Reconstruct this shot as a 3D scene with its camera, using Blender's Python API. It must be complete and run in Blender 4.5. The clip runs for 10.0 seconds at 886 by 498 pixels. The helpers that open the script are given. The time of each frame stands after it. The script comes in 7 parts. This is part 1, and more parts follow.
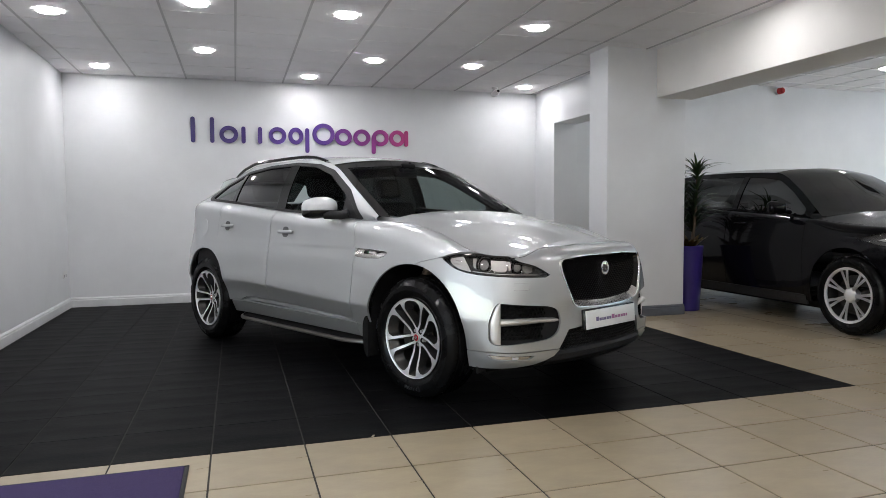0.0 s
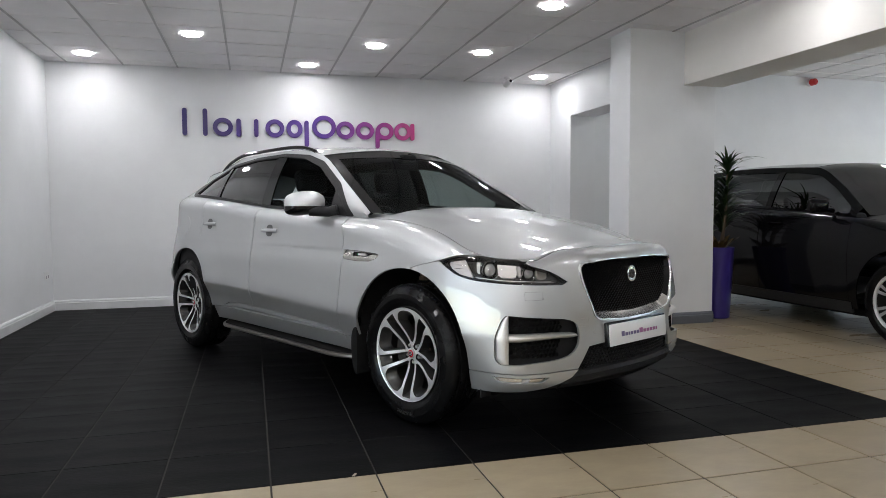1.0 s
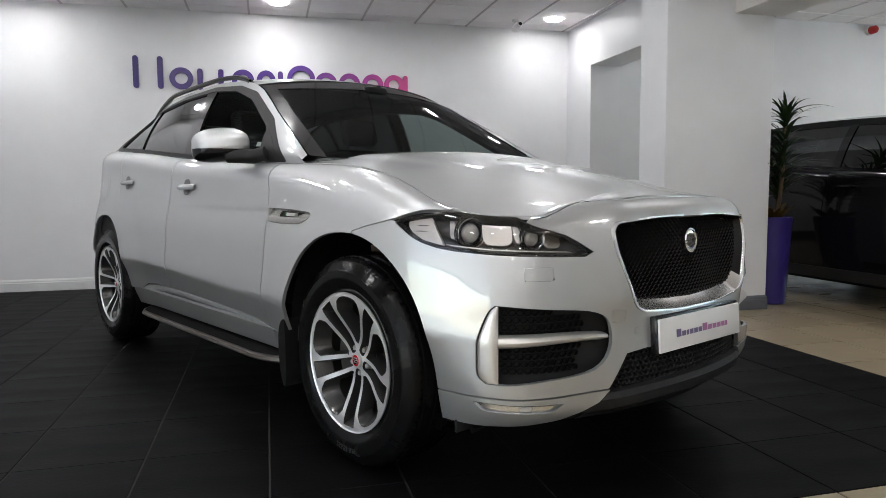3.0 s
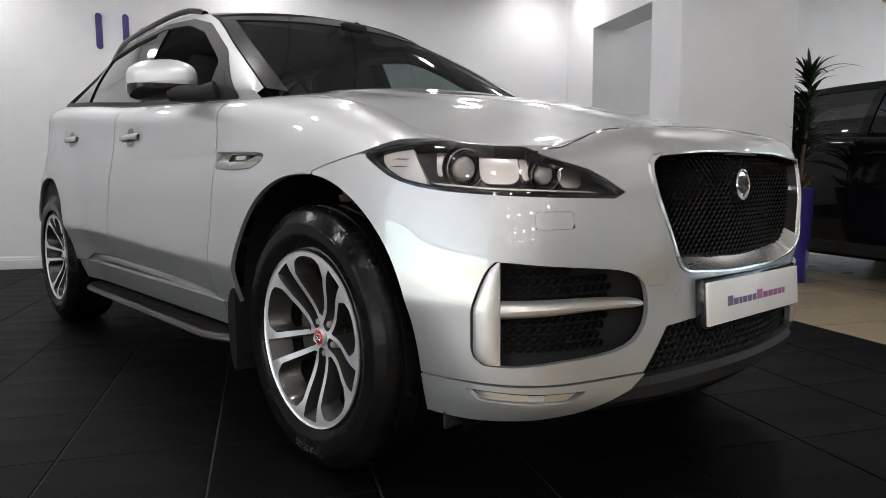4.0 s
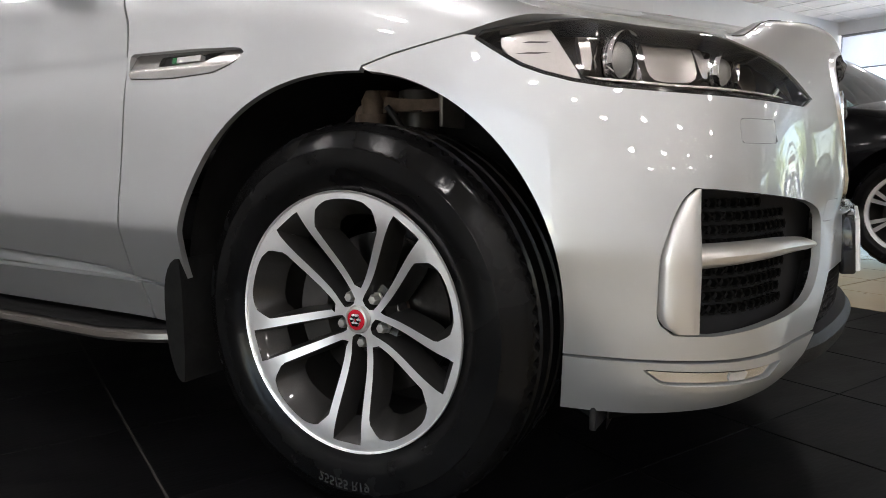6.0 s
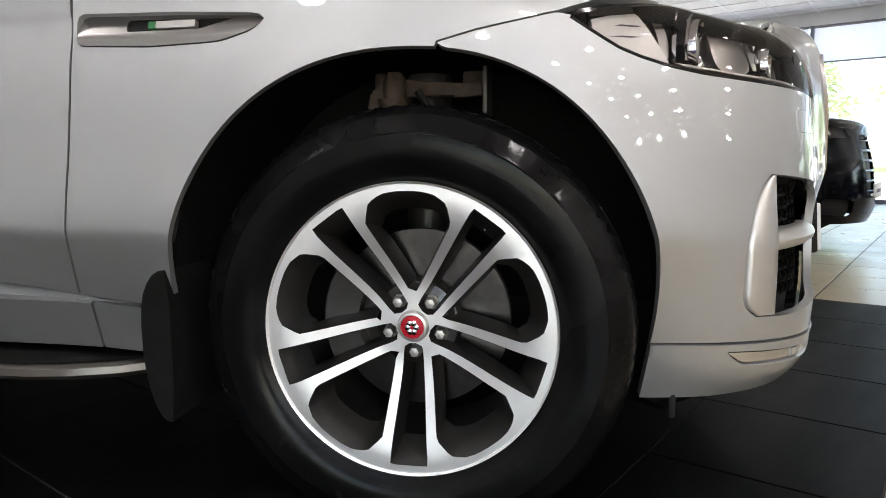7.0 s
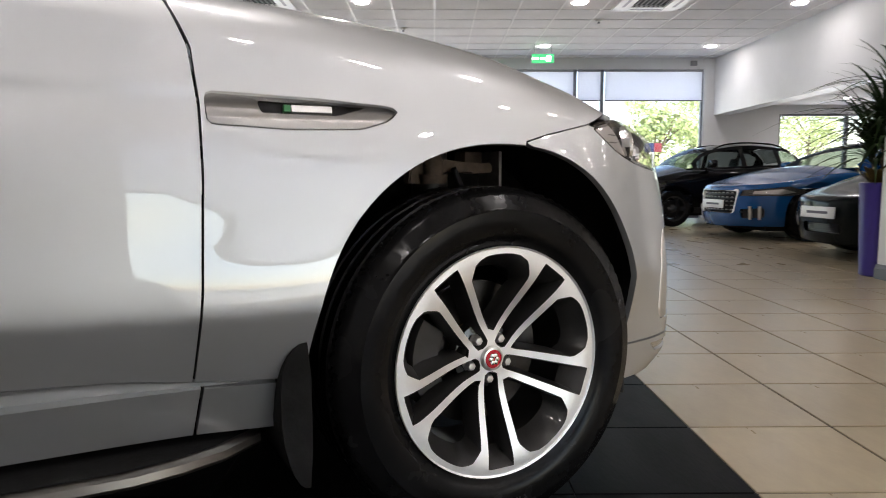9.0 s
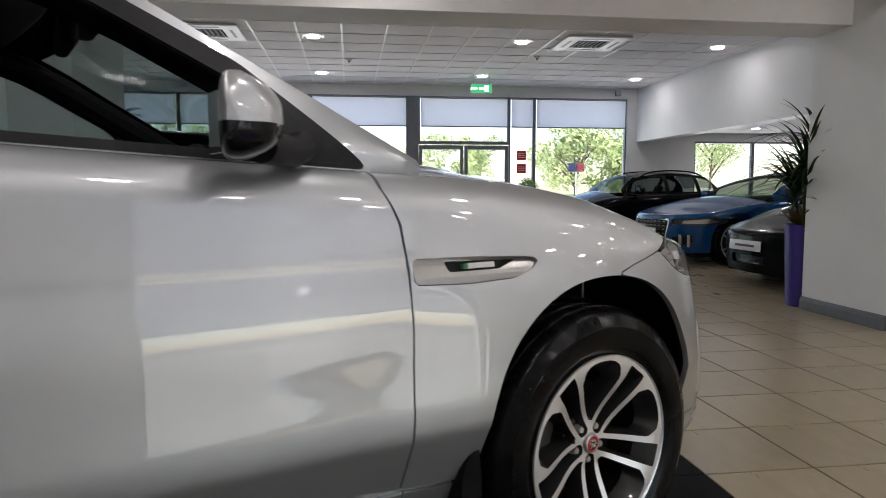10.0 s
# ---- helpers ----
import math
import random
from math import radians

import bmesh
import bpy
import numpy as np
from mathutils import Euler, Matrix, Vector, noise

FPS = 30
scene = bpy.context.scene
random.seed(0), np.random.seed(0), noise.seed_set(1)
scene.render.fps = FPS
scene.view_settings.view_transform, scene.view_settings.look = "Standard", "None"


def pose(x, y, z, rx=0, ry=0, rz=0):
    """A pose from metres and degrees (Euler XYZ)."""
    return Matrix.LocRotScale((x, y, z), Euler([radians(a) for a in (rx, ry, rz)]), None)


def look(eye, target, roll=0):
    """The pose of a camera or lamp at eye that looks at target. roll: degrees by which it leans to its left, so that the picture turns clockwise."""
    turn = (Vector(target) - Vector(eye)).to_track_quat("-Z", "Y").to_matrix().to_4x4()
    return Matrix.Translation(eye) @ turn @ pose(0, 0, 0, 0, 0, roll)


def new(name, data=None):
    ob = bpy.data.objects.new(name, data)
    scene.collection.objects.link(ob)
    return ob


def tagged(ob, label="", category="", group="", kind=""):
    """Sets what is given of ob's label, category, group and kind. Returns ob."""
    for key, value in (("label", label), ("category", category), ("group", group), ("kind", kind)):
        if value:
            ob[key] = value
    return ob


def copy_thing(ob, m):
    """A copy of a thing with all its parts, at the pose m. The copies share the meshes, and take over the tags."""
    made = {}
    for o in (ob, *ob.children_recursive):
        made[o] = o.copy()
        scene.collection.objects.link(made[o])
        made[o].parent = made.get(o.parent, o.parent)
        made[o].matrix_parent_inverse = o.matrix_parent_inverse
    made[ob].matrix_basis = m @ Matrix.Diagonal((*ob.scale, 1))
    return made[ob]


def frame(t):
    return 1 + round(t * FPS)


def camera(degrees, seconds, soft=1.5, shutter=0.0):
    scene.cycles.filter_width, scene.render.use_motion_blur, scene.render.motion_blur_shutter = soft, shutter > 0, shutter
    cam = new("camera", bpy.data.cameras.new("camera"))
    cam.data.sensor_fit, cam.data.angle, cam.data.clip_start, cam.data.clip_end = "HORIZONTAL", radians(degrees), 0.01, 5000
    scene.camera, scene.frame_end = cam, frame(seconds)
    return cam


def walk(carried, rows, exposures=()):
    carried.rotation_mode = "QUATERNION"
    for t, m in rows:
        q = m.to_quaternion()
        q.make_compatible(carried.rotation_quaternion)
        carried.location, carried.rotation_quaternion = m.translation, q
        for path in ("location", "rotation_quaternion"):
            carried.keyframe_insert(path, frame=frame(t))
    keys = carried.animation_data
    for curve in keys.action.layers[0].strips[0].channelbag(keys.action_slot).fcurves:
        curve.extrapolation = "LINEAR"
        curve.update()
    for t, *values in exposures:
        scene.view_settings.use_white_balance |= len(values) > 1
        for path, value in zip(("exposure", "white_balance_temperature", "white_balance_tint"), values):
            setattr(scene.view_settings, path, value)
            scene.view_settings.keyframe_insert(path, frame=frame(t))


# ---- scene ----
cam = camera(66.3, 10.0, soft=0.65, shutter=0.2)
PATH = [
    (0, (0.412, -0.134, 1.187), (0.995, 1.775, 1.070), -0.41),
    (0.5, (0.554, 0.101, 1.166), (1.114, 2.018, 1.053), -0.33),
    (1, (0.663, 0.414, 1.162), (1.206, 2.335, 1.045), -0.28),
    (1.5, (0.813, 0.717, 1.126), (1.337, 2.644, 1.006), -0.33),
    (2, (0.944, 0.994, 1.108), (1.454, 2.922, 0.972), -0.44),
    (2.5, (1.065, 1.289, 1.061), (1.562, 3.220, 0.907), -0.43),
    (4, (1.334, 2.030, 0.832), (1.850, 3.951, 0.626), -0.27),
    (4.5, (1.308, 2.271, 0.766), (1.862, 4.179, 0.541), -0.17),
    (5, (1.239, 2.437, 0.726), (1.897, 4.310, 0.482), -0.26),
    (5.5, (1.071, 2.605, 0.696), (1.932, 4.393, 0.451), -0.07),
    (7, (0.594, 3.235, 0.659), (2.178, 4.43, 0.414), -0.2),
    (7.5, (0.465, 3.432, 0.645), (2.215, 4.372, 0.414), -0.2),
    (8, (0.370, 3.654, 0.664), (2.248, 4.301, 0.425), -0.1),
    (8.5, (0.215, 3.897, 0.679), (2.179, 4.207, 0.471), -0.2),
    (9, (0.018, 4.104, 0.772), (2.008, 4.08, 0.571), -0.1),
    (9.5, (-0.142, 4.33, 0.928), (1.835, 4.078, 0.751), -0.2),
    (10, (-0.25, 4.627, 1.077), (1.723, 4.356, 0.9), -0.1),
]
EXPOSURES = [(0, 2.42, 6300, 12), (2.5, 2.46, 6350, 11), (4.0, 2.50, 6500, 13), (5.0, 2.53, 6600, 14), (7.5, 2.60, 6700, 14), (8.5, 2.42, 6800, 16), (9.0, 2.32, 6800, 16), (9.5, 2.02, 6650, 15), (10, 1.74, 6600, 15)]
walk(cam, [(t, look(eye, target, roll)) for t, eye, target, roll in PATH], EXPOSURES)

# ---- daylight ----
world = bpy.data.worlds.new("world")
scene.world = world
world.use_nodes = True
wn = world.node_tree.nodes
sky = wn.new("ShaderNodeTexSky")
sky.sky_type, sky.sun_disc = "NISHITA", False
sky.sun_elevation, sky.sun_rotation = radians(48), radians(200)
wn["Background"].inputs["Strength"].default_value = 0.15
world.node_tree.links.new(sky.outputs["Color"], wn["Background"].inputs["Color"])
sun = new("sun", bpy.data.lights.new("sun", "SUN"))
sun.data.energy, sun.data.angle, sun.data.color = 5.0, radians(0.5), (1.0, 0.96, 0.9)
sun.matrix_world = look((0, 0, 30), (9, -14, 0))
LAMP_GLOW = 21.5
# daylight in the glazed entrance behind the camera
day = new("entrance_daylight", bpy.data.lights.new("entrance_daylight", "AREA"))
day.data.shape, day.data.size, day.data.size_y, day.data.energy, day.data.color = "RECTANGLE", 3.6, 0.95, 1.6, (1.0, 0.97, 0.94)
day.matrix_world = pose(-1.9, 1.22, 0.60, 0, -90, 0)

# ---- materials ----
def mat(name, color, rough=0.5, metal=0.0, vary=0.0, scale=8.0, bump=0.0, bump_scale=60.0, coat=0.0,
        coat_rough=0.03, emit=0.0, glass=0.0, ior=1.45, rough_vary=0.0, stretch=(1, 1, 1), rand=0.0, spec=0.5, dark=None, coat_ior=1.5):
    m = bpy.data.materials.new(name)
    m.use_nodes = True
    nt = m.node_tree
    b = nt.nodes["Principled BSDF"]
    c = (*color, 1)
    b.inputs["Base Color"].default_value = c
    b.inputs["Roughness"].default_value = rough
    b.inputs["Metallic"].default_value = metal
    b.inputs["IOR"].default_value = ior
    b.inputs["Specular IOR Level"].default_value = spec
    b.inputs["Coat Weight"].default_value = coat
    b.inputs["Coat Roughness"].default_value = coat_rough
    b.inputs["Coat IOR"].default_value = coat_ior
    b.inputs["Transmission Weight"].default_value = glass
    if emit:
        b.inputs["Emission Color"].default_value = c
        b.inputs["Emission Strength"].default_value = emit
    if vary or bump or rough_vary or rand:
        tc = nt.nodes.new("ShaderNodeTexCoord")
        mp = nt.nodes.new("ShaderNodeMapping")
        mp.inputs["Scale"].default_value = stretch
        nt.links.new(tc.outputs["Object"], mp.inputs["Vector"])
    if vary or rand:
        n = nt.nodes.new("ShaderNodeTexNoise")
        n.inputs["Scale"].default_value = scale
        n.inputs["Detail"].default_value = 6
        n.inputs["Roughness"].default_value = 0.65
        nt.links.new(mp.outputs["Vector"], n.inputs["Vector"])
        mr = nt.nodes.new("ShaderNodeMapRange")
        mr.inputs["From Min"].default_value, mr.inputs["From Max"].default_value = 0.3, 0.7
        nt.links.new(n.outputs["Fac"], mr.inputs["Value"])
        mx = nt.nodes.new("ShaderNodeMix")
        mx.data_type = "RGBA"
        lo = dark or tuple(v * (1 - vary) for v in color)
        mx.inputs["A"].default_value = (*lo, 1)
        mx.inputs["B"].default_value = (*[min(1, v * (1 + 0.5 * vary)) for v in color], 1)
        nt.links.new(mr.outputs["Result"], mx.inputs["Factor"])
        out = mx.outputs["Result"]
        if rand:
            oi = nt.nodes.new("ShaderNodeObjectInfo")
            mr2 = nt.nodes.new("ShaderNodeMapRange")
            mr2.inputs["To Min"].default_value, mr2.inputs["To Max"].default_value = 1 - rand, 1 + rand
            nt.links.new(oi.outputs["Random"], mr2.inputs["Value"])
            hs = nt.nodes.new("ShaderNodeHueSaturation")
            nt.links.new(mr2.outputs["Result"], hs.inputs["Value"])
            nt.links.new(out, hs.inputs["Color"])
            out = hs.outputs["Color"]
        nt.links.new(out, b.inputs["Base Color"])
    if rough_vary:
        n2 = nt.nodes.new("ShaderNodeTexNoise")
        n2.inputs["Scale"].default_value = scale * 0.6
        n2.inputs["Detail"].default_value = 5
        nt.links.new(mp.outputs["Vector"], n2.inputs["Vector"])
        m2 = nt.nodes.new("ShaderNodeMapRange")
        m2.inputs["From Min"].default_value, m2.inputs["From Max"].default_value = 0.3, 0.7
        m2.inputs["To Min"].default_value, m2.inputs["To Max"].default_value = max(0, rough - rough_vary), min(1, rough + rough_vary)
        nt.links.new(n2.outputs["Fac"], m2.inputs["Value"])
        nt.links.new(m2.outputs["Result"], b.inputs["Roughness"])
    if bump:
        n3 = nt.nodes.new("ShaderNodeTexNoise")
        n3.inputs["Scale"].default_value = bump_scale
        n3.inputs["Detail"].default_value = 4
        nt.links.new(mp.outputs["Vector"], n3.inputs["Vector"])
        bp = nt.nodes.new("ShaderNodeBump")
        bp.inputs["Strength"].default_value = bump
        bp.inputs["Distance"].default_value = 0.004
        nt.links.new(n3.outputs["Fac"], bp.inputs["Height"])
        nt.links.new(bp.outputs["Normal"], b.inputs["Normal"])
    return m


def thin_glass(name, tint, base=0.04, rise=0.55):
    """A thin sheet: it lets light straight through, tinted, and mirrors more at a slant."""
    m = bpy.data.materials.new(name)
    m.use_nodes = True
    nt = m.node_tree
    nt.nodes.remove(nt.nodes["Principled BSDF"])
    tr, gl, mx = nt.nodes.new("ShaderNodeBsdfTransparent"), nt.nodes.new("ShaderNodeBsdfGlossy"), nt.nodes.new("ShaderNodeMixShader")
    tr.inputs["Color"].default_value = (*tint, 1)
    gl.inputs["Roughness"].default_value = 0.0
    lw, pw, ma = nt.nodes.new("ShaderNodeLayerWeight"), nt.nodes.new("ShaderNodeMath"), nt.nodes.new("ShaderNodeMath")
    pw.operation, ma.operation = "POWER", "MULTIPLY_ADD"
    pw.inputs[1].default_value, ma.inputs[1].default_value, ma.inputs[2].default_value = 4.0, rise, base
    nt.links.new(lw.outputs["Facing"], pw.inputs[0])
    nt.links.new(pw.outputs[0], ma.inputs[0])
    nt.links.new(ma.outputs[0], mx.inputs[0])
    nt.links.new(tr.outputs[0], mx.inputs[1])
    nt.links.new(gl.outputs[0], mx.inputs[2])
    nt.links.new(mx.outputs[0], nt.nodes["Material Output"].inputs["Surface"])
    return m


def blind_fabric(name, color):
    """Woven fabric that scatters light from both sides."""
    m = bpy.data.materials.new(name)
    m.use_nodes = True
    nt = m.node_tree
    nt.nodes.remove(nt.nodes["Principled BSDF"])
    df, tl, mx = nt.nodes.new("ShaderNodeBsdfDiffuse"), nt.nodes.new("ShaderNodeBsdfTranslucent"), nt.nodes.new("ShaderNodeMixShader")
    tc, wv, cr = nt.nodes.new("ShaderNodeTexCoord"), nt.nodes.new("ShaderNodeTexNoise"), nt.nodes.new("ShaderNodeMix")
    wv.inputs["Scale"].default_value = 40
    nt.links.new(tc.outputs["Object"], wv.inputs["Vector"])
    cr.data_type = "RGBA"
    cr.inputs["A"].default_value, cr.inputs["B"].default_value = (*[v * 0.9 for v in color], 1), (*color, 1)
    nt.links.new(wv.outputs["Fac"], cr.inputs["Factor"])
    for b in (df, tl):
        nt.links.new(cr.outputs["Result"], b.inputs["Color"])
    mx.inputs[0].default_value = 0.6
    nt.links.new(df.outputs[0], mx.inputs[1])
    nt.links.new(tl.outputs[0], mx.inputs[2])
    nt.links.new(mx.outputs[0], nt.nodes["Material Output"].inputs["Surface"])
    return m


M_WALL = mat("white_wall_paint", (0.78, 0.79, 0.80), 0.42, vary=0.05, scale=1.3, bump=0.06, bump_scale=90, rough_vary=0.08)
M_WALL2 = mat("cream_wall_paint", (0.78, 0.76, 0.72), 0.55, vary=0.05, scale=1.6, bump=0.08, bump_scale=80)
M_SKIRT = mat("skirting_gloss", (0.74, 0.75, 0.75), 0.3, vary=0.08, scale=5)
M_SKIRT_G = mat("grey_skirting", (0.13, 0.14, 0.16), 0.4, vary=0.15, scale=6)
M_CEIL = mat("ceiling_tile", (0.83, 0.815, 0.82), 0.9, vary=0.06, scale=2.0, bump=0.25, bump_scale=220)
M_TBAR2 = mat("bright_ceiling_grid", (0.92, 0.90, 0.90), 0.3, vary=0.05, scale=5)
M_TBAR = mat("ceiling_grid", (0.50, 0.49, 0.49), 0.5, vary=0.1, scale=5)
M_BLACK = mat("black_floor_tile", (0.0032, 0.0032, 0.0036), 0.50, vary=0.40, scale=3.5, bump=0.18, bump_scale=26, rough_vary=0.06, rand=0.07, spec=0.055, stretch=(1, 3.5, 1))
M_CREAM = mat("cream_floor_tile", (0.335, 0.275, 0.183), 0.30, vary=0.16, scale=3.4, bump=0.07, bump_scale=30, rough_vary=0.04, rand=0.06, stretch=(1, 2.2, 1))
M_GROUT = mat("dark_grout", (0.034, 0.03, 0.027), 0.85, vary=0.35, scale=12)
M_LAMP = mat("lamp_diffuser", (1.0, 0.985, 0.975), 0.4, emit=LAMP_GLOW)
M_LAMP_HALL = mat("hall_lamp_diffuser", (1.0, 0.985, 0.975), 0.4, emit=LAMP_GLOW * 1.3)
M_TRIM = mat("white_trim", (0.75, 0.75, 0.74), 0.35, vary=0.04)
M_PURPLE = mat("purple_planter", (0.045, 0.03, 0.22), 0.3, vary=0.12, scale=4, coat=0.3)
M_MAT = mat("purple_carpet", (0.045, 0.028, 0.10), 0.95, vary=0.5, scale=260, bump=0.9, bump_scale=420)
M_SOIL = mat("potting_soil", (0.03, 0.02, 0.015), 0.95, vary=0.4, scale=40, bump=0.8)
M_FRAME = mat("grey_aluminium", (0.17, 0.18, 0.21), 0.4, metal=0.3, vary=0.08)
M_BLIND = blind_fabric("grey_roller_blind", (0.84, 0.86, 0.92))
M_PANE = thin_glass("window_glass", (0.93, 0.95, 0.94))
M_CROTON = mat("croton_leaf", (0.13, 0.085, 0.02), 0.45, vary=0.5, scale=14, rand=0.3)
M_LEAF = mat("palm_leaf", (0.035, 0.075, 0.022), 0.42, vary=0.4, scale=9, rand=0.2)
M_STEM = mat("palm_stem", (0.12, 0.085, 0.05), 0.8, vary=0.4, scale=30, bump=0.5)
M_TREE = mat("tree_leaves", (0.30, 0.37, 0.15), 0.5, vary=0.45, scale=1.3)
M_BARK = mat("bark", (0.1, 0.075, 0.05), 0.9, vary=0.4, scale=12, bump=0.8)
M_ASPH = mat("asphalt", (0.16, 0.16, 0.16), 0.9, vary=0.25, scale=3, bump=0.4, bump_scale=120)
M_GRASS = mat("grass_bank", (0.09, 0.15, 0.04), 0.9, vary=0.4, scale=2, bump=0.6)
M_RED = mat("red_plastic", (0.55, 0.03, 0.03), 0.35, vary=0.1)
M_EXIT = mat("exit_green", (0.04, 0.38, 0.15), 0.4, emit=0.4)
M_EXITW = mat("exit_white", (0.9, 1.0, 0.92), 0.4, emit=1.4)
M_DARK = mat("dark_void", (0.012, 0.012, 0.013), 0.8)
M_GREYPL = mat("grey_plastic", (0.3, 0.3, 0.32), 0.45, vary=0.08)
M_SLAT = mat("dark_vent_slat", (0.07, 0.06, 0.058), 0.5, vary=0.15)
M_WHITEPL = mat("white_plastic", (0.8, 0.8, 0.79), 0.35, vary=0.04)
# car finishes
M_PAINT = mat("silver_paint", (0.520, 0.536, 0.543), 0.43, metal=0.75, vary=0.03, scale=900, coat=1.0, coat_rough=0.012, coat_ior=1.72)
M_PAINTBK = mat("black_paint", (0.004, 0.004, 0.005), 0.12, spec=0.14, coat=0.15, coat_rough=0.03, vary=0.2, scale=600)
M_PAINTBL = mat("blue_paint", (0.001, 0.062, 0.21), 0.2, metal=0.1, coat=0.5, coat_rough=0.02, vary=0.15, scale=600)
M_PAINTGR = mat("graphite_paint", (0.005, 0.007, 0.007), 0.13, spec=0.13, vary=0.15, scale=600)
M_PAINTWH = mat("white_paint", (0.75, 0.75, 0.75), 0.3, coat=1.0, vary=0.04)
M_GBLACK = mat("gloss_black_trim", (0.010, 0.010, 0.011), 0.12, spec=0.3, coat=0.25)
M_PLASTIC = mat("black_grained_plastic", (0.020, 0.020, 0.021), 0.5, spec=0.25, vary=0.25, scale=40, bump=0.25, bump_scale=500)
M_CUP = mat("shaded_handle_cup", (0.10, 0.10, 0.10), 0.35, metal=0.5, coat=0.6, vary=0.05, scale=300)
M_VENT = mat("satin_vent_silver", (0.37, 0.36, 0.345), 0.27, metal=0.9, vary=0.05, scale=60)
M_RING = mat("bright_grille_trim", (0.78, 0.78, 0.78), 0.2, metal=0.95, vary=0.03)
M_PROJ = mat("projector_glass", (0.50, 0.50, 0.50), 0.12, metal=0.35, coat=1.0, vary=0.1, scale=60)
M_MESH = mat("dull_black_mesh", (0.005, 0.005, 0.005), 0.6, spec=0.06, vary=0.2, scale=40)
M_STEP = mat("dark_brushed_step", (0.17, 0.155, 0.14), 0.34, metal=0.85, vary=0.12, scale=30)
M_SATIN = mat("satin_silver", (0.66, 0.65, 0.63), 0.34, metal=0.8)
M_CHROME = mat("chrome", (0.85, 0.85, 0.86), 0.07, metal=1.0, vary=0.03)
M_RIMF = mat("diamond_cut_alloy", (0.90, 0.90, 0.905), 0.42, metal=0.85, vary=0.02, scale=120)
M_RIMG = mat("grey_alloy_paint", (0.034, 0.033, 0.032), 0.3, metal=0.4, coat=0.6, vary=0.2, scale=300)
M_TYRE = mat("tyre_rubber", (0.0065, 0.0065, 0.0068), 0.21, vary=0.5, scale=9, bump=0.08, bump_scale=45, rough_vary=0.15, spec=0.16)
M_TYRETX = mat("tyre_lettering", (0.03, 0.03, 0.031), 0.5, vary=0.2)
M_DISC = mat("brake_disc", (0.075, 0.071, 0.068), 0.28, metal=1.0, vary=0.3, scale=30)
M_STEELB = mat("bare_bracket_steel", (0.20, 0.19, 0.18), 0.5, metal=0.6, vary=0.3, scale=25)
M_RUST = mat("suspension_steel", (0.13, 0.095, 0.07), 0.7, metal=0.3, vary=0.5, scale=25, bump=0.4)
M_GLASS_T = thin_glass("tinted_glass", (0.045, 0.05, 0.05), 0.10, 0.8)
M_GLASS_S = thin_glass("side_glass", (0.48, 0.54, 0.53), 0.004, 0.15)
M_GLASS_C = thin_glass("clear_car_glass", (0.40, 0.45, 0.44), 0.022, 0.3)
M_LENS = thin_glass("headlamp_lens", (0.84, 0.83, 0.81), 0.04)
M_LHOUS = mat("headlamp_housing", (0.045, 0.042, 0.04), 0.35, vary=0.2, scale=30)
M_REFL = mat("lamp_reflector", (0.50, 0.485, 0.47), 0.28, metal=1.0, vary=0.05)
M_SEAT = mat("black_leather", (0.012, 0.012, 0.013), 0.6, spec=0.15, vary=0.3, scale=18, bump=0.3, bump_scale=120)
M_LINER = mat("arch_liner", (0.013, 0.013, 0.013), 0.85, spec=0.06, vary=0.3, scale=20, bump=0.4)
M_PLATE = mat("white_plate", (0.78, 0.78, 0.78), 0.35, vary=0.04)
M_REDCAP = mat("red_enamel", (0.5, 0.015, 0.03), 0.25, coat=0.5, vary=0.1)
M_INK = mat("dark_print", (0.08, 0.07, 0.1), 0.5)


def ramp_mat(name, stops, rough=0.35):
    """Colour that runs along the object's own x axis."""
    m = bpy.data.materials.new(name)
    m.use_nodes = True
    nt = m.node_tree
    b = nt.nodes["Principled BSDF"]
    b.inputs["Roughness"].default_value = rough
    tc, sp, mr, cr = (nt.nodes.new(k) for k in ("ShaderNodeTexCoord", "ShaderNodeSeparateXYZ", "ShaderNodeMapRange", "ShaderNodeValToRGB"))
    nt.links.new(tc.outputs["Object"], sp.inputs["Vector"])
    nt.links.new(sp.outputs["X"], mr.inputs["Value"])
    mr.inputs["From Min"].default_value, mr.inputs["From Max"].default_value = stops[0][0], stops[-1][0]
    nt.links.new(mr.outputs["Result"], cr.inputs["Fac"])
    el = cr.color_ramp.elements
    while len(el) < len(stops):
        el.new(0.5)
    for e, (p, c) in zip(el, stops):
        e.position, e.color = (p - stops[0][0]) / (stops[-1][0] - stops[0][0]), (*c, 1)
    nt.links.new(cr.outputs["Color"], b.inputs["Base Color"])
    return m


# ---- mesh helpers ----
def thing(name, label, category, m=None, group="", kind=""):
    ob = new(name)
    ob.empty_display_size = 0.1
    if m is not None:
        ob.matrix_world = m
    return tagged(ob, label, category, group, kind)


def finish(bm, name, material, smooth=True, angle=35):
    bmesh.ops.recalc_face_normals(bm, faces=bm.faces)
    me = bpy.data.meshes.new(name)
    for f in bm.faces:
        f.smooth = smooth
    if smooth:
        lim = radians(angle)
        for e in bm.edges:
            if len(e.link_faces) == 2 and e.calc_face_angle(0) > lim:
                e.smooth = False
    bm.to_mesh(me)
    bm.free()
    me.materials.append(material)
    return me


def part(name, bm, material, parent=None, label="", m=None, smooth=True, angle=35):
    ob = new(name, finish(bm, name, material, smooth, angle))
    if parent is not None:
        ob.parent = parent
    if m is not None:
        ob.matrix_basis = m
    if label:
        ob["label"] = label
    return ob


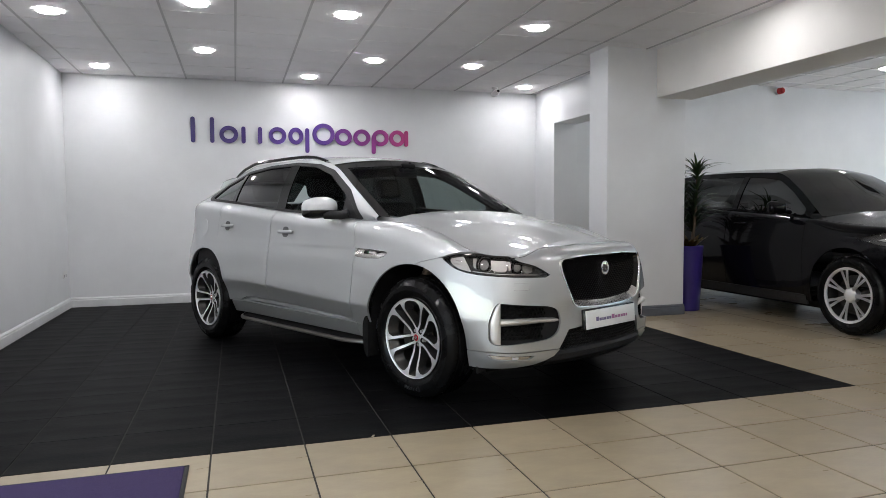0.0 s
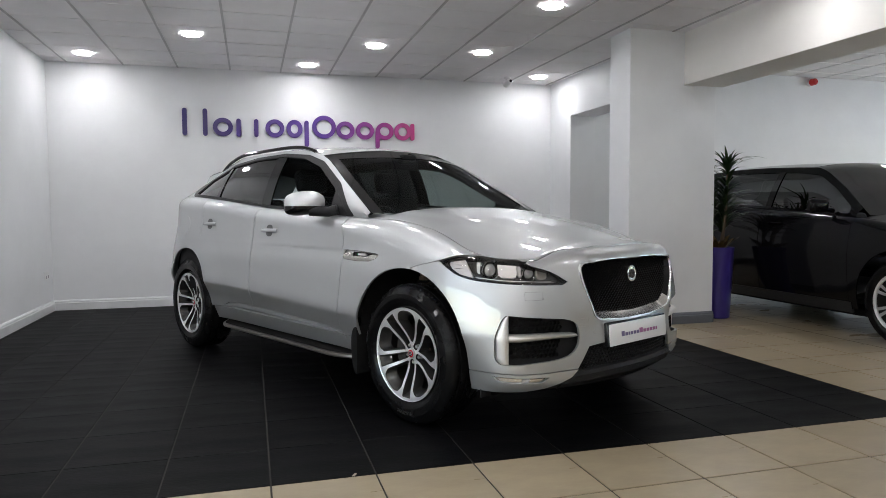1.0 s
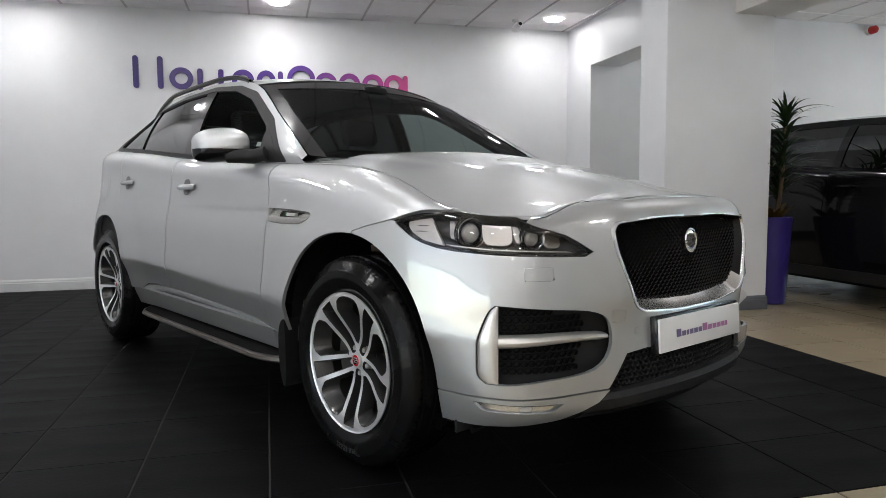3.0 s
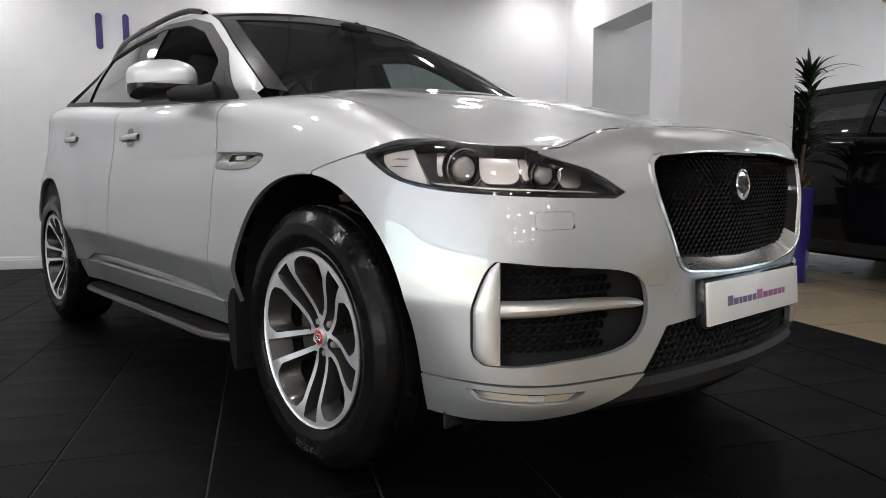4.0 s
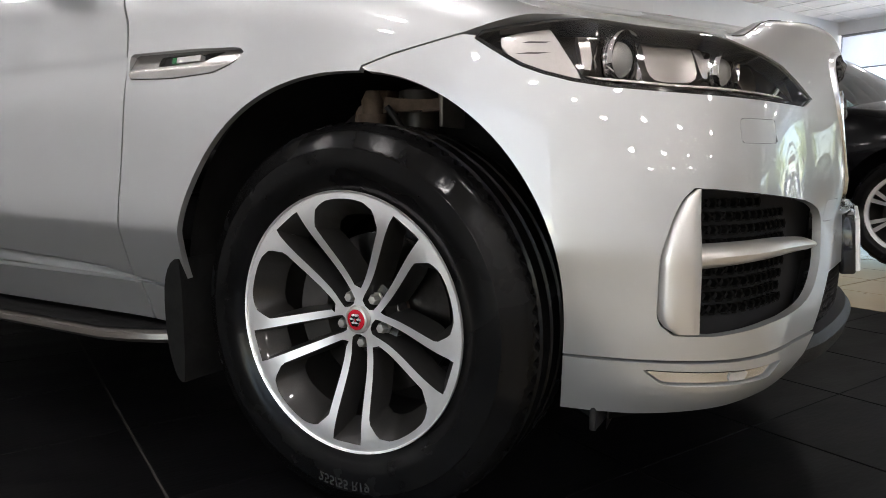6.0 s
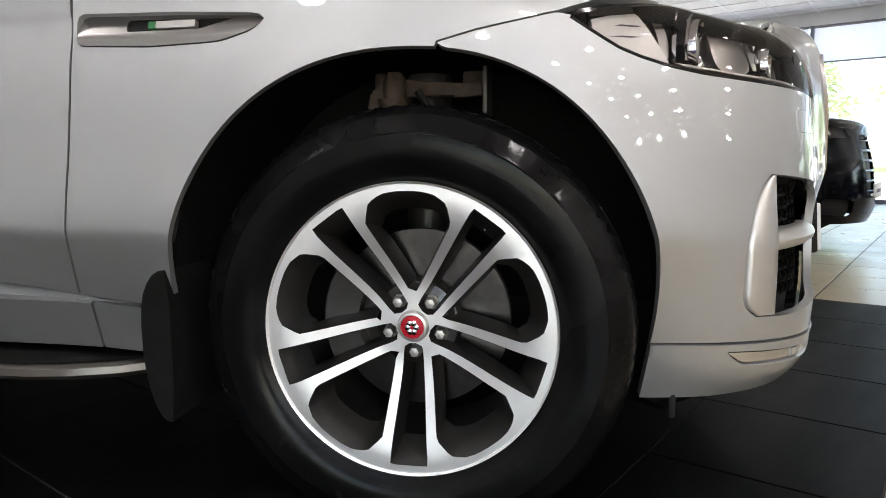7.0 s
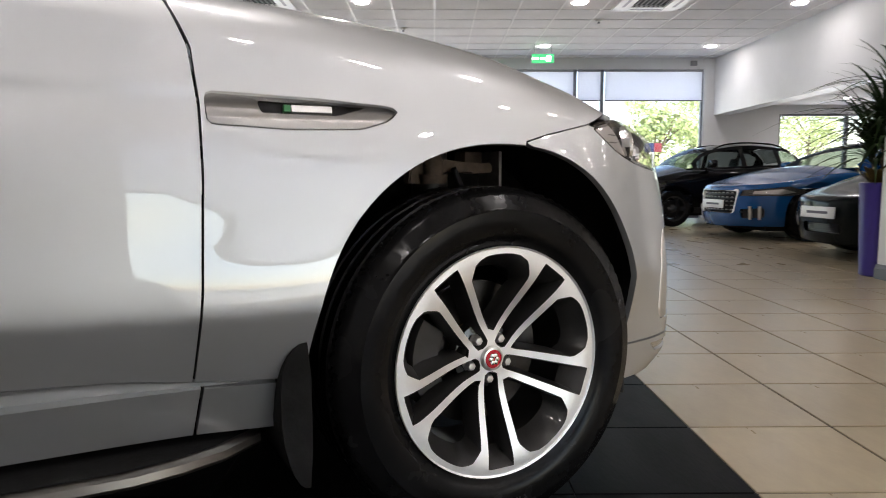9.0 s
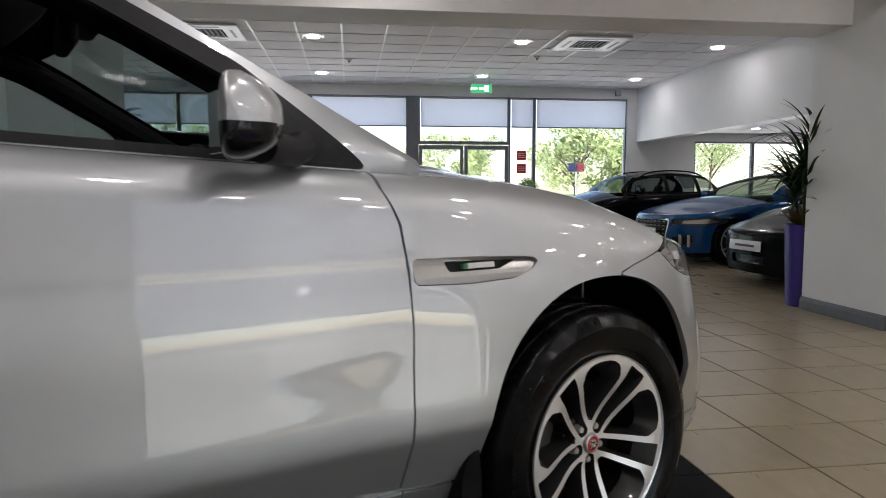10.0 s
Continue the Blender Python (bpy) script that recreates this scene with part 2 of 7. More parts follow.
def box(x0, x1, y0, y1, z0, z1, bevel=0.0, seg=2, bm=None):
    own = bm is None
    b = bmesh.new()
    bmesh.ops.create_cube(b, size=1, matrix=Matrix.Translation(((x0 + x1) / 2, (y0 + y1) / 2, (z0 + z1) / 2)) @ Matrix.Diagonal((x1 - x0, y1 - y0, z1 - z0, 1)))
    if bevel:
        bmesh.ops.bevel(b, geom=b.edges[:], offset=bevel, segments=seg, affect="EDGES", profile=0.5)
    if own:
        return b
    me = bpy.data.meshes.new("t")
    b.to_mesh(me)
    b.free()
    bm.from_mesh(me)
    bpy.data.meshes.remove(me)
    return bm


def merge(bm, other, m=None):
    me = bpy.data.meshes.new("t")
    if m is not None:
        bmesh.ops.transform(other, matrix=m, verts=other.verts)
    other.to_mesh(me)
    other.free()
    bm.from_mesh(me)
    bpy.data.meshes.remove(me)
    return bm


def lathe(profile, seg=48, axis="z", bm=None):
    """Turns a profile of (radius, height) round an axis."""
    b = bm or bmesh.new()
    rings = []
    for r, h in profile:
        ring = []
        for i in range(seg):
            a = 2 * math.pi * i / seg
            c, s = r * math.cos(a), r * math.sin(a)
            ring.append(b.verts.new((c, s, h) if axis == "z" else (c, h, s)))
        rings.append(ring)
    for p, q in zip(rings, rings[1:]):
        for i in range(seg):
            b.faces.new((p[i], p[(i + 1) % seg], q[(i + 1) % seg], q[i]))
    for ring, (r, h) in ((rings[0], profile[0]), (rings[-1], profile[-1])):
        if 0 < r < 0.02:
            b.faces.new(ring)
    return b


def tube(points, radius, seg=8, bm=None, taper=1.0):
    b = bm or bmesh.new()
    pts = [Vector(p) for p in points]
    rings = []
    for i, p in enumerate(pts):
        d = (pts[min(i + 1, len(pts) - 1)] - pts[max(i - 1, 0)]).normalized()
        u = d.cross(Vector((0.13, 0.31, 0.94))).normalized()
        v = d.cross(u)
        r = radius * (1 + (taper - 1) * i / max(1, len(pts) - 1))
        rings.append([b.verts.new(p + r * (math.cos(2 * math.pi * k / seg) * u + math.sin(2 * math.pi * k / seg) * v)) for k in range(seg)])
    for p, q in zip(rings, rings[1:]):
        for k in range(seg):
            b.faces.new((p[k], p[(k + 1) % seg], q[(k + 1) % seg], q[k]))
    b.faces.new(rings[0])
    b.faces.new(rings[-1][::-1])
    return b


def curve(*knots):
    """A smooth function through (x, value) knots."""
    ks = sorted(knots)
    xs, ys = np.array([k[0] for k in ks], float), np.array([k[1] for k in ks], float)
    d = np.diff(ys) / np.diff(xs)
    t = np.empty(len(xs))
    t[0], t[-1] = d[0], d[-1]
    for i in range(1, len(xs) - 1):
        t[i] = 0.0 if d[i - 1] * d[i] <= 0 else 2 * d[i - 1] * d[i] / (d[i - 1] + d[i])

    def f(x):
        x = min(max(x, xs[0]), xs[-1])
        i = min(int(np.searchsorted(xs, x, "right")) - 1, len(xs) - 2)
        h = xs[i + 1] - xs[i]
        s = (x - xs[i]) / h
        return float((1 + 2 * s) * (1 - s) ** 2 * ys[i] + s * (1 - s) ** 2 * h * t[i] + s * s * (3 - 2 * s) * ys[i + 1] + s * s * (s - 1) * h * t[i + 1])
    return f


def smooth01(a, b, x):
    s = min(max((x - a) / (b - a), 0.0), 1.0)
    return s * s * (3 - 2 * s)


def sheet(rows, bm=None):
    """A quad sheet from rows of points of equal length."""
    b = bm or bmesh.new()
    vs = [[b.verts.new(p) for p in row] for row in rows]
    for r, q in zip(vs, vs[1:]):
        for i in range(len(r) - 1):
            b.faces.new((r[i], r[i + 1], q[i + 1], q[i]))
    return b


def prism(poly, y0, y1, bm=None, plane="xz"):
    """A polygon pushed through from y0 to y1."""
    b = bm or bmesh.new()

    def at(p, d):
        return {"xz": (p[0], d, p[1]), "xy": (p[0], p[1], d), "yz": (d, p[0], p[1])}[plane]
    lo, hi = [b.verts.new(at(p, y0)) for p in poly], [b.verts.new(at(p, y1)) for p in poly]
    b.faces.new(lo)
    b.faces.new(hi[::-1])
    for i in range(len(poly)):
        j = (i + 1) % len(poly)
        b.faces.new((lo[i], lo[j], hi[j], hi[i]))
    return b


def words(text, size, depth, name):
    """Built-in lettering as a mesh, centred, in the xz plane, facing -y."""
    cu = bpy.data.curves.new(name, "FONT")
    cu.body, cu.size, cu.extrude, cu.bevel_depth = text, size, depth, 0.0
    cu.align_x, cu.align_y = "CENTER", "CENTER"
    tmp = bpy.data.objects.new(name, cu)
    scene.collection.objects.link(tmp)
    dg = bpy.context.evaluated_depsgraph_get()
    me = bpy.data.meshes.new_from_object(tmp.evaluated_get(dg))
    bpy.data.objects.remove(tmp)
    b = bmesh.new()
    b.from_mesh(me)
    bpy.data.meshes.remove(me)
    bmesh.ops.rotate(b, verts=b.verts, matrix=Matrix.Rotation(radians(90), 3, "X"))
    return b

# ---- the showroom shell ----
WX, EX, SY, NY = -1.58, 13.9, -8.0, 9.25
BAYZ, HALLZ, LOWZ, BEAMZ = 2.88, 3.2, 2.28, 2.37


def slab(name, x0, x1, y0, y1, z0, z1, material, label, category, bevel=0.0):
    return tagged(part(name, box(x0, x1, y0, y1, z0, z1, bevel), material, smooth=False), label, category, kind="structure")


slab("floor", WX - 0.3, EX + 0.3, SY - 0.3, NY + 0.3, -0.2, -0.004, M_GROUT, "dark grout bed under the showroom floor tiles", "floor")
slab("wall_north", WX - 0.3, EX + 0.3, NY, NY + 0.25, -0.1, 3.6, M_WALL, "smooth white painted showroom back wall", "wall")
slab("wall_south", WX - 0.3, EX + 0.3, SY - 0.25, SY, -0.1, 3.6, M_WALL, "white painted end wall of the showroom", "wall")
slab("wall_west", WX - 0.25, WX, 3.05, NY, -0.1, 3.6, M_WALL, "white painted side wall with slight sheen", "wall")
slab("wall_west_lintel", WX - 0.25, WX, -0.6, 3.05, 2.3, 3.6, M_WALL, "white wall above the glazed entrance", "wall")
slab("wall_west_end", WX - 0.25, WX, SY, -0.6, -0.1, 3.6, M_WALL, "white painted side wall beside the entrance", "wall")
slab("partition_wall", 4.74, 5.1, 8.63, NY, 0, 3.3, M_WALL, "white wall stub beside the opening", "wall")
slab("partition_lintel", 4.74, 5.1, 6.66, 8.63, 2.385, 3.3, M_WALL, "white lintel over the opening between bays", "wall")
slab("pillar_1", 4.2, 5.17, 6.28, 6.66, 0, 3.0, M_WALL, "wide white plastered pillar between the bays", "pillar", 0.006)
slab("pillar_2", 4.3, 5.27, -0.6, 0.63, 0, 3.0, M_WALL, "white plastered pillar beside a purple planter", "pillar", 0.006)
slab("beam", 4.8, 5.25, SY, 6.285, BEAMZ, 3.35, M_WALL2, "cream plastered ceiling beam between two pillars", "beam", 0.004)
slab("bulkhead", 5.24, EX, -1.85, -1.55, 2.08, 3.35, M_WALL, "white bulkhead hanging from the hall ceiling", "bulkhead")
slab("ceiling_1", WX, 4.81, SY, NY, BAYZ + 0.008, BAYZ + 0.1, M_CEIL, "off-white mineral fibre ceiling tiles over the bay", "ceiling")
slab("ceiling_2", 4.81, EX, -1.6, NY, HALLZ + 0.008, HALLZ + 0.1, M_CEIL, "off-white mineral fibre ceiling tiles over the hall", "ceiling")
slab("ceiling_3", 4.81, EX, SY, -1.6, LOWZ, LOWZ + 0.1, M_CEIL, "low white ceiling beyond the bulkhead", "ceiling")
slab("roof", WX - 0.3, EX + 0.3, SY - 0.3, NY + 0.3, 3.6, 3.75, M_GREYPL, "flat roof deck over the showroom", "roof")


def grid_bars(name, x0, x1, y0, y1, z, xs, ys, w, tb):
    bm = bmesh.new()
    for x in xs:
        box(x - w / 2, x + w / 2, y0, y1, z, z + 0.02, bm=bm)
    for y in ys:
        box(x0, x1, y - w / 2, y + w / 2, z + 0.002, z + 0.02, bm=bm)
    return tagged(part(name, bm, tb, smooth=False), "metal grid between the ceiling tiles", "ceiling grid", kind="structure")


grid_bars("ceiling_grid_1", WX, 4.8, SY, NY, BAYZ, [-1.352 + 0.602 * i for i in range(11)], [], 0.02, M_TBAR)
grid_bars("ceiling_grid_4", WX, 4.8, SY, NY, BAYZ + 0.002, [], [-7.54 + 0.57 * i for i in range(30)], 0.012, M_CEIL)
grid_bars("ceiling_grid_2", 4.81, EX, -1.55, NY, HALLZ, [5.2 + 0.6 * i for i in range(15)], [], 0.010, M_CEIL)
grid_bars("ceiling_grid_3", 4.81, EX, -1.55, NY, HALLZ - 0.001, [], [-1.3 + 0.6 * i for i in range(18)], 0.026, M_TBAR2)


def skirting(name, pts, material, h=0.12, t=0.02, label="painted skirting board along the wall"):
    """A board with a stepped, rounded top along a run of floor points, on their right-hand side."""
    prof = [(0, 0), (t, 0), (t, h * 0.7), (t * 0.75, h * 0.74), (t * 0.7, h * 0.86), (t * 0.3, h * 0.97), (0, h)]
    bm = bmesh.new()
    for a, b in zip(pts, pts[1:]):
        a, b = Vector((*a, 0)), Vector((*b, 0))
        d = (b - a).normalized()
        n = Vector((d.y, -d.x, 0))
        ends = []
        for e, s in ((a, -1), (b, 1)):
            ends.append([bm.verts.new(e + n * p[0] + d * s * p[0] * (0.0) + Vector((0, 0, p[1]))) for p in prof])
        for i in range(len(prof)):
            j = (i + 1) % len(prof)
            bm.faces.new((ends[0][i], ends[0][j], ends[1][j], ends[1][i]))
        bm.faces.new(ends[0])
        bm.faces.new(ends[1][::-1])
    return tagged(part(name, bm, material, smooth=False), label, "skirting board", kind="structure")


skirting("baseboard_north", [(WX, NY), (4.74, NY)], M_SKIRT, label="white skirting board along the back wall")
skirting("baseboard_west", [(WX, 3.05), (WX, NY)], M_SKIRT, label="white skirting board along the side wall")
skirting("baseboard_hall", [(5.1, NY), (EX, NY)], M_SKIRT_G, label="grey skirting board along the hall wall")
skirting("baseboard_pillar", [(5.17, 6.66), (5.17, 6.28), (4.2, 6.28), (4.2, 6.66)][::-1], M_SKIRT_G, h=0.115, label="dark grey skirting round the pillar foot")
skirting("baseboard_pillar_2", [(5.27, -0.6), (5.27, 0.63), (4.3, 0.63), (4.3, -0.6)], M_SKIRT_G, h=0.115, label="dark grey skirting round the pillar foot")

# ---- east glazing ----
slab("wall_east_top", EX, EX + 0.25, -1.35, NY, 2.99, 3.6, M_WALL, "white wall strip above the windows", "wall")
slab("wall_east_corner", EX, EX + 0.25, -2.9, -1.35, -0.1, 3.6, M_WALL, "white wall between the glazed fronts", "wall")
slab("wall_east_low_top", EX, EX + 0.25, SY, -2.9, 2.1, 3.6, M_WALL, "white wall above the lower windows", "wall")
slab("wall_east_end", EX, EX + 0.25, SY, -6.6, -0.1, 2.1, M_WALL, "white wall at the end of the glazing", "wall")


def glazing(name, axis_x, spans, z0, z1, blind_z=None, label="grey aluminium shopfront window"):
    """One window unit for each (y0, y1) span of a wall across x."""
    for y0, y1 in spans:
        w = thing(name, label, "window", pose(axis_x, (y0 + y1) / 2, z0), kind="structure")
        h, hw, f = z1 - z0, (y1 - y0) / 2, 0.035
        for a, b, c, d in ((-hw, -hw + f, 0, h), (hw - f, hw, 0, h)):
            part("window_frame", box(-0.04, 0.04, a, b, c, d, 0.004), M_FRAME, w, smooth=False)
        for c, d in ((0, 0.07), (h - f, h)):
            part("window_frame", box(-0.04, 0.04, -hw + f, hw - f, c, d, 0.004), M_FRAME, w, smooth=False)
        p = part("pane", box(-0.004, 0.004, -hw + f, hw - f, 0.07, h - f), M_PANE, w, smooth=False)
        p.visible_shadow = False
        if blind_z:
            bl = thing("roller_blind", "half-lowered grey fabric roller blind", "blind", pose(axis_x - 0.075, (y0 + y1) / 2, z1 - 0.03), group="window blinds")
            part("fabric", box(-0.002, 0.002, -hw + 0.045, hw - 0.045, blind_z - z1 + 0.05, 0.0), M_BLIND, bl, smooth=False)
            part("bottom_bar", box(-0.008, 0.008, -hw + 0.045, hw - 0.045, blind_z - z1 + 0.025, blind_z - z1 + 0.05, 0.004), M_FRAME, bl)
            part("roller_tube", merge(bmesh.new(), lathe([(0.001, -hw + 0.04), (0.022, -hw + 0.04), (0.022, hw - 0.04), (0.001, hw - 0.04)], 16, "y")), M_GREYPL, bl)


glazing("window_1", EX + 0.06, [(3.41, 5.38), (5.38, 7.95), (7.95, 9.2), (0.72, 1.27), (-1.33, 0.72)], 0.0, 2.99, 2.36)
glazing("window_2", EX + 0.06, [(1.27, 3.19)], 2.0, 2.99, 2.36)
glazing("window_3", EX + 0.06, [(-4.3, -2.9), (-6.6, -4.3)], 0.0, 2.1)
slab("mullion", EX + 0.0, EX + 0.14, 3.19, 3.41, 0.0, 2.99, M_FRAME, "thick grey aluminium mullion beside the doors", "mullion", 0.006)


def glass_door(name, x, y0, y1, h, handle_y):
    d = thing(name, "glazed double door leaf in grey aluminium frame", "door", pose(x, y0, 0), kind="structure")
    w = y1 - y0
    for a, b, c, e in ((0, 0.07, 0, h), (w - 0.07, w, 0, h), (0.07, w - 0.07, 0, 0.16), (0.07, w - 0.07, h - 0.09, h)):
        part("door_frame", box(-0.03, 0.03, a, b, c, e, 0.004), M_FRAME, d, smooth=False)
    part("pane", box(-0.004, 0.004, 0.07, w - 0.07, 0.16, h - 0.09), M_PANE, d, smooth=False).visible_shadow = False
    part("handle", tube([(-0.03, handle_y, 0.85), (-0.08, handle_y, 0.87), (-0.08, handle_y, 1.28), (-0.03, handle_y, 1.3)], 0.012), M_CHROME, d)
    return d


glass_door("door_1", EX + 0.06, 1.28, 2.22, 1.985, 0.89)
glass_door("door_2", EX + 0.06, 2.24, 3.18, 1.985, 0.05)
# the glazed entrance behind the camera; its unseen blind is added to trim the reflection
glazing("window_4", WX - 0.12, [(-0.6, 3.05)], 0.0, 2.3, 1.12, label="glazed entrance panel in grey aluminium")


# ---- ceiling fittings ----
def ceiling_light(x, y, z, glow):
    t = thing("ceiling_light", "round recessed white LED downlight, switched on", "ceiling light", pose(x, y, z), group="ceiling lights")
    part("trim_ring", lathe([(0.086, 0.0), (0.100, -0.003), (0.100, -0.007), (0.091, -0.012), (0.084, -0.009), (0.084, 0.0)], 40), M_TRIM, t)
    part("diffuser", lathe([(0.085, -0.006), (0.055, -0.0080), (0.001, -0.0085)], 40), glow, t, "glowing diffuser")
    return t


first = ceiling_light(0.15, 5.85, BAYZ, M_LAMP)
first_hall = ceiling_light(6.6, -0.95, HALLZ, M_LAMP_HALL)
SPOTS = [(x, y, BAYZ) for x, y in ((-1.055, 6.4), (1.385, 5.87), (3.165, 5.81), (-1.06, 8.70), (0.14, 7.56), (1.965, 7.58), (3.15, 7.59), (1.35, 8.72), (4.33, 8.72))]
# unseen rows, and one lamp towards the pillar, added to brighten the bay
SPOTS += [(x, y, BAYZ) for x in (-1.055, 0.14, 1.385, 3.165) for y in (4.15, 2.45, 0.75, -0.95, -2.65, -4.4, -6.2) if (x, y) not in ((3.165, 2.45), (3.165, 4.15))] + [(4.30, 4.45, BAYZ)]
HALL_SPOTS = [(x, y, HALLZ) for x in (6.6, 9.62, 12.64) for y in (-0.95, 2.1, 5.1, 7.6)][1:] + [(x, y, LOWZ) for x, y in ((8.9, -2.6), (11.2, -4.3), (12.6, -3.5), (13.3, -5.2))]
for x, y, z in SPOTS:
    copy_thing(first, pose(x, y, z))
for x, y, z in HALL_SPOTS:
    copy_thing(first_hall, pose(x, y, z))


def vent(x, y):
    v = thing("ceiling_vent", "square white ceiling air vent with dark slatted core", "air vent", pose(x, y, HALLZ), group="ceiling vents")
    bm = bmesh.new()
    for a, b, c, d in ((-0.46, 0.46, -0.46, -0.24), (-0.46, 0.46, 0.24, 0.46), (-0.46, -0.24, -0.24, 0.24), (0.24, 0.46, -0.24, 0.24)):
        box(a, b, c, d, -0.03, 0.0, 0.006, bm=bm)
    part("frame", bm, M_TRIM, v, smooth=False)
    part("backing", box(-0.24, 0.24, -0.24, 0.24, -0.006, -0.002), M_DARK, v, smooth=False)
    for i in range(7):
        part("slat", box(-0.24, 0.24, -0.012, 0.012, -0.026, -0.020), M_SLAT, v, m=pose(0, -0.2 + i * 0.066, 0, 0, 0, 0), smooth=False)
    for s in (-1, 1):
        for dx, dy, a in ((s * 0.35, 0, 90), (0, s * 0.35, 0)):
            part("slot", box(-0.22, 0.22, -0.02, 0.02, -0.034, -0.031), M_GREYPL, v, m=pose(dx, dy, 0, 0, 0, a), smooth=False)


vent(9.5, 1.12)
vent(9.45, 6.5)
for x, y in ((11.2, 4.6), (10.6, 1.6)):
    d = thing("smoke_detector", "small white round ceiling smoke detector", "smoke detector", pose(x, y, HALLZ), group="smoke detectors")
    part("base", lathe([(0.001, -0.001), (0.05, -0.001), (0.05, -0.018), (0.035, -0.03), (0.001, -0.032)], 24), M_WHITEPL, d)
    part("sensor", lathe([(0.001, -0.03), (0.018, -0.03), (0.018, -0.055), (0.001, -0.058)], 16), M_GREYPL, d)

ex = thing("exit_sign", "hanging green emergency exit sign with white arrow", "exit sign", pose(12.42, 2.16, 3.0))
part("panel", box(-0.012, 0.012, -0.2, 0.2, -0.14, 0.02, 0.004), M_EXIT, ex)
part("arrow", merge(box(-0.016, -0.0125, 0.08, 0.18, -0.075, -0.045), prism([(0.18, -0.095), (0.18, -0.025), (0.195, -0.06)], -0.016, -0.0125, plane="yz")), M_EXITW, ex, "white arrow", smooth=False)
part("running_figure", merge(box(-0.016, -0.0125, -0.14, -0.06, -0.11, -0.01), box(-0.016, -0.0125, -0.04, 0.04, -0.075, -0.045)), M_EXITW, ex, "white pictogram bars", smooth=False)
for y in (-0.15, 0.15):
    part("hanger", tube([(0, y, 0.02), (0, y, 0.2)], 0.004, 6), M_GREYPL, ex)

# camera on the back wall, sounder on the hall wall, socket on the side wall
cc = thing("security_camera", "small white dome security camera under the ceiling", "security camera", pose(3.92, 8.82, BAYZ))
part("mount", lathe([(0.001, 0), (0.045, 0), (0.045, -0.02), (0.02, -0.03), (0.02, -0.06), (0.001, -0.06)], 20), M_WHITEPL, cc)
part("housing", merge(bmesh.new(), lathe([(0.001, -0.09), (0.03, -0.085), (0.04, -0.05), (0.04, 0.03), (0.03, 0.05), (0.001, 0.052)], 20, "y"), pose(0, 0, -0.085, -15, 0, 12)), M_WHITEPL, cc)
part("lens", merge(bmesh.new(), lathe([(0.001, -0.096), (0.018, -0.096), (0.02, -0.086), (0.001, -0.085)], 16, "y"), pose(0, 0, -0.085, -15, 0, 12)), M_GBLACK, cc, "black glass lens")
sd = thing("alarm_sounder", "red and white fire alarm sounder on the wall", "alarm", pose(9.17, NY, 3.12))
part("base", merge(bmesh.new(), lathe([(0.001, 0), (0.06, 0), (0.06, -0.05), (0.001, -0.05)], 24, "y")), M_WHITEPL, sd)
part("body", merge(bmesh.new(), lathe([(0.001, -0.05), (0.055, -0.05), (0.05, -0.12), (0.03, -0.14), (0.001, -0.142)], 24, "y")), M_RED, sd, "red sounder body")
so = thing("wall_socket", "white double wall socket above the skirting", "socket", pose(WX, 9.0, 0.43))
part("plate", box(0, 0.012, -0.075, 0.075, -0.043, 0.043, 0.004), M_WHITEPL, so)
for s in (-0.037, 0.037):
    part("switch", box(0.011, 0.016, s - 0.008, s + 0.008, 0.012, 0.03, 0.002), M_WHITEPL, so)
    part("outlet", box(0.0115, 0.0128, s - 0.016, s + 0.016, -0.03, 0.004), M_GREYPL, so)

# ---- wall sign, plain bars and rings in the place of its lettering ----
sg = thing("wall_sign", "row of purple to pink raised bars and rings on the wall", "sign", pose(1.385, NY, 2.195))
M_SIGN = ramp_mat("purple_pink_gradient", [(-1.5, (0.030, 0.018, 0.13)), (0.2, (0.085, 0.028, 0.24)), (0.9, (0.30, 0.035, 0.26)), (1.5, (0.62, 0.05, 0.22))])
ST = 0.054     # width of a stroke


def sign_bar(x, z0, z1):
    r = ST / 2
    pts = [(x + r * math.cos(radians(a)), z1 - r + r * math.sin(radians(a))) for a in range(0, 181, 15)] + [(x + r * math.cos(radians(a)), z0 + r + r * math.sin(radians(a))) for a in range(180, 361, 15)]
    part("bar", prism(pts, -0.034, -0.002), M_SIGN, sg, smooth=False)


def sign_ring(x, w, z0, z1):
    bm, cz, n = bmesh.new(), (z0 + z1) / 2, 40
    loops = [[bm.verts.new((x + (w / 2 - h) * math.cos(2 * math.pi * k / n), y, cz + ((z1 - z0) / 2 - h) * math.sin(2 * math.pi * k / n))) for k in range(n)] for y, h in ((-0.002, 0), (-0.03, 0), (-0.03, ST), (-0.002, ST))]
    for p, q in zip(loops, loops[1:]):
        for k in range(n):
            bm.faces.new((p[k], p[(k + 1) % n], q[(k + 1) % n], q[k]))
    part("ring", bm, M_SIGN, sg, smooth=False)


for x in (-1.47, -1.235):
    sign_bar(x, -0.125, 0.205)
for x, z0, z1 in ((-0.845, -0.125, 0.095), (-0.635, -0.125, 0.095), (-0.02, -0.235, 0.095), (0.89, -0.235, 0.0), (1.355, -0.125, 0.095)):
    sign_bar(x, z0, z1)
for x, w, z1 in ((-1.03, 0.235, 0.10), (-0.41, 0.23, 0.10), (-0.17, 0.20, 0.10), (0.20, 0.30, 0.165), (0.47, 0.235, 0.10), (0.725, 0.235, 0.10), (0.985, 0.235, 0.10), (1.225, 0.225, 0.10)):
    sign_ring(x, w, -0.125, z1)

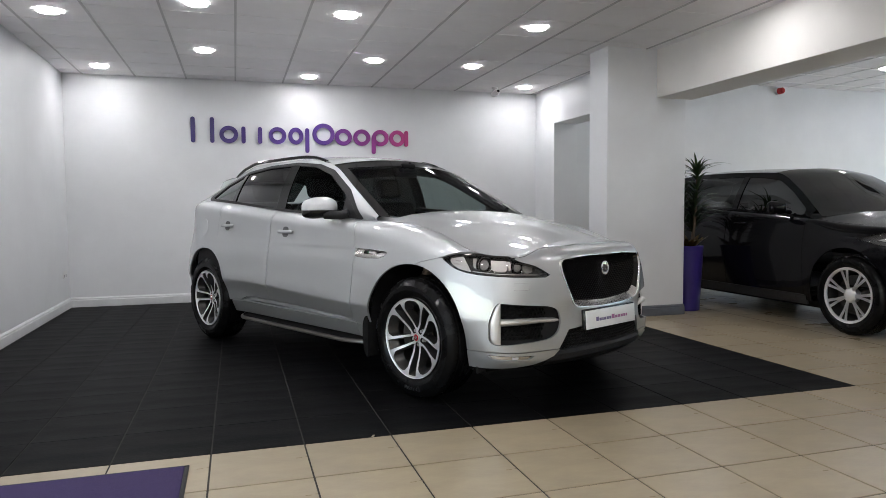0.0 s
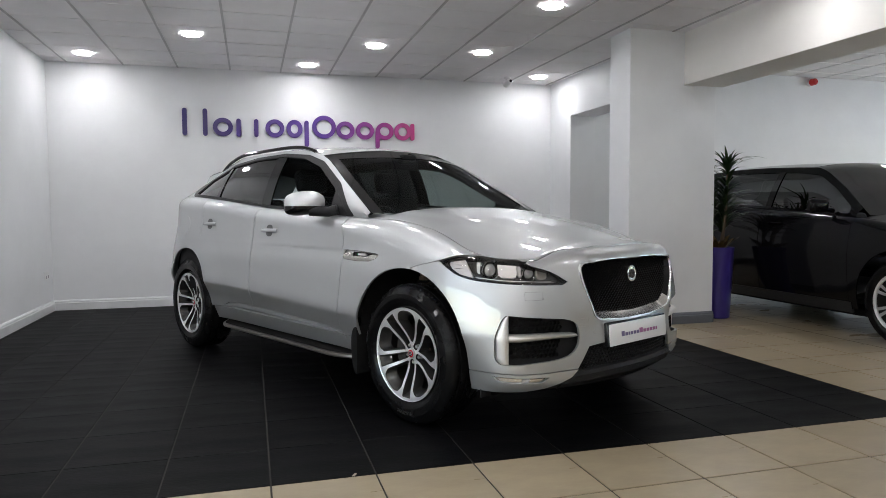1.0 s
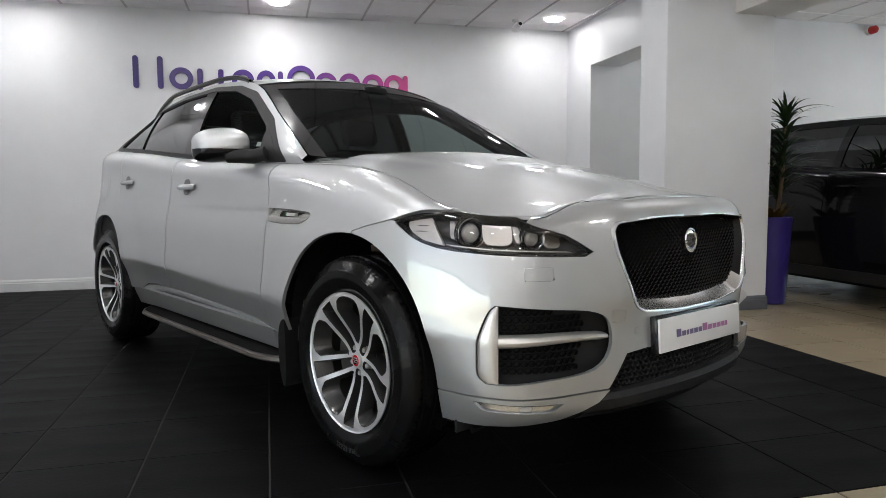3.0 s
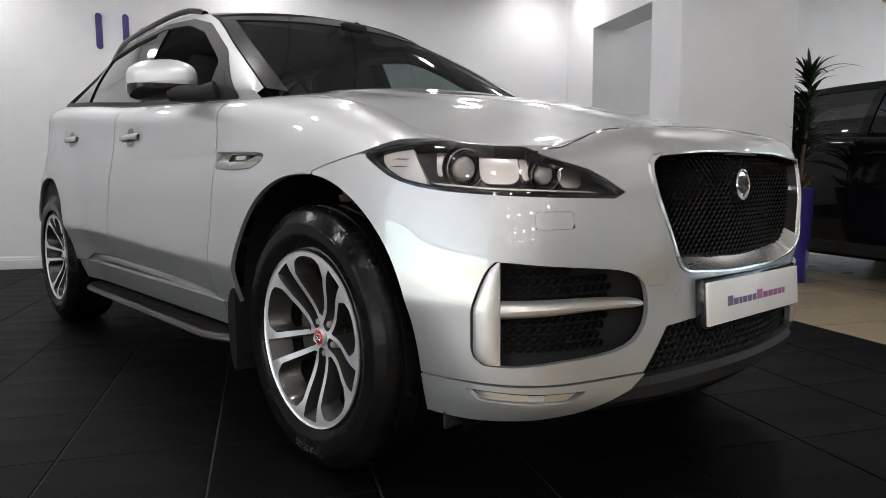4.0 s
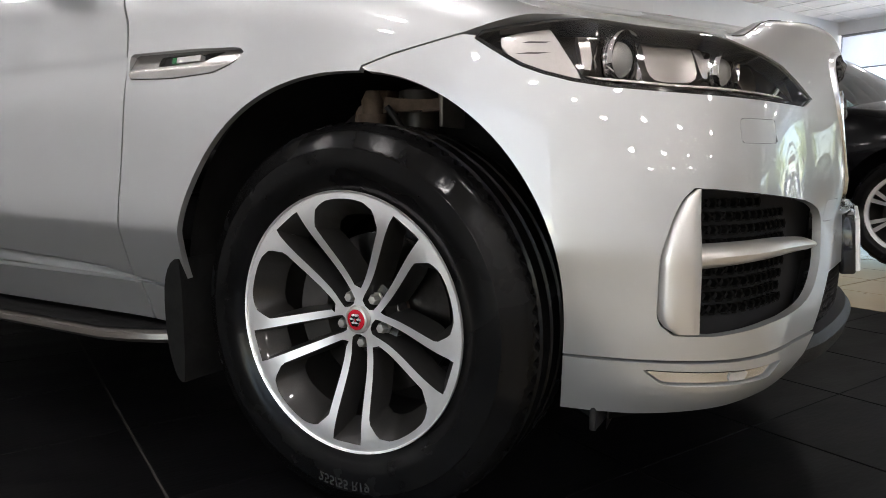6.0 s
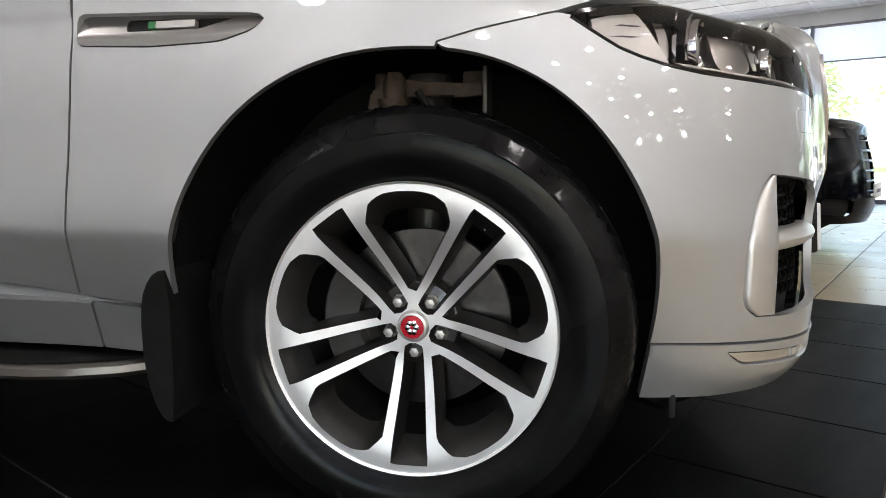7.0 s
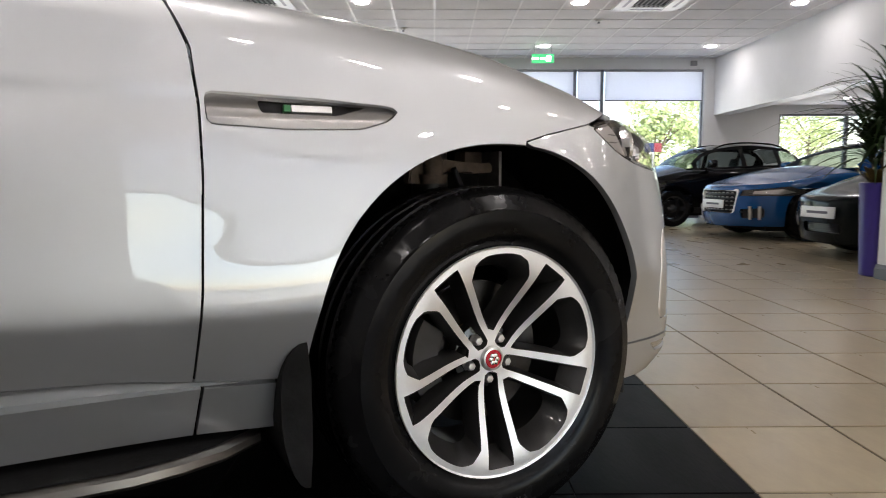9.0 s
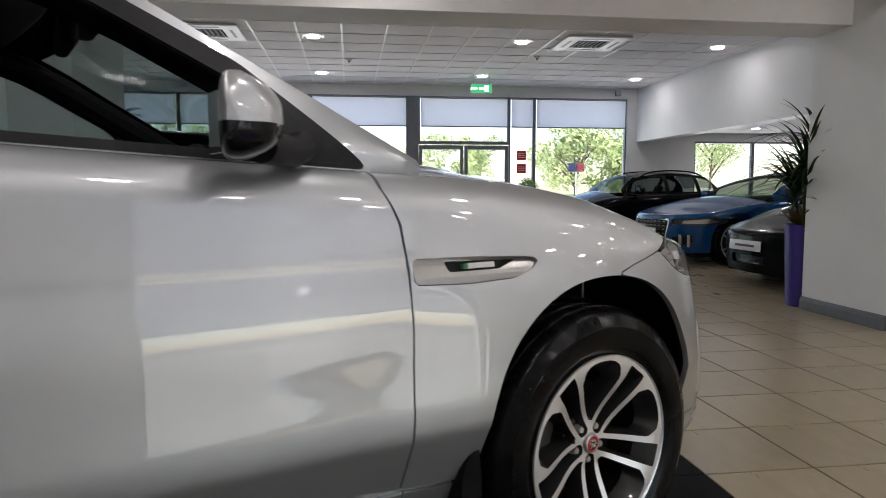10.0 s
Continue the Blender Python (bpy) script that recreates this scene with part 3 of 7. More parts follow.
# ---- entrance mat ----
mt = thing("door_mat", "deep purple carpet entrance mat on cream tiles", "door mat", pose(-0.62, 2.26, 0.0))
part("carpet_face", box(-0.78, 0.78, -0.9, 0.9, 0.0, 0.010, 0.004), M_MAT, mt)
bm = bmesh.new()
for a, b, c, d in ((-0.8, 0.8, 0.9, 0.915), (-0.8, 0.8, -0.915, -0.9), (-0.8, -0.78, -0.9, 0.9), (0.78, 0.8, -0.9, 0.9)):
    box(a, b, c, d, 0, 0.007, 0.003, bm=bm)
part("rubber_edge", bm, M_PLASTIC, mt)


tp = thing("tape_scrap", "small scrap of beige tape on a black tile", "tape", pose(1.077, 3.324, 0.0, 0, 0, 62))
part("strip", box(-0.016, 0.016, -0.006, 0.006, 0.0, 0.0015, 0.0005, 1), mat("beige_tape", (0.42, 0.36, 0.27), 0.7, vary=0.1), tp)

# ---- planters ----
def palm(m, height, seed, label, low=0.3, size=1.0):
    rnd = random.Random(seed)
    p = thing("potted_palm", label, "potted plant", m, group="palms in planters")
    part("planter", merge(bmesh.new(), lathe([(0.001, 0.0), (0.125, 0.0), (0.135, 0.01), (0.165, 0.70), (0.17, 0.745), (0.16, 0.75), (0.15, 0.74), (0.148, 0.70), (0.001, 0.70)], 40)), M_PURPLE, p, "tall tapered glossy purple planter")
    part("soil", lathe([(0.148, 0.702), (0.08, 0.715), (0.001, 0.72)], 24), M_SOIL, p)
    for k in range(3):
        a = k * 2.1 + rnd.random()
        base = Vector((0.05 * math.cos(a), 0.05 * math.sin(a), 0.70))
        h = height * (0.55, 0.8, 1.05)[k]
        top = base + Vector((0.05 * math.cos(a), 0.05 * math.sin(a), h * 0.62))
        part("stem", tube([base, (base + top) / 2 + Vector((0.01, 0.0, 0)), top], 0.017, 8, taper=0.8), M_STEM, p)
        for i in range(78):
            b = rnd.uniform(0, 6.283)
            el = rnd.uniform(low, 1.48)
            ln = size * rnd.uniform(0.36, 0.66) * (0.75 + 0.25 * math.cos(el))
            w = rnd.uniform(0.014, 0.023)
            st = base.lerp(top, rnd.uniform(0.25, 1.0) ** 0.7)
            out, side = Vector((math.cos(b), math.sin(b), 0)), Vector((-math.sin(b), math.cos(b), 0))
            row = []
            for s in range(7):
                u = s / 6
                q = st + out * ln * (u * math.cos(el) + 0.25 * u * u) + Vector((0, 0, ln * (u * math.sin(el) - 0.5 * u * u * (0.3 + math.cos(el)))))
                ww = w * (1 - u) ** 0.55 * (0.35 + 0.65 * min(1, u * 5)) + 0.0008
                row.append((q - side * ww, q + Vector((0, 0, 0.25 * -ww)), q + side * ww))
            bm = sheet(row)
            bmesh.ops.solidify(bm, geom=bm.faces[:], thickness=0.001)
            part("leaf", bm, M_LEAF, p)
    for i in range(26):
        b, ln = rnd.uniform(0, 6.283), rnd.uniform(0.12, 0.24)
        out, side = Vector((math.cos(b), math.sin(b), 0)), Vector((-math.sin(b), math.cos(b), 0))
        st = Vector((0.06 * math.cos(b), 0.06 * math.sin(b), 0.70))
        row = []
        for s in range(6):
            u = s / 5
            q = st + out * ln * u * 0.8 + Vector((0, 0, ln * (1.3 * u - 0.5 * u * u)))
            ww = 0.026 * math.sin(math.pi * (0.12 + 0.86 * u)) + 0.001
            row.append((q - side * ww, q + Vector((0, 0, -0.2 * ww)), q + side * ww))
        bm = sheet(row)
        bmesh.ops.solidify(bm, geom=bm.faces[:], thickness=0.001)
        part("leaf", bm, M_CROTON, p, "yellow-brown croton leaf")
    return p


palm(pose(5.42, 6.54, 0), 1.40, 3, "green palm in a tall purple planter by the pillar", 0.62, 0.70)
palm(pose(5.42, 0.52, 0), 1.28, 5, "green palm in a tall purple planter beside grey skirting", 0.3, 1.35)

# ---- planters and signs at the far doors ----
def topiary(m):
    rnd = random.Random(9)
    p = thing("topiary", "clipped green topiary in a tall blue planter", "potted plant", m, group="topiary planters")
    part("planter", lathe([(0.001, 0), (0.15, 0), (0.17, 0.02), (0.2, 0.95), (0.21, 1.0), (0.18, 1.0), (0.001, 0.96)], 28), mat("blue_planter", (0.03, 0.08, 0.5), 0.3, coat=0.3), p, "glossy blue planter")
    bm = bmesh.new()
    for i in range(700):
        d = Vector((rnd.gauss(0, 1), rnd.gauss(0, 1), rnd.gauss(0, 1))).normalized()
        c = Vector((0, 0, 1.1)) + d * rnd.uniform(0.12, 0.21)
        u = d.orthogonal().normalized() * 0.022
        v = d.cross(u)
        bm.faces.new([bm.verts.new(q) for q in (c - u, c + v * 0.6, c + u + d * 0.02, c - v * 0.6)])
    part("foliage", bm, mat("topiary_leaf", (0.10, 0.24, 0.05), 0.5, vary=0.4, scale=20), p)


topiary(pose(13.5, 0.95, 0))
topiary(pose(13.5, 3.62, 0))
for z in (1.78, 1.5):
    n = thing("door_notice", "small red notice sticker on the window glass", "notice", pose(EX + 0.045, 0.99, z), group="door notices")
    part("card", box(-0.006, 0.006, -0.1, 0.1, -0.1, 0.1, 0.003), M_RED, n)
    for k in range(3):
        part("text_bar", box(-0.009, -0.0065, -0.07, 0.07, 0.03 - k * 0.04, 0.042 - k * 0.04), M_WHITEPL, n, smooth=False)

# ---- outside ----
slab("ground", -60, 90, -70, 70, -0.4, -0.21, M_ASPH, "grey asphalt forecourt outside the showroom", "ground")
slab("pavement", EX + 0.25, 62, -34, 34, -0.21, -0.03, mat("forecourt", (0.68, 0.67, 0.65), 0.85, vary=0.15, scale=2, bump=0.3), "pale concrete forecourt outside the windows", "pavement")
slab("pavement_2", -12, WX - 0.25, -8, 12, -0.21, -0.03, mat("forecourt_2", (0.28, 0.27, 0.26), 0.85, vary=0.15, scale=2, bump=0.3), "grey asphalt forecourt at the entrance", "pavement")
bm = sheet([[(x, y, -0.22 + 0.5 * smooth01(62, 70, x) + 0.1 * math.sin(y * 0.7 + x) * smooth01(62, 68, x)) for y in range(-44, 46, 4)] for x in range(61, 88, 3)])
tagged(part("grass_bank", bm, M_GRASS), "grassy bank below roadside trees", "bank", kind="structure")


def tree(m, h, seed, label="leafy green roadside tree in full sun"):
    rnd = random.Random(seed)
    t = thing("tree", label, "tree", m, group="trees outside")
    bm = tube([(0, 0, -0.4), (0.05, 0.03, h * 0.3), (0.0, 0.1, h * 0.6)], 0.08, 8, taper=0.45)
    for k in range(5):
        a = k * 1.26 + rnd.random()
        tube([(0, 0, h * (0.25 + 0.06 * k)), (math.cos(a) * h * 0.14, math.sin(a) * h * 0.14, h * (0.42 + 0.06 * k)), (math.cos(a) * h * 0.27, math.sin(a) * h * 0.27, h * (0.5 + 0.07 * k))], 0.06, 6, bm, 0.4)
    part("trunk", bm, M_BARK, t)
    bm = bmesh.new()
    cl = [(Vector((rnd.gauss(0, 0.2), rnd.gauss(0, 0.2), rnd.uniform(0.34, 0.88))) * h, rnd.uniform(0.10, 0.18) * h) for _ in range(22)]
    for c, r in cl:
        for _ in range(170):
            d = Vector((rnd.gauss(0, 1), rnd.gauss(0, 1), rnd.gauss(0, 1))).normalized()
            q = c + d * r * rnd.uniform(0.55, 1.1)
            u = d.orthogonal().normalized() * rnd.uniform(0.05, 0.11)
            v = d.cross(u) * 0.6
            bm.faces.new([bm.verts.new(p) for p in (q - u, q + v, q + u + d * 0.05, q - v)])
    part("crown", bm, M_TREE, t)
    return t


for i, (x, y, h) in enumerate(((27, -4.7, 4.3), (31, -0.6, 3.7), (30, 8.2, 4.6), (33, -9.5, 5.4), (34, -14.5, 6.0), (32, 12.5, 5.6), (28.5, -7.4, 3.6))):
    tree(pose(x, y, 0.0, 0, 0, i * 40), h, 20 + i)
fs = thing("forecourt_sign", "small blue and red board on a grey post outside", "sign", pose(20, -2.3, -0.03))
part("post", tube([(0, 0, 0), (0, 0, 1.62)], 0.03, 10), M_GREYPL, fs)
part("blue_board", box(-0.02, 0.02, -0.02, 0.26, 1.62, 1.88, 0.006), mat("blue_board", (0.012, 0.018, 0.06), 0.4, vary=0.1), fs)
part("red_board", box(-0.02, 0.02, -0.24, -0.022, 1.62, 1.88, 0.006), mat("red_board", (0.16, 0.02, 0.025), 0.4, vary=0.1), fs)
sn = thing("wall_sensor", "small grey sensor box high on the wall", "sensor", pose(EX, -1.1, 3.1))
part("case", box(-0.08, 0.0, -0.06, 0.06, -0.05, 0.05, 0.012), M_GREYPL, sn)

from mathutils.geometry import delaunay_2d_cdt

# ---- car bodies ----
def rounded(poly, times=2):
    """Corner-cut polygon."""
    for _ in range(times):
        poly = [q for a, b in zip(poly, poly[1:] + poly[:1]) for q in ((0.75 * a[0] + 0.25 * b[0], 0.75 * a[1] + 0.25 * b[1]), (0.25 * a[0] + 0.75 * b[0], 0.25 * a[1] + 0.75 * b[1]))]
    return poly


def inset_corners(poly, r, n=5):
    """Polygon with its corners rounded to about r."""
    out = []
    k = len(poly)
    for i in range(k):
        p, a, b = Vector(poly[i]), Vector(poly[i - 1]), Vector(poly[(i + 1) % k])
        ra = min(r, (a - p).length * 0.45, (b - p).length * 0.45)
        s, e = p + (a - p).normalized() * ra, p + (b - p).normalized() * ra
        for j in range(n + 1):
            t = j / n
            q = s * (1 - t) ** 2 + p * 2 * t * (1 - t) + e * t * t
            out.append((q.x, q.y))
    return out


def signed(poly, pts):
    """Signed distance (inside negative) and nearest boundary point, for an array of points."""
    P = np.array(poly, float)
    Q = np.roll(P, -1, 0)
    best = np.full(len(pts), 1e9)
    near = np.zeros_like(pts)
    inside = np.zeros(len(pts), bool)
    for a, b in zip(P, Q):
        d = b - a
        L = d @ d
        if L < 1e-14:
            continue
        t = np.clip(((pts - a) @ d) / L, 0, 1)
        c = a + t[:, None] * d
        r = np.hypot(*(pts - c).T)
        m = r < best
        best[m] = r[m]
        near[m] = c[m]
        cross = (a[1] > pts[:, 1]) != (b[1] > pts[:, 1])
        if cross.any():
            xi = a[0] + (pts[:, 1] - a[1]) * d[0] / (d[1] if abs(d[1]) > 1e-12 else 1e-12)
            inside ^= cross & (pts[:, 0] < xi)
    return np.where(inside, -best, best), near


def resample(poly, h):
    """Points along a closed outline, about h apart, with its sharp corners kept."""
    P = [Vector(p) for p in poly]
    n = len(P)
    corner = []
    for k in range(n):
        a, b = P[k] - P[k - 1], P[(k + 1) % n] - P[k]
        corner.append(a.length > 1e-9 and b.length > 1e-9 and a.angle(b, 0) > 0.6)
    out, acc = [], 0.0
    for k in range(n):
        a, b = P[k], P[(k + 1) % n]
        L = (b - a).length
        if corner[k]:
            if out and (out[-1] - a).length < 0.35 * h:
                out.pop()
            out.append(a)
            acc = 0.0
        d = h - acc
        while d < L:
            out.append(a.lerp(b, d / L))
            d += h
        acc = L - (d - h)
    if (out[0] - out[-1]).length < 0.35 * h:
        out.pop()
    return out


def offset(poly, d):
    """An outline moved outwards by d."""
    P = [Vector(p) for p in poly]
    n = len(P)
    area = sum(P[k].x * P[(k + 1) % n].y - P[(k + 1) % n].x * P[k].y for k in range(n))
    sg = 1 if area > 0 else -1
    out = []
    for k in range(n):
        t = (P[(k + 1) % n] - P[k - 1]).normalized()
        q = P[k] + Vector((t.y, -t.x)) * d * sg
        out.append((q.x, q.y))
    return out


def patch(keep, holes, h, mapping, flange=0.0, hv=None):
    """A panel cut out of the surface mapping(u, v): the inside of one outline less the insides of the holes."""
    hv = hv or h
    k = h / hv
    st = lambda poly: [(a, b * k) for a, b in poly]
    keep, holes = st(keep), [st(q) for q in holes]
    K = np.array(keep)
    u0, v0 = K.min(0)
    u1, v1 = K.max(0)
    U, V = np.arange(u0 + h / 2, u1, h), np.arange(v0 + h / 2, v1, h)
    pts = np.array([(u, v) for u in U for v in V]) if len(U) and len(V) else np.zeros((0, 2))
    if len(pts):
        ok = signed(keep, pts)[0] < -0.5 * h
        for q in holes:
            ok &= signed(q, pts)[0] > 0.5 * h
        pts = pts[ok]
    verts, edges = [], []
    for q in [keep] + holes:
        ring = resample(q, h)
        b = len(verts)
        verts += ring
        edges += [(b + i, b + (i + 1) % len(ring)) for i in range(len(ring))]
    verts += [Vector(p) for p in pts]
    vs, _, fs, *_ = delaunay_2d_cdt(verts, edges, [], 0, 1e-7)
    A = np.array([(p.x, p.y) for p in vs])
    T = np.array([f for f in fs if len(f) == 3])
    cen = A[T].mean(1)
    ok = signed(keep, cen)[0] < 0
    for q in holes:
        ok &= signed(q, cen)[0] > 0
    bm = bmesh.new()
    made = {}
    for t in T[ok]:
        tri = []
        for i in t:
            if i not in made:
                made[i] = bm.verts.new(mapping(A[i][0], A[i][1] / k))
            tri.append(made[i])
        bm.faces.new(tri)
    bmesh.ops.join_triangles(bm, faces=bm.faces[:], angle_face_threshold=0.5, angle_shape_threshold=0.6)
    if flange:
        hem(bm, flange)
    return bm


def hem(bm, depth, toward=None):
    """Turns the open edges of a panel inwards."""
    bm.normal_update()
    edges = [e for e in bm.edges if len(e.link_faces) == 1]
    nrm = {v: v.normal.copy() for e in edges for v in e.verts}
    way = sum(n.y * v.co.y + n.x * (v.co.x - min(max(v.co.x, -2.6), 0.0)) for v, n in nrm.items())
    depth = depth if way >= 0 or toward is not None else -depth
    made = bmesh.ops.extrude_edge_only(bm, edges=edges)["geom"]
    old = {tuple(round(c, 6) for c in v.co): n for v, n in nrm.items()}
    for v in made:
        if isinstance(v, bmesh.types.BMVert):
            n = old.get(tuple(round(c, 6) for c in v.co), Vector((0, 0, 0)))
            v.co += toward * depth if toward is not None else n * -depth


class Shell:
    """The surface of a car, x ahead of the front axle, y to its left, z up; u runs back along the outline from the middle of the nose."""

    def __init__(self, half, nose, tail, front0, rear0, side, front, top, roll, n=3.0, m=2.0, flare=(), rear_n=3.5, brow=0.0, corner=0.0, lip=0.0, rise=0.0):
        self.corner, self.lip, self.rise = corner, lip, rise
        self.brow = brow
        self.half, self.nose, self.tail, self.front0, self.rear0, self.n, self.m, self.rear_n = half, nose, tail, front0, rear0, n, m, rear_n
        self.side, self.front, self.top, self.roll, self.flare = side, front, top, roll, flare
        k = np.linspace(0, 1, 160)
        xs = np.concatenate([nose - (nose - front0) * k ** 2, np.linspace(front0, rear0, 120)[1:], (rear0 - (rear0 - tail) * (1 - (1 - k) ** 2))[1:]])
        ys = np.array([self.width(x) for x in xs])
        ys[0] = ys[-1] = 0.0
        u = np.concatenate([[0], np.cumsum(np.hypot(np.diff(xs), np.diff(ys)))])
        self.us, self.xs, self.ys = u, xs, ys
        tx, ty = np.gradient(xs, u), np.gradient(ys, u)
        ln = np.hypot(tx, ty)
        self.nx, self.ny = ty / ln, -tx / ln
        self.nx[0], self.ny[0] = 1, 0

    def width(self, x):
        f = 1.0
        if x > self.front0:
            f = max(0.0, 1 - ((x - self.front0) / (self.nose - self.front0)) ** self.n) ** (1 / self.m)
        if x < self.rear0:
            f = max(0.0, 1 - ((self.rear0 - x) / (self.rear0 - self.tail)) ** self.rear_n) ** (1 / self.m)
        return self.half * f

    def u(self, x):
        return float(np.interp(-x, -self.xs, self.us))

    def x(self, u):
        return float(np.interp(u, self.us, self.xs))

    def vmax(self, u):
        x = self.x(u)
        r = self.roll(x)
        return self.top(x) - r + r * math.pi / 2

    def at(self, u, v, out=0.0):
        u0, s = abs(u), (1 if u >= 0 else -1)
        x, y = float(np.interp(u0, self.us, self.xs)), float(np.interp(u0, self.us, self.ys))
        nx, ny = float(np.interp(u0, self.us, self.nx)), float(np.interp(u0, self.us, self.ny))
        r, zt = self.roll(x), self.top(x)
        a = max(0.0, (v - (zt - r)) / r)
        a = min(a, math.pi / 2)
        z = v if a <= 0 else zt - r + r * math.sin(a)
        w = smooth01(0.25, 0.8, abs(nx))
        zs = z - self.rise * smooth01(-0.45, -2.3, x) * smooth01(0.36, 0.52, z) * smooth01(0.92, 0.66, z)   # the door crease climbs to the rear
        d = self.side(zs) * (1 - w) + self.front(z) * w + (r * (1 - math.cos(a)) if a > 0 else 0)
        for fx, fz, amt, rad in self.flare:
            q = math.hypot(x - fx, z - fz)
            d -= amt * (1 + self.lip * smooth01(0.08, 0.36, x - fx)) * smooth01(rad + 0.26, rad - 0.08, q)
        if self.brow:
            d -= self.brow * math.exp(-((u0 - 0.40) / 0.10) ** 2) * smooth01(0.52, 0.66, z)
        if self.corner:
            d -= self.corner * math.exp(-((u0 - 0.735) / 0.17) ** 2) * smooth01(0.20, 0.32, z) * smooth01(1.0, 0.62, z)
        d -= out
        return Vector((x - nx * d, -(y - ny * d) * s, z))   # positive u is the right-hand side


def squircle(a, rx, rz, p=2.2):
    """A point of a slightly squared ellipse."""
    c, s = math.cos(a), math.sin(a)
    return math.copysign(abs(c) ** (2 / p), c) * rx, math.copysign(abs(s) ** (2 / p), s) * rz


def arch_outline(shell, cx, cz, rx, rz, z0, n=28, p=2.0):
    """The wheel opening, in (u, v)."""
    pts = [(shell.u(cx + x), cz + z) for x, z in (squircle(a, rx, rz, p) for a in np.linspace(0, math.pi, n))]
    return [(shell.u(cx + rx * 1.0), z0 - 0.3)] + pts + [(shell.u(cx - rx * 1.0), z0 - 0.3)]


def wheel_tyre(R, w, rim, seg=240):
    """Tyre round y, its outer wall at -w/2."""
    h = w / 2
    wall = [(rim - 0.006, -h + 0.022), (rim + 0.004, -h + 0.012), (rim + 0.014, -h + 0.011), (rim + 0.02, -h + 0.005), (rim + 0.04, -h - 0.002), (rim + 0.058, -h - 0.0035),
            (rim + 0.078, -h - 0.002), (R - 0.045, -h + 0.004), (R - 0.02, -h + 0.014), (R - 0.006, -h + 0.03)]
    tread = []
    for k, c in enumerate((-0.3, -0.1, 0.1, 0.3)):
        a = c * w
        tread += [(R, a - 0.008), (R - 0.008, a - 0.005), (R - 0.008, a + 0.005), (R, a + 0.008)]
    prof = wall + [(R - 0.002, -h + 0.045)] + tread + [(R - 0.002, h - 0.045)] + [(r, -y) for r, y in wall[::-1]]
    bm = lathe(prof, seg, "y")
    bm.verts.ensure_lookup_table()
    for k, (r, y) in enumerate(prof):
        if abs(y) > w * 0.29 and r > R - 0.012:
            for i in range(0, seg, 3):
                v = bm.verts[k * seg + (i + (k % 2)) % seg]
                f = 1 - (0.0075 if r > R - 0.004 else 0.003) / r
                v.co.x, v.co.z = v.co.x * f, v.co.z * f
    return bm

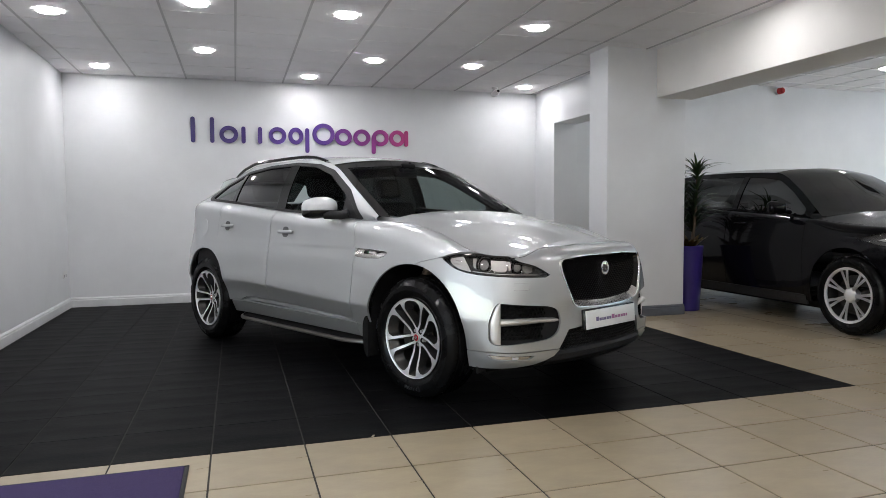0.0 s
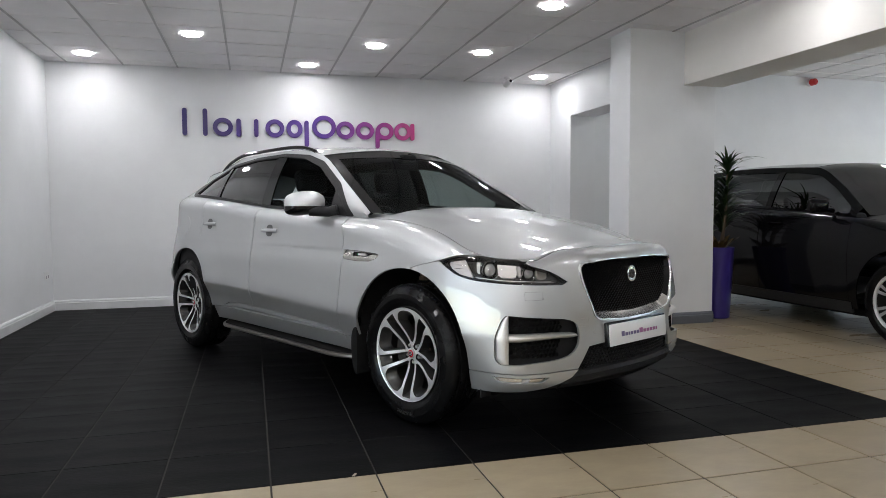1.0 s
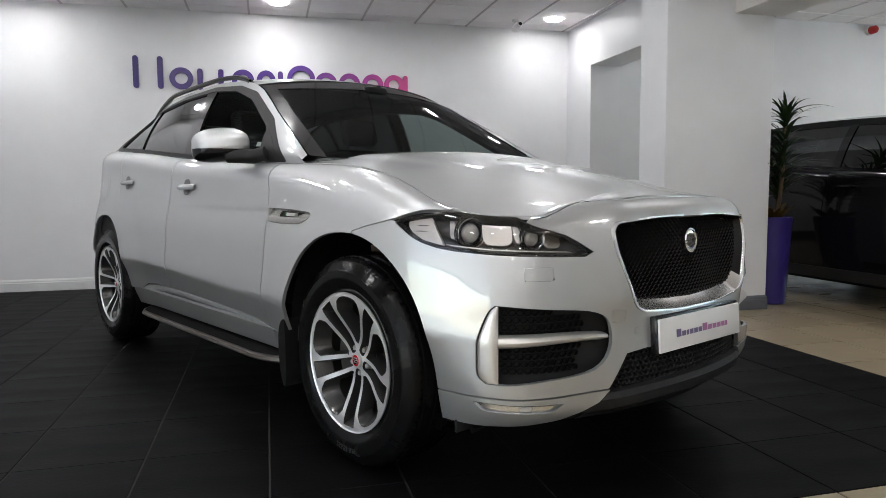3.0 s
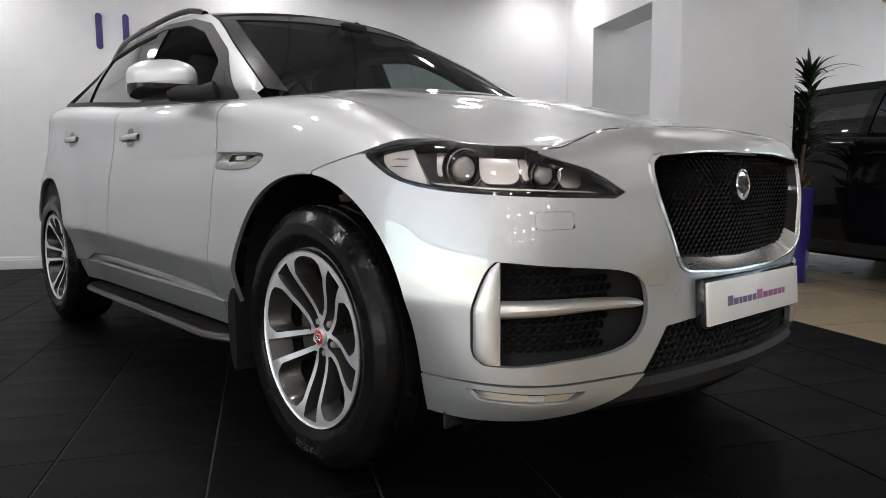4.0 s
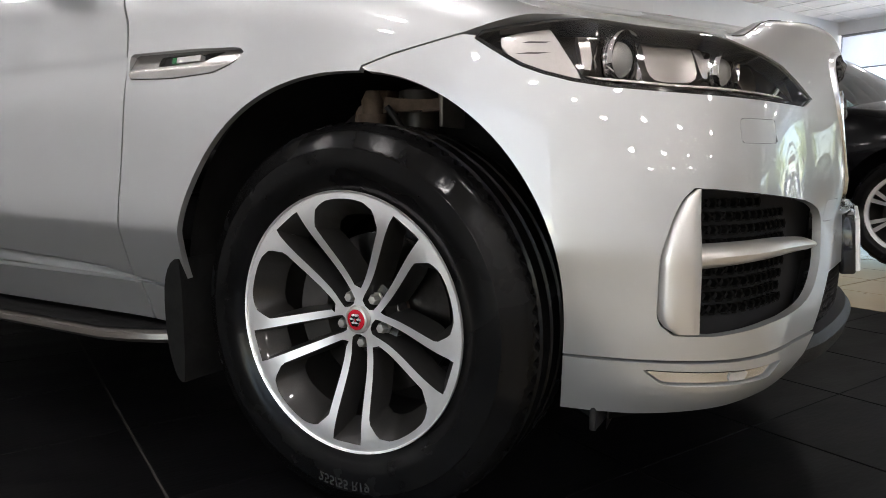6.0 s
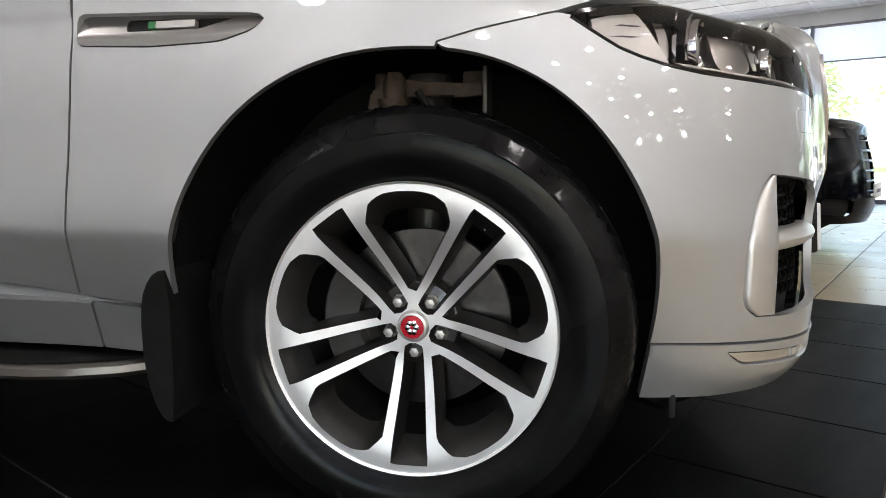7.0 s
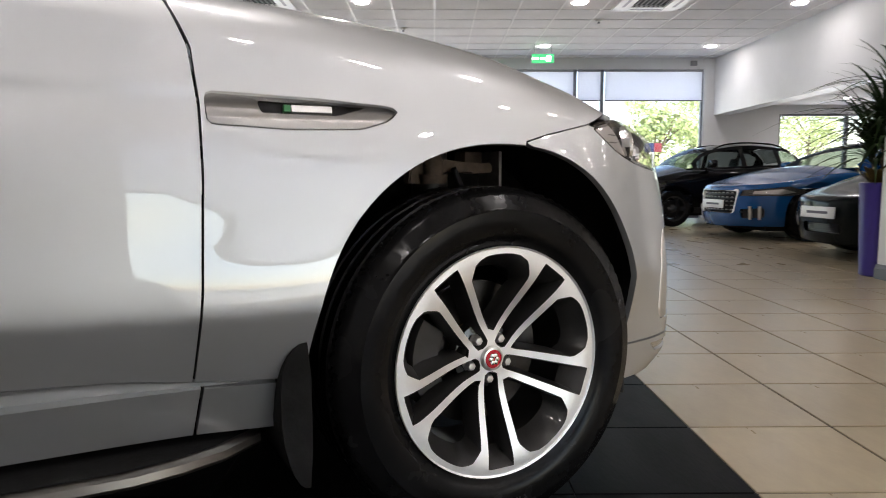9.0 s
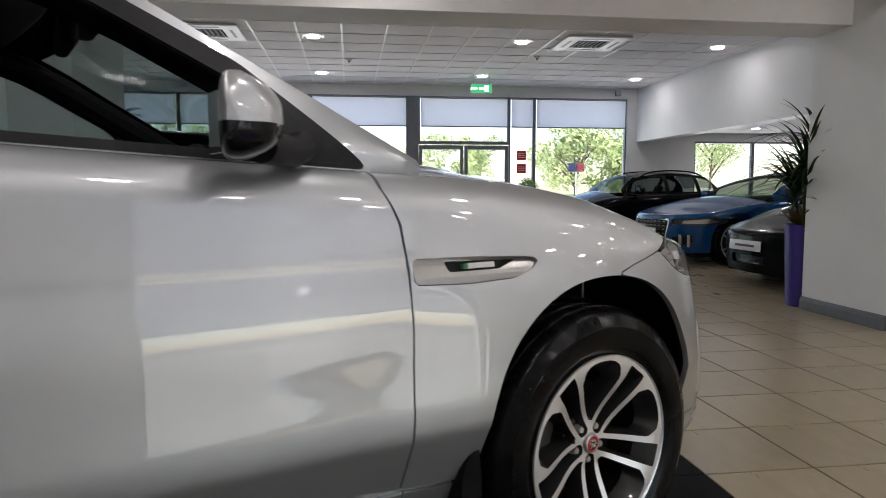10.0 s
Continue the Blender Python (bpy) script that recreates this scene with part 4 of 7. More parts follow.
# ---- alloy wheel of the silver car: five pairs of split spokes ----
def silver_wheel(parent, m, detail=True):
    w = part("wheel", wheel_tyre(0.381, 0.255, 0.2525), M_TYRE, parent, "black tyre on a five twin-spoke alloy wheel", m=m, angle=40)
    w.name = "wheel"
    FY = -0.075    # plane of the spoke faces
    part("barrel", lathe([(0.243, -0.118), (0.2395, -0.112), (0.228, -0.095), (0.226, -0.06), (0.219, 0.0), (0.216, 0.11), (0.238, 0.12)], 72, "y"), M_RIMG, w, "dark grey rim barrel")
    part("rim_lip", lathe([(0.2495, -0.112), (0.2545, -0.118), (0.2535, -0.1225), (0.2505, -0.1205), (0.2495, -0.112)], 96, "y"), M_RIMF, w, "bright machined rim edge")

    turn = lambda r, d, ax: (r * math.cos(ax + d), r * math.sin(ax + d))
    yf = lambda r: FY - 0.046 * smooth01(0.06, 0.24, r) + 0.003
    windows = []
    for k in range(5):
        ax = radians(-54 + 72 * k)     # wide window between two pairs
        half_q = [(0.0600, 4.8), (0.197, 21.9), (0.2275, 17.0), (0.2370, 11.0)]
        q = [turn(r, radians(d), ax) for r, d in half_q] + [turn(0.2385, radians(d), ax) for d in (5.5, 0.0, -5.5)] + [turn(r, -radians(d), ax) for r, d in half_q[::-1]]
        windows.append(inset_corners(q, 0.0035, 2))
        ax = radians(-90 + 72 * k)     # slim gap inside a pair
        side = [(0.031, 0.010), (0.037, 0.0165), (0.055, 0.0180), (0.075, 0.0190), (0.2365, 0.0340)]
        loc = [(r, w) for r, w in side] + [(r, -w) for r, w in side[::-1]]
        windows.append(inset_corners([(r * math.cos(ax) - w * math.sin(ax), r * math.sin(ax) + w * math.cos(ax)) for r, w in loc], 0.004, 3))
    disc = [(0.2515 * math.cos(a), 0.2515 * math.sin(a)) for a in np.linspace(0, 2 * math.pi, 97)[:-1]]
    face = patch(disc, windows, 0.011, lambda a, b: Vector((a, yf(math.hypot(a, b)), b)))
    part("spoke_star", face, M_RIMF, w, "diamond-cut silver spoke faces")
    sides = bmesh.new()
    for q in windows:
        q = resample(q, 0.012)
        loops = []
        cx_, cz_ = sum(p[0] for p in q) / len(q), sum(p[1] for p in q) / len(q)
        for d, back in ((0.0, 0.0005), (0.0012, 0.004), (0.006, 0.028), (0.0085, 0.062)):
            ring = []
            for (a, b), (a0, b0) in zip(offset(q, -d), q):
                f = smooth01(0.15, 0.235, math.hypot(a0, b0)) * back * 0.38
                r = math.hypot(a, b)
                ring.append(sides.verts.new((a * (1 - f / r), yf(math.hypot(a0, b0)) + back, b * (1 - f / r))))
            loops.append(ring)
        for p, r in zip(loops, loops[1:]):
            for i in range(len(p)):
                j = (i + 1) % len(p)
                sides.faces.new((p[i], p[j], r[j], r[i]))
    part("spoke_core", sides, M_RIMG, w, "dark grey painted spoke sides")
    part("hub", lathe([(0.001, FY + 0.006), (0.024, FY + 0.006), (0.034, FY + 0.026), (0.075, FY + 0.036), (0.08, FY + 0.06), (0.001, FY + 0.05)], 40, "y"), M_RIMG, w)
    for k in range(5):
        a = radians(-90 + 72 * k)
        part("wheel_nut", lathe([(0.001, FY - 0.007), (0.0085, FY - 0.006), (0.011, FY - 0.001), (0.011, FY + 0.01), (0.0135, FY + 0.012), (0.0135, FY + 0.016)], 6, "y"), M_SATIN, w, m=pose(0.049 * math.cos(a), 0.012, 0.049 * math.sin(a)))
    cap = part("centre_cap", lathe([(0.001, FY - 0.0075), (0.0205, FY - 0.0065), (0.0215, FY - 0.0085), (0.0255, FY - 0.0075), (0.0285, FY + 0.001)], 36, "y"), M_SATIN, w, "silver-ringed red centre cap")
    part("cap_disc", lathe([(0.001, FY - 0.0095), (0.019, FY - 0.0085), (0.0205, FY - 0.007)], 32, "y"), M_REDCAP, w, "red enamel disc")
    em = bmesh.new()
    for k in range(6):
        a = k * 1.05
        merge(em, lathe([(0.001, FY - 0.0125), (0.005, FY - 0.0115), (0.0062, FY - 0.0085)], 10, "y"), pose(0.0075 * math.cos(a), 0, 0.0085 * math.sin(a)))
    part("cap_relief", em, M_CHROME, w, "plain silver relief")
    part("valve", tube([(0.13, FY + 0.05, 0.178), (0.128, FY - 0.0, 0.174)], 0.004, 8), M_CHROME, w)
    if detail:
        part("brake_disc", lathe([(0.07, 0.0), (0.165, 0.0), (0.165, 0.008), (0.155, 0.012), (0.165, 0.016), (0.165, 0.026), (0.07, 0.026)], 60, "y"), M_DISC, w, "worn steel brake disc")
        part("disc_hub", lathe([(0.001, -0.03), (0.07, -0.03), (0.075, -0.02), (0.078, 0.03)], 36, "y"), M_RUST, w)
        rows = [[(r * math.cos(a), y, r * math.sin(a)) for r, y in ((0.112, -0.03), (0.175, -0.035), (0.182, -0.02), (0.182, 0.05), (0.17, 0.06), (0.112, 0.05), (0.112, -0.03))] for a in np.linspace(radians(148), radians(212), 14)]
        cal = sheet(rows)
        part("caliper", cal, M_LHOUS, w, "grey cast brake caliper")
    # raised size marks
    tx = words("255/55 R19", 0.026, 0.0008, "t")
    for v in tx.verts:
        a = v.co.x / 0.315
        r = 0.315 + v.co.z
        v.co = Vector((-r * math.sin(-a), -0.1275 - 0.0042 + v.co.y * 1.0, -r * math.cos(a)))
    part("size_marking", tx, M_TYRETX, w, "raised tyre size lettering", smooth=False)
    return w


# ---- the silver car ----
CAR = pose(2.275, 4.378, 0, 0, 0, math.degrees(math.atan2(-0.8907, 0.4544)))
side_in = curve((0.18, 0.140), (0.28, 0.107), (0.345, 0.083), (0.40, 0.062), (0.44, 0.0470), (0.48, 0.0325), (0.51, 0.0220), (0.528, 0.0160), (0.538, 0.0132), (0.548, 0.0120), (0.565, 0.0118), (0.58, 0.0122), (0.60, 0.0134), (0.62, 0.0154), (0.64, 0.0175), (0.67, 0.0203), (0.70, 0.0225), (0.74, 0.0248), (0.77, 0.0267), (0.80, 0.0294), (0.84, 0.0346), (0.88, 0.0414), (0.92, 0.0485), (0.96, 0.056), (1.05, 0.068), (1.15, 0.078), (1.3, 0.09))
front_in = curve((0.18, 0.07), (0.25, 0.022), (0.33, 0.003), (0.42, -0.004), (0.52, -0.002), (0.60, 0.006), (0.70, 0.010), (0.80, 0.014), (0.87, 0.024), (0.93, 0.045), (1.0, 0.07))
top_line = curve((-3.9, 1.26), (-3.24, 1.285), (-2.58, 1.25), (-1.76, 1.18), (-0.65, 1.115), (-0.3, 1.10), (0.0, 1.06), (0.25, 0.995), (0.44, 0.935), (0.6, 0.910), (0.68, 0.908), (0.715, 0.925), (0.755, 0.951), (0.86, 0.965))
roll_r = curve((-3.9, 0.08), (-2.6, 0.09), (-0.8, 0.085), (-0.5, 0.10), (-0.2, 0.13), (0.1, 0.13), (0.35, 0.085), (0.55, 0.045), (0.86, 0.05))
S = Shell(0.956, 0.852, -3.865, -0.1, -2.7, side_in, front_in, top_line, roll_r, n=3.1, brow=0.03, corner=0.042, lip=0.35, rise=0.05, flare=((0.0, 0.38, 0.014, 0.50), (-2.874, 0.38, 0.014, 0.50)))
car = thing("silver_suv", "silver metallic SUV parked on black floor tiles", "car", CAR)
ARCH_F = arch_outline(S, 0.0, 0.378, 0.424, 0.470, 0.2, p=2.2)
ARCH_R = arch_outline(S, -2.874, 0.378, 0.424, 0.470, 0.2, p=2.2)
U = S.u
VT = lambda u: S.vmax(u) - 0.003
HEAD = rounded([(1.21, 0.898), (1.1, 0.917), (1.0, 0.935), (0.94, VT(0.94)), (0.88, VT(0.88)), (0.82, VT(0.82)), (0.765, VT(0.765)), (0.735, 0.898), (0.70, 0.880), (0.65, 0.866), (0.59, 0.848), (0.487, 0.782), (0.70, 0.787), (0.85, 0.794), (1.0, 0.806), (1.10, 0.832), (1.15, 0.860)], 1)
GRILLE = inset_corners([(-0.447, 0.885), (-0.2, 0.900), (0.2, 0.900), (0.447, 0.885), (0.437, 0.80), (0.350, 0.602), (0.15, 0.588), (-0.15, 0.588), (-0.350, 0.602), (-0.437, 0.80)], 0.055)
def blade_width(t):
    """Width of the upright intake blade from its foot (0) to its tip (1)."""
    return 0.062 * min(1.0, ((1 - t) / 0.55) ** 0.6 + 0.10, (t / 0.12) ** 0.5 * 0.45 + 0.55)


INTAKE = rounded([(0.60, 0.622), (0.515, 0.612), (0.466, 0.590), (0.444, 0.540), (0.447, 0.490), (0.472, 0.446), (0.52, 0.421), (0.60, 0.412), (0.70, 0.409)], 1)
INTAKE = [q for q in INTAKE if not (q[0] > 0.57 and 0.43 < q[1] < 0.61)] + [(0.80, 0.398)] + [(0.822 + blade_width(t) + 0.005, 0.400 + 0.242 * t) for t in np.linspace(0, 1, 15)] + [(0.80, 0.640)]
INTAKE = sorted(INTAKE, key=lambda q: math.atan2(q[1] - 0.52, q[0] - 0.66))
BOX = lambda a, b, hw, hh, r: inset_corners([(a - hw, b - hh), (a + hw, b - hh), (a + hw, b + hh), (a - hw, b + hh)], r)
COVERS = [BOX(0.70, 0.735, 0.045, 0.020, 0.006), BOX(0.425, 0.592, 0.026, 0.021, 0.007), BOX(0.345, 0.535, 0.0105, 0.0105, 0.010)]


def arch_pts(cx, a0, a1, n=16, z0=None):
    return [(U(cx + x), 0.378 + z) for x, z in (squircle(a, 0.422 if a < 1.5708 else 0.432, 0.470) for a in np.linspace(a0, a1, n))]


door_foot = curve((-2.45, 0.402), (-2.3, 0.412), (-2.15, 0.455), (-2.0, 0.468), (-1.36, 0.460), (-0.8, 0.442), (-0.6, 0.418), (-0.47, 0.403))   # lower edge of the doors
for s in (1, -1):
    flip = lambda poly, s=s: [(s * a, b) for a, b in poly]
    side = "right" if s > 0 else "left"
    Ps = lambda u, v: S.at(u, v)
    wing_low = U(0.055)
    # front bumper half, above the split line
    up = [(a, S.vmax(a) - 0.008) for a in (0.0, 0.2, 0.4, 0.5, 0.55, 0.60, 0.63, 0.66, 0.70)] + [ (0.735, 0.89), (0.80, 0.86), (1.0, 0.87), (1.15, 0.885), (1.215, 0.897), (wing_low - 0.06, 0.869), (wing_low, 0.852)]
    up += arch_pts(0.0, 1.443, 0.0, 24) + [(U(0.422), 0.357)]
    low = [(0.452, 0.357), (0.425, 0.40), (0.385, 0.465), (0.3, 0.475), (0.0, 0.475)]
    keep = up + low
    bm = patch(flip(keep), [flip(HEAD), GRILLE, flip(INTAKE)] + [flip(offset(c, 0.0006)) for c in COVERS], 0.0085, Ps, 0.016)
    part("front_bumper", bm, M_PAINT, car, "silver front bumper with side intakes", angle=40)
    keep = [(0.450, 0.352), (0.490, 0.316), (0.55, 0.294), (0.63, 0.275), (0.74, 0.262), (0.9, 0.252), (U(0.424), 0.250), (U(0.422), 0.352)]
    slot = inset_corners([(0.62, 0.333), (0.905, 0.34), (0.87, 0.312), (0.66, 0.308)], 0.008)
    bm = patch(flip(keep), [flip(slot)], 0.0085, lambda u, v: S.at(u, v, 0.003), 0.02)
    part("front_valance", bm, M_PAINT, car, "silver lower bumper corner", angle=40)
    fog = part("fog_lamp", patch(flip(inset_corners([(0.615, 0.336), (0.91, 0.343), (0.875, 0.309), (0.655, 0.305)], 0.008)), [], 0.012, lambda u, v: S.at(u, v, -0.014)), M_GBLACK, car, "slim clear fog lamp strip")
    part("fog_lens", patch(flip(inset_corners([(0.645, 0.329), (0.895, 0.336), (0.868, 0.317), (0.672, 0.314)], 0.004)), [], 0.012, lambda u, v: S.at(u, v, -0.004), 0.006), M_RING, fog)
    part("fog_bulb", patch(flip(BOX(0.742, 0.3235, 0.020, 0.0075, 0.004)), [], 0.008, lambda u, v: S.at(u, v, -0.0015), 0.004), M_PROJ, fog)
    # intake: dark cellular insert, silver bar and blade
    part("intake_mesh", patch(flip(inset_corners([(0.95, 0.69), (0.50, 0.68), (0.37, 0.60), (0.37, 0.48), (0.47, 0.38), (0.95, 0.365)], 0.02)), [], 0.02, lambda u, v: S.at(u, v, -0.05)), M_DARK, car, "black cellular intake insert")
    cells = bmesh.new()
    for r in range(9):
        for c in range(13):
            u, v = 0.52 + c * 0.0235 + (0.0118 if r % 2 else 0), 0.435 + r * 0.0225
            if u > 0.56 - 0.12 * (v - 0.43) and signed(INTAKE, np.array([[u, v]]))[0][0] < -0.010:
                ring = [(u + 0.0125 * math.cos(k * math.pi / 3), v + 0.0105 * math.sin(k * math.pi / 3)) for k in range(6)]
                inn = [(u + 0.0092 * math.cos(k * math.pi / 3), v + 0.0078 * math.sin(k * math.pi / 3)) for k in range(6)]
                o1 = [cells.verts.new(S.at(s * a, b, -0.036)) for a, b in ring]
                i1 = [cells.verts.new(S.at(s * a, b, -0.038)) for a, b in inn]
                i2 = [cells.verts.new(S.at(s * a, b, -0.049)) for a, b in inn]
                for k in range(6):
                    j = (k + 1) % 6
                    cells.faces.new((o1[k], o1[j], i1[j], i1[k]))
                    cells.faces.new((i1[k], i1[j], i2[j], i2[k]))
    tagged(part("honeycomb", cells, M_MESH, car, "black honeycomb cells", smooth=False), kind="stuff")
    rows = []
    for k in range(17):
        u = 0.832 - (0.832 - 0.458) * k / 16
        zc = 0.527 + 0.006 * math.sin(k / 16 * 3.14)
        hh = (0.0125 + 0.009 * (1 - k / 16)) * min(1.0, (16.3 - k) / 0.6) ** 0.5
        rows.append([S.at(s * u, zc + hh * math.sin(a) , -0.028 + 0.026 * math.cos(a)) for a in np.linspace(-1.9, 1.9, 9)])
    part("intake_bar", sheet(rows), M_SATIN, car, "satin silver bar across the intake")
    rows = []
    for k in range(21):
        t = k / 20
        z = 0.402 + 0.238 * t
        wid = blade_width(t)
        e = min(1, 5 * t + 0.3, 5 * (1 - t) + 0.3)
        rows.append([S.at(s * (0.822 + wid * a), z, o * e) for a, o in ((0, -0.04), (0.0, -0.003), (0.06, 0.001), (0.3, 0.004), (0.6, 0.004), (0.85, 0.002), (0.97, -0.001), (1.0, -0.010))])
    part("intake_blade", sheet(rows), M_SATIN, car, "satin silver intake blade", angle=50)
    # washer cover and tow-eye cover, as fine raised panels
    for c in COVERS[:2]:
        part("cover", patch(flip(c), [], 0.008, lambda u, v: S.at(u, v, 0.0), 0.004), M_PAINT, car, "flush silver bumper cover")
    part("parking_sensor", patch(flip(COVERS[2]), [], 0.008, lambda u, v: S.at(u, v, 0.0006), 0.006), M_PAINT, car, "round silver parking sensor")
    # headlamp: dark bowl, reflectors, projectors, clear lens
    lamp = part("headlamp", patch(flip(HEAD), [], 0.012, lambda u, v: S.at(u, v, -0.085)), M_LHOUS, car, "clear headlamp with twin round projectors", angle=60)
    rim_bm = patch(flip(HEAD), [flip(offset(HEAD, -0.007))], 0.006, lambda u, v: S.at(u, v, -0.004), 0.03)
    part("lamp_surround", rim_bm, M_GBLACK, lamp, "gloss black lamp surround")
    part("lens", patch(flip(offset(HEAD, -0.002)), [], 0.012, lambda u, v: S.at(u, v, 0.0)), M_LENS, lamp, "clear plastic lens").visible_shadow = False
    for cu, cv, r in ((0.918, 0.856, 0.045), (0.705, 0.840, 0.037)):
        c = S.at(s * cu, cv, -0.055)
        ax = Vector((0.93, -0.37 * s * 0.9, 0)).normalized()
        q = ax.to_track_quat("Z", "Y").to_matrix().to_4x4()
        mm = Matrix.Translation(c) @ q
        part("projector_ring", lathe([(r * 1.08, -0.02), (r * 1.09, 0.006), (r * 1.06, 0.010), (r * 1.02, 0.008), (r * 0.93, -0.012)], 32), M_CHROME, lamp, m=mm)
        part("projector_lens", lathe([(0.001, 0.008), (r * 0.35, 0.007), (r * 0.55, 0.003), (r * 0.68, -0.004), (r * 0.72, -0.014)], 32), M_PROJ, lamp, m=mm)
        part("projector_bezel", lathe([(r * 0.72, -0.008), (r * 0.76, 0.001), (r * 0.84, -0.004), (r * 0.97, -0.006)], 32), M_GBLACK, lamp, m=mm)
        part("projector_bowl", lathe([(r * 0.95, -0.03), (r * 1.12, -0.022), (r * 1.28, -0.006), (r * 1.30, -0.002)], 14), M_CHROME, lamp, m=mm, smooth=False)
    part("lamp_trim", patch(flip([(0.58, 0.797), (0.85, 0.807), (1.0, 0.820), (1.0, 0.8235), (0.85, 0.8105), (0.58, 0.800)]), [], 0.02, lambda u, v: S.at(u, v, -0.018), 0.004), M_SATIN, lamp, "thin silver trim line")
    for u0, u1, v0, v1 in ((0.768, 0.872, 0.818, 0.908), (0.600, 0.665, 0.808, 0.858), (0.975, 0.997, 0.838, 0.912), (0.742, 0.762, 0.825, 0.880)):
        part("reflector", patch(flip(inset_corners([(u0, v0), (u1, v0), (u1 + 0.01, v1), (u0 + 0.01, v1)], 0.03 if u1 - u0 > 0.05 else 0.009)), [], 0.012, lambda u, v: S.at(u, v, -0.056), 0.03), M_REFL, lamp, "bright lamp reflector")
    part("running_light", patch(flip(inset_corners([(1.160, 0.889), (1.065, 0.910), (1.005, 0.818), (1.085, 0.834), (1.135, 0.860)], 0.008)), [], 0.012, lambda u, v: S.at(u, v, -0.022), 0.015), mat("clear_reflex", (0.62, 0.60, 0.59), 0.3, metal=0.6, vary=0.06, scale=160), lamp, "ribbed clear side reflector")
    for k in range(2):
        part("lamp_rib", patch(flip([(1.125 - 0.012 * k, 0.862 + 0.018 * k), (1.06, 0.860 + 0.018 * k), (1.06, 0.863 + 0.018 * k), (1.125 - 0.012 * k, 0.865 + 0.018 * k)]), [], 0.02, lambda u, v: S.at(u, v, -0.014)), M_LHOUS, lamp)
    # wings, doors, quarters
    fender = [(1.0, 0.948), (1.1, 0.936), (1.213, 0.9005), (wing_low - 0.06, 0.8722), (wing_low + 0.002, 0.8550)] + arch_pts(0.0, 1.475, math.pi, 24) + [(U(-0.432), 0.404), (U(-0.55), 0.414), (U(-0.6275), door_foot(-0.6275) + 0.001), (U(-0.6125), 0.58), (U(-0.6025), 0.78), (U(-0.6025), 0.9), (U(-0.612), 1.0), (U(-0.645), 1.075), (U(-0.645), S.vmax(U(-0.645)))]
    fender += [(u, S.vmax(u)) for u in np.linspace(U(-0.63), 1.0, 9)]
    VENT = inset_corners([(U(-0.238), 0.906), (U(-0.262), 0.885), (U(-0.32), 0.868), (U(-0.45), 0.864), (U(-0.592), 0.870), (U(-0.594), 0.924), (U(-0.40), 0.920), (U(-0.262), 0.912)], 0.012)
    part("wing", patch(flip(fender), [flip(offset(VENT, 0.0022))], 0.0115, lambda u, v: S.at(u, v), 0.014), M_PAINT, car, "silver front wing with side vent", angle=40)
    vent_p = part("wing_vent", patch(flip(VENT), [flip(inset_corners([(U(-0.30), 0.909), (U(-0.36), 0.891), (U(-0.50), 0.891), (U(-0.505), 0.914)], 0.006))], 0.006, lambda u, v: S.at(u, v, 0.002 - 0.016 * max(0.0, min(1, (v - 0.885) / 0.03))), 0.012), M_VENT, car, "satin silver wing vent")
    part("vent_mesh", patch(flip([(U(-0.27), 0.918), (U(-0.34), 0.885), (U(-0.52), 0.885), (U(-0.52), 0.92)]), [], 0.01, lambda u, v: S.at(u, v, -0.022)), M_PLASTIC, vent_p, "black vent mesh")
    part("vent_badge", patch(flip([(U(-0.37), 0.908), (U(-0.37), 0.896), (U(-0.445), 0.896), (U(-0.445), 0.908)]), [], 0.01, lambda u, v: S.at(u, v, -0.004), 0.012), M_SATIN, vent_p, "small plain silver bar badge")
    part("vent_badge_mark", patch(flip([(U(-0.447), 0.908), (U(-0.447), 0.896), (U(-0.459), 0.896), (U(-0.459), 0.908)]), [], 0.01, lambda u, v: S.at(u, v, -0.004), 0.012), mat("green_mark", (0.02, 0.16, 0.05), 0.4), vent_p, "small green mark")
    doors = (("front_door", -0.607, -1.757, ()), ("rear_door", -1.764, -2.66, (flip(ARCH_R),)))
    for dn, xa, xb, cut in doors:
        poly = [(U(xa - 0.025), door_foot(xa - 0.025)), (U(xa - 0.010), 0.58), (U(xa), 0.78), (U(xa), 0.9), (U(xa - 0.012), 1.0), (U(xa - 0.047 if dn == "front_door" else xa), 1.085)] if dn == "front_door" else [(U(xa), door_foot(xa)), (U(xa), 1.0)]
        poly += [(u, S.vmax(u)) for u in np.linspace(U(xa - 0.047 if dn == "front_door" else xa), U(xb), 6)]
        poly += [(U(xb), 1.0)] + ([(U(xb + 0.02), 0.43), (U(-2.45), 0.405)] if dn == "rear_door" else []) + [(U(x), door_foot(x)) for x in np.linspace(xb if dn == "front_door" else -2.38, xa - 0.06, 14)]
        dd = part(dn, patch(flip(poly), list(cut), 0.024, lambda u, v: S.at(u, v, -0.003 * smooth01(0.926, 0.917, v) * smooth01(0.83, 0.917, v) * smooth01(-2.0, -1.0, S.x(abs(u)))), 0.014, hv=0.009), M_PAINT, car, "silver door panel with a fine crease", angle=40)
        hx = xb + 0.235 if dn == "front_door" else xb + 0.16
        hz = 1.02 if dn == "front_door" else 1.055
        # no hollow here: the recess shade is a darker patch on the door
        cup = part("handle_cup", patch(flip(inset_corners([(U(hx - 0.045), hz - 0.042), (U(hx + 0.045), hz - 0.042), (U(hx + 0.045), hz + 0.040), (U(hx - 0.045), hz + 0.040)], 0.035)), [], 0.012, lambda u, v: S.at(u, v, 0.0035)), M_CUP, dd, "darker patch coloured as the shade in the handle recess")
        rows = []
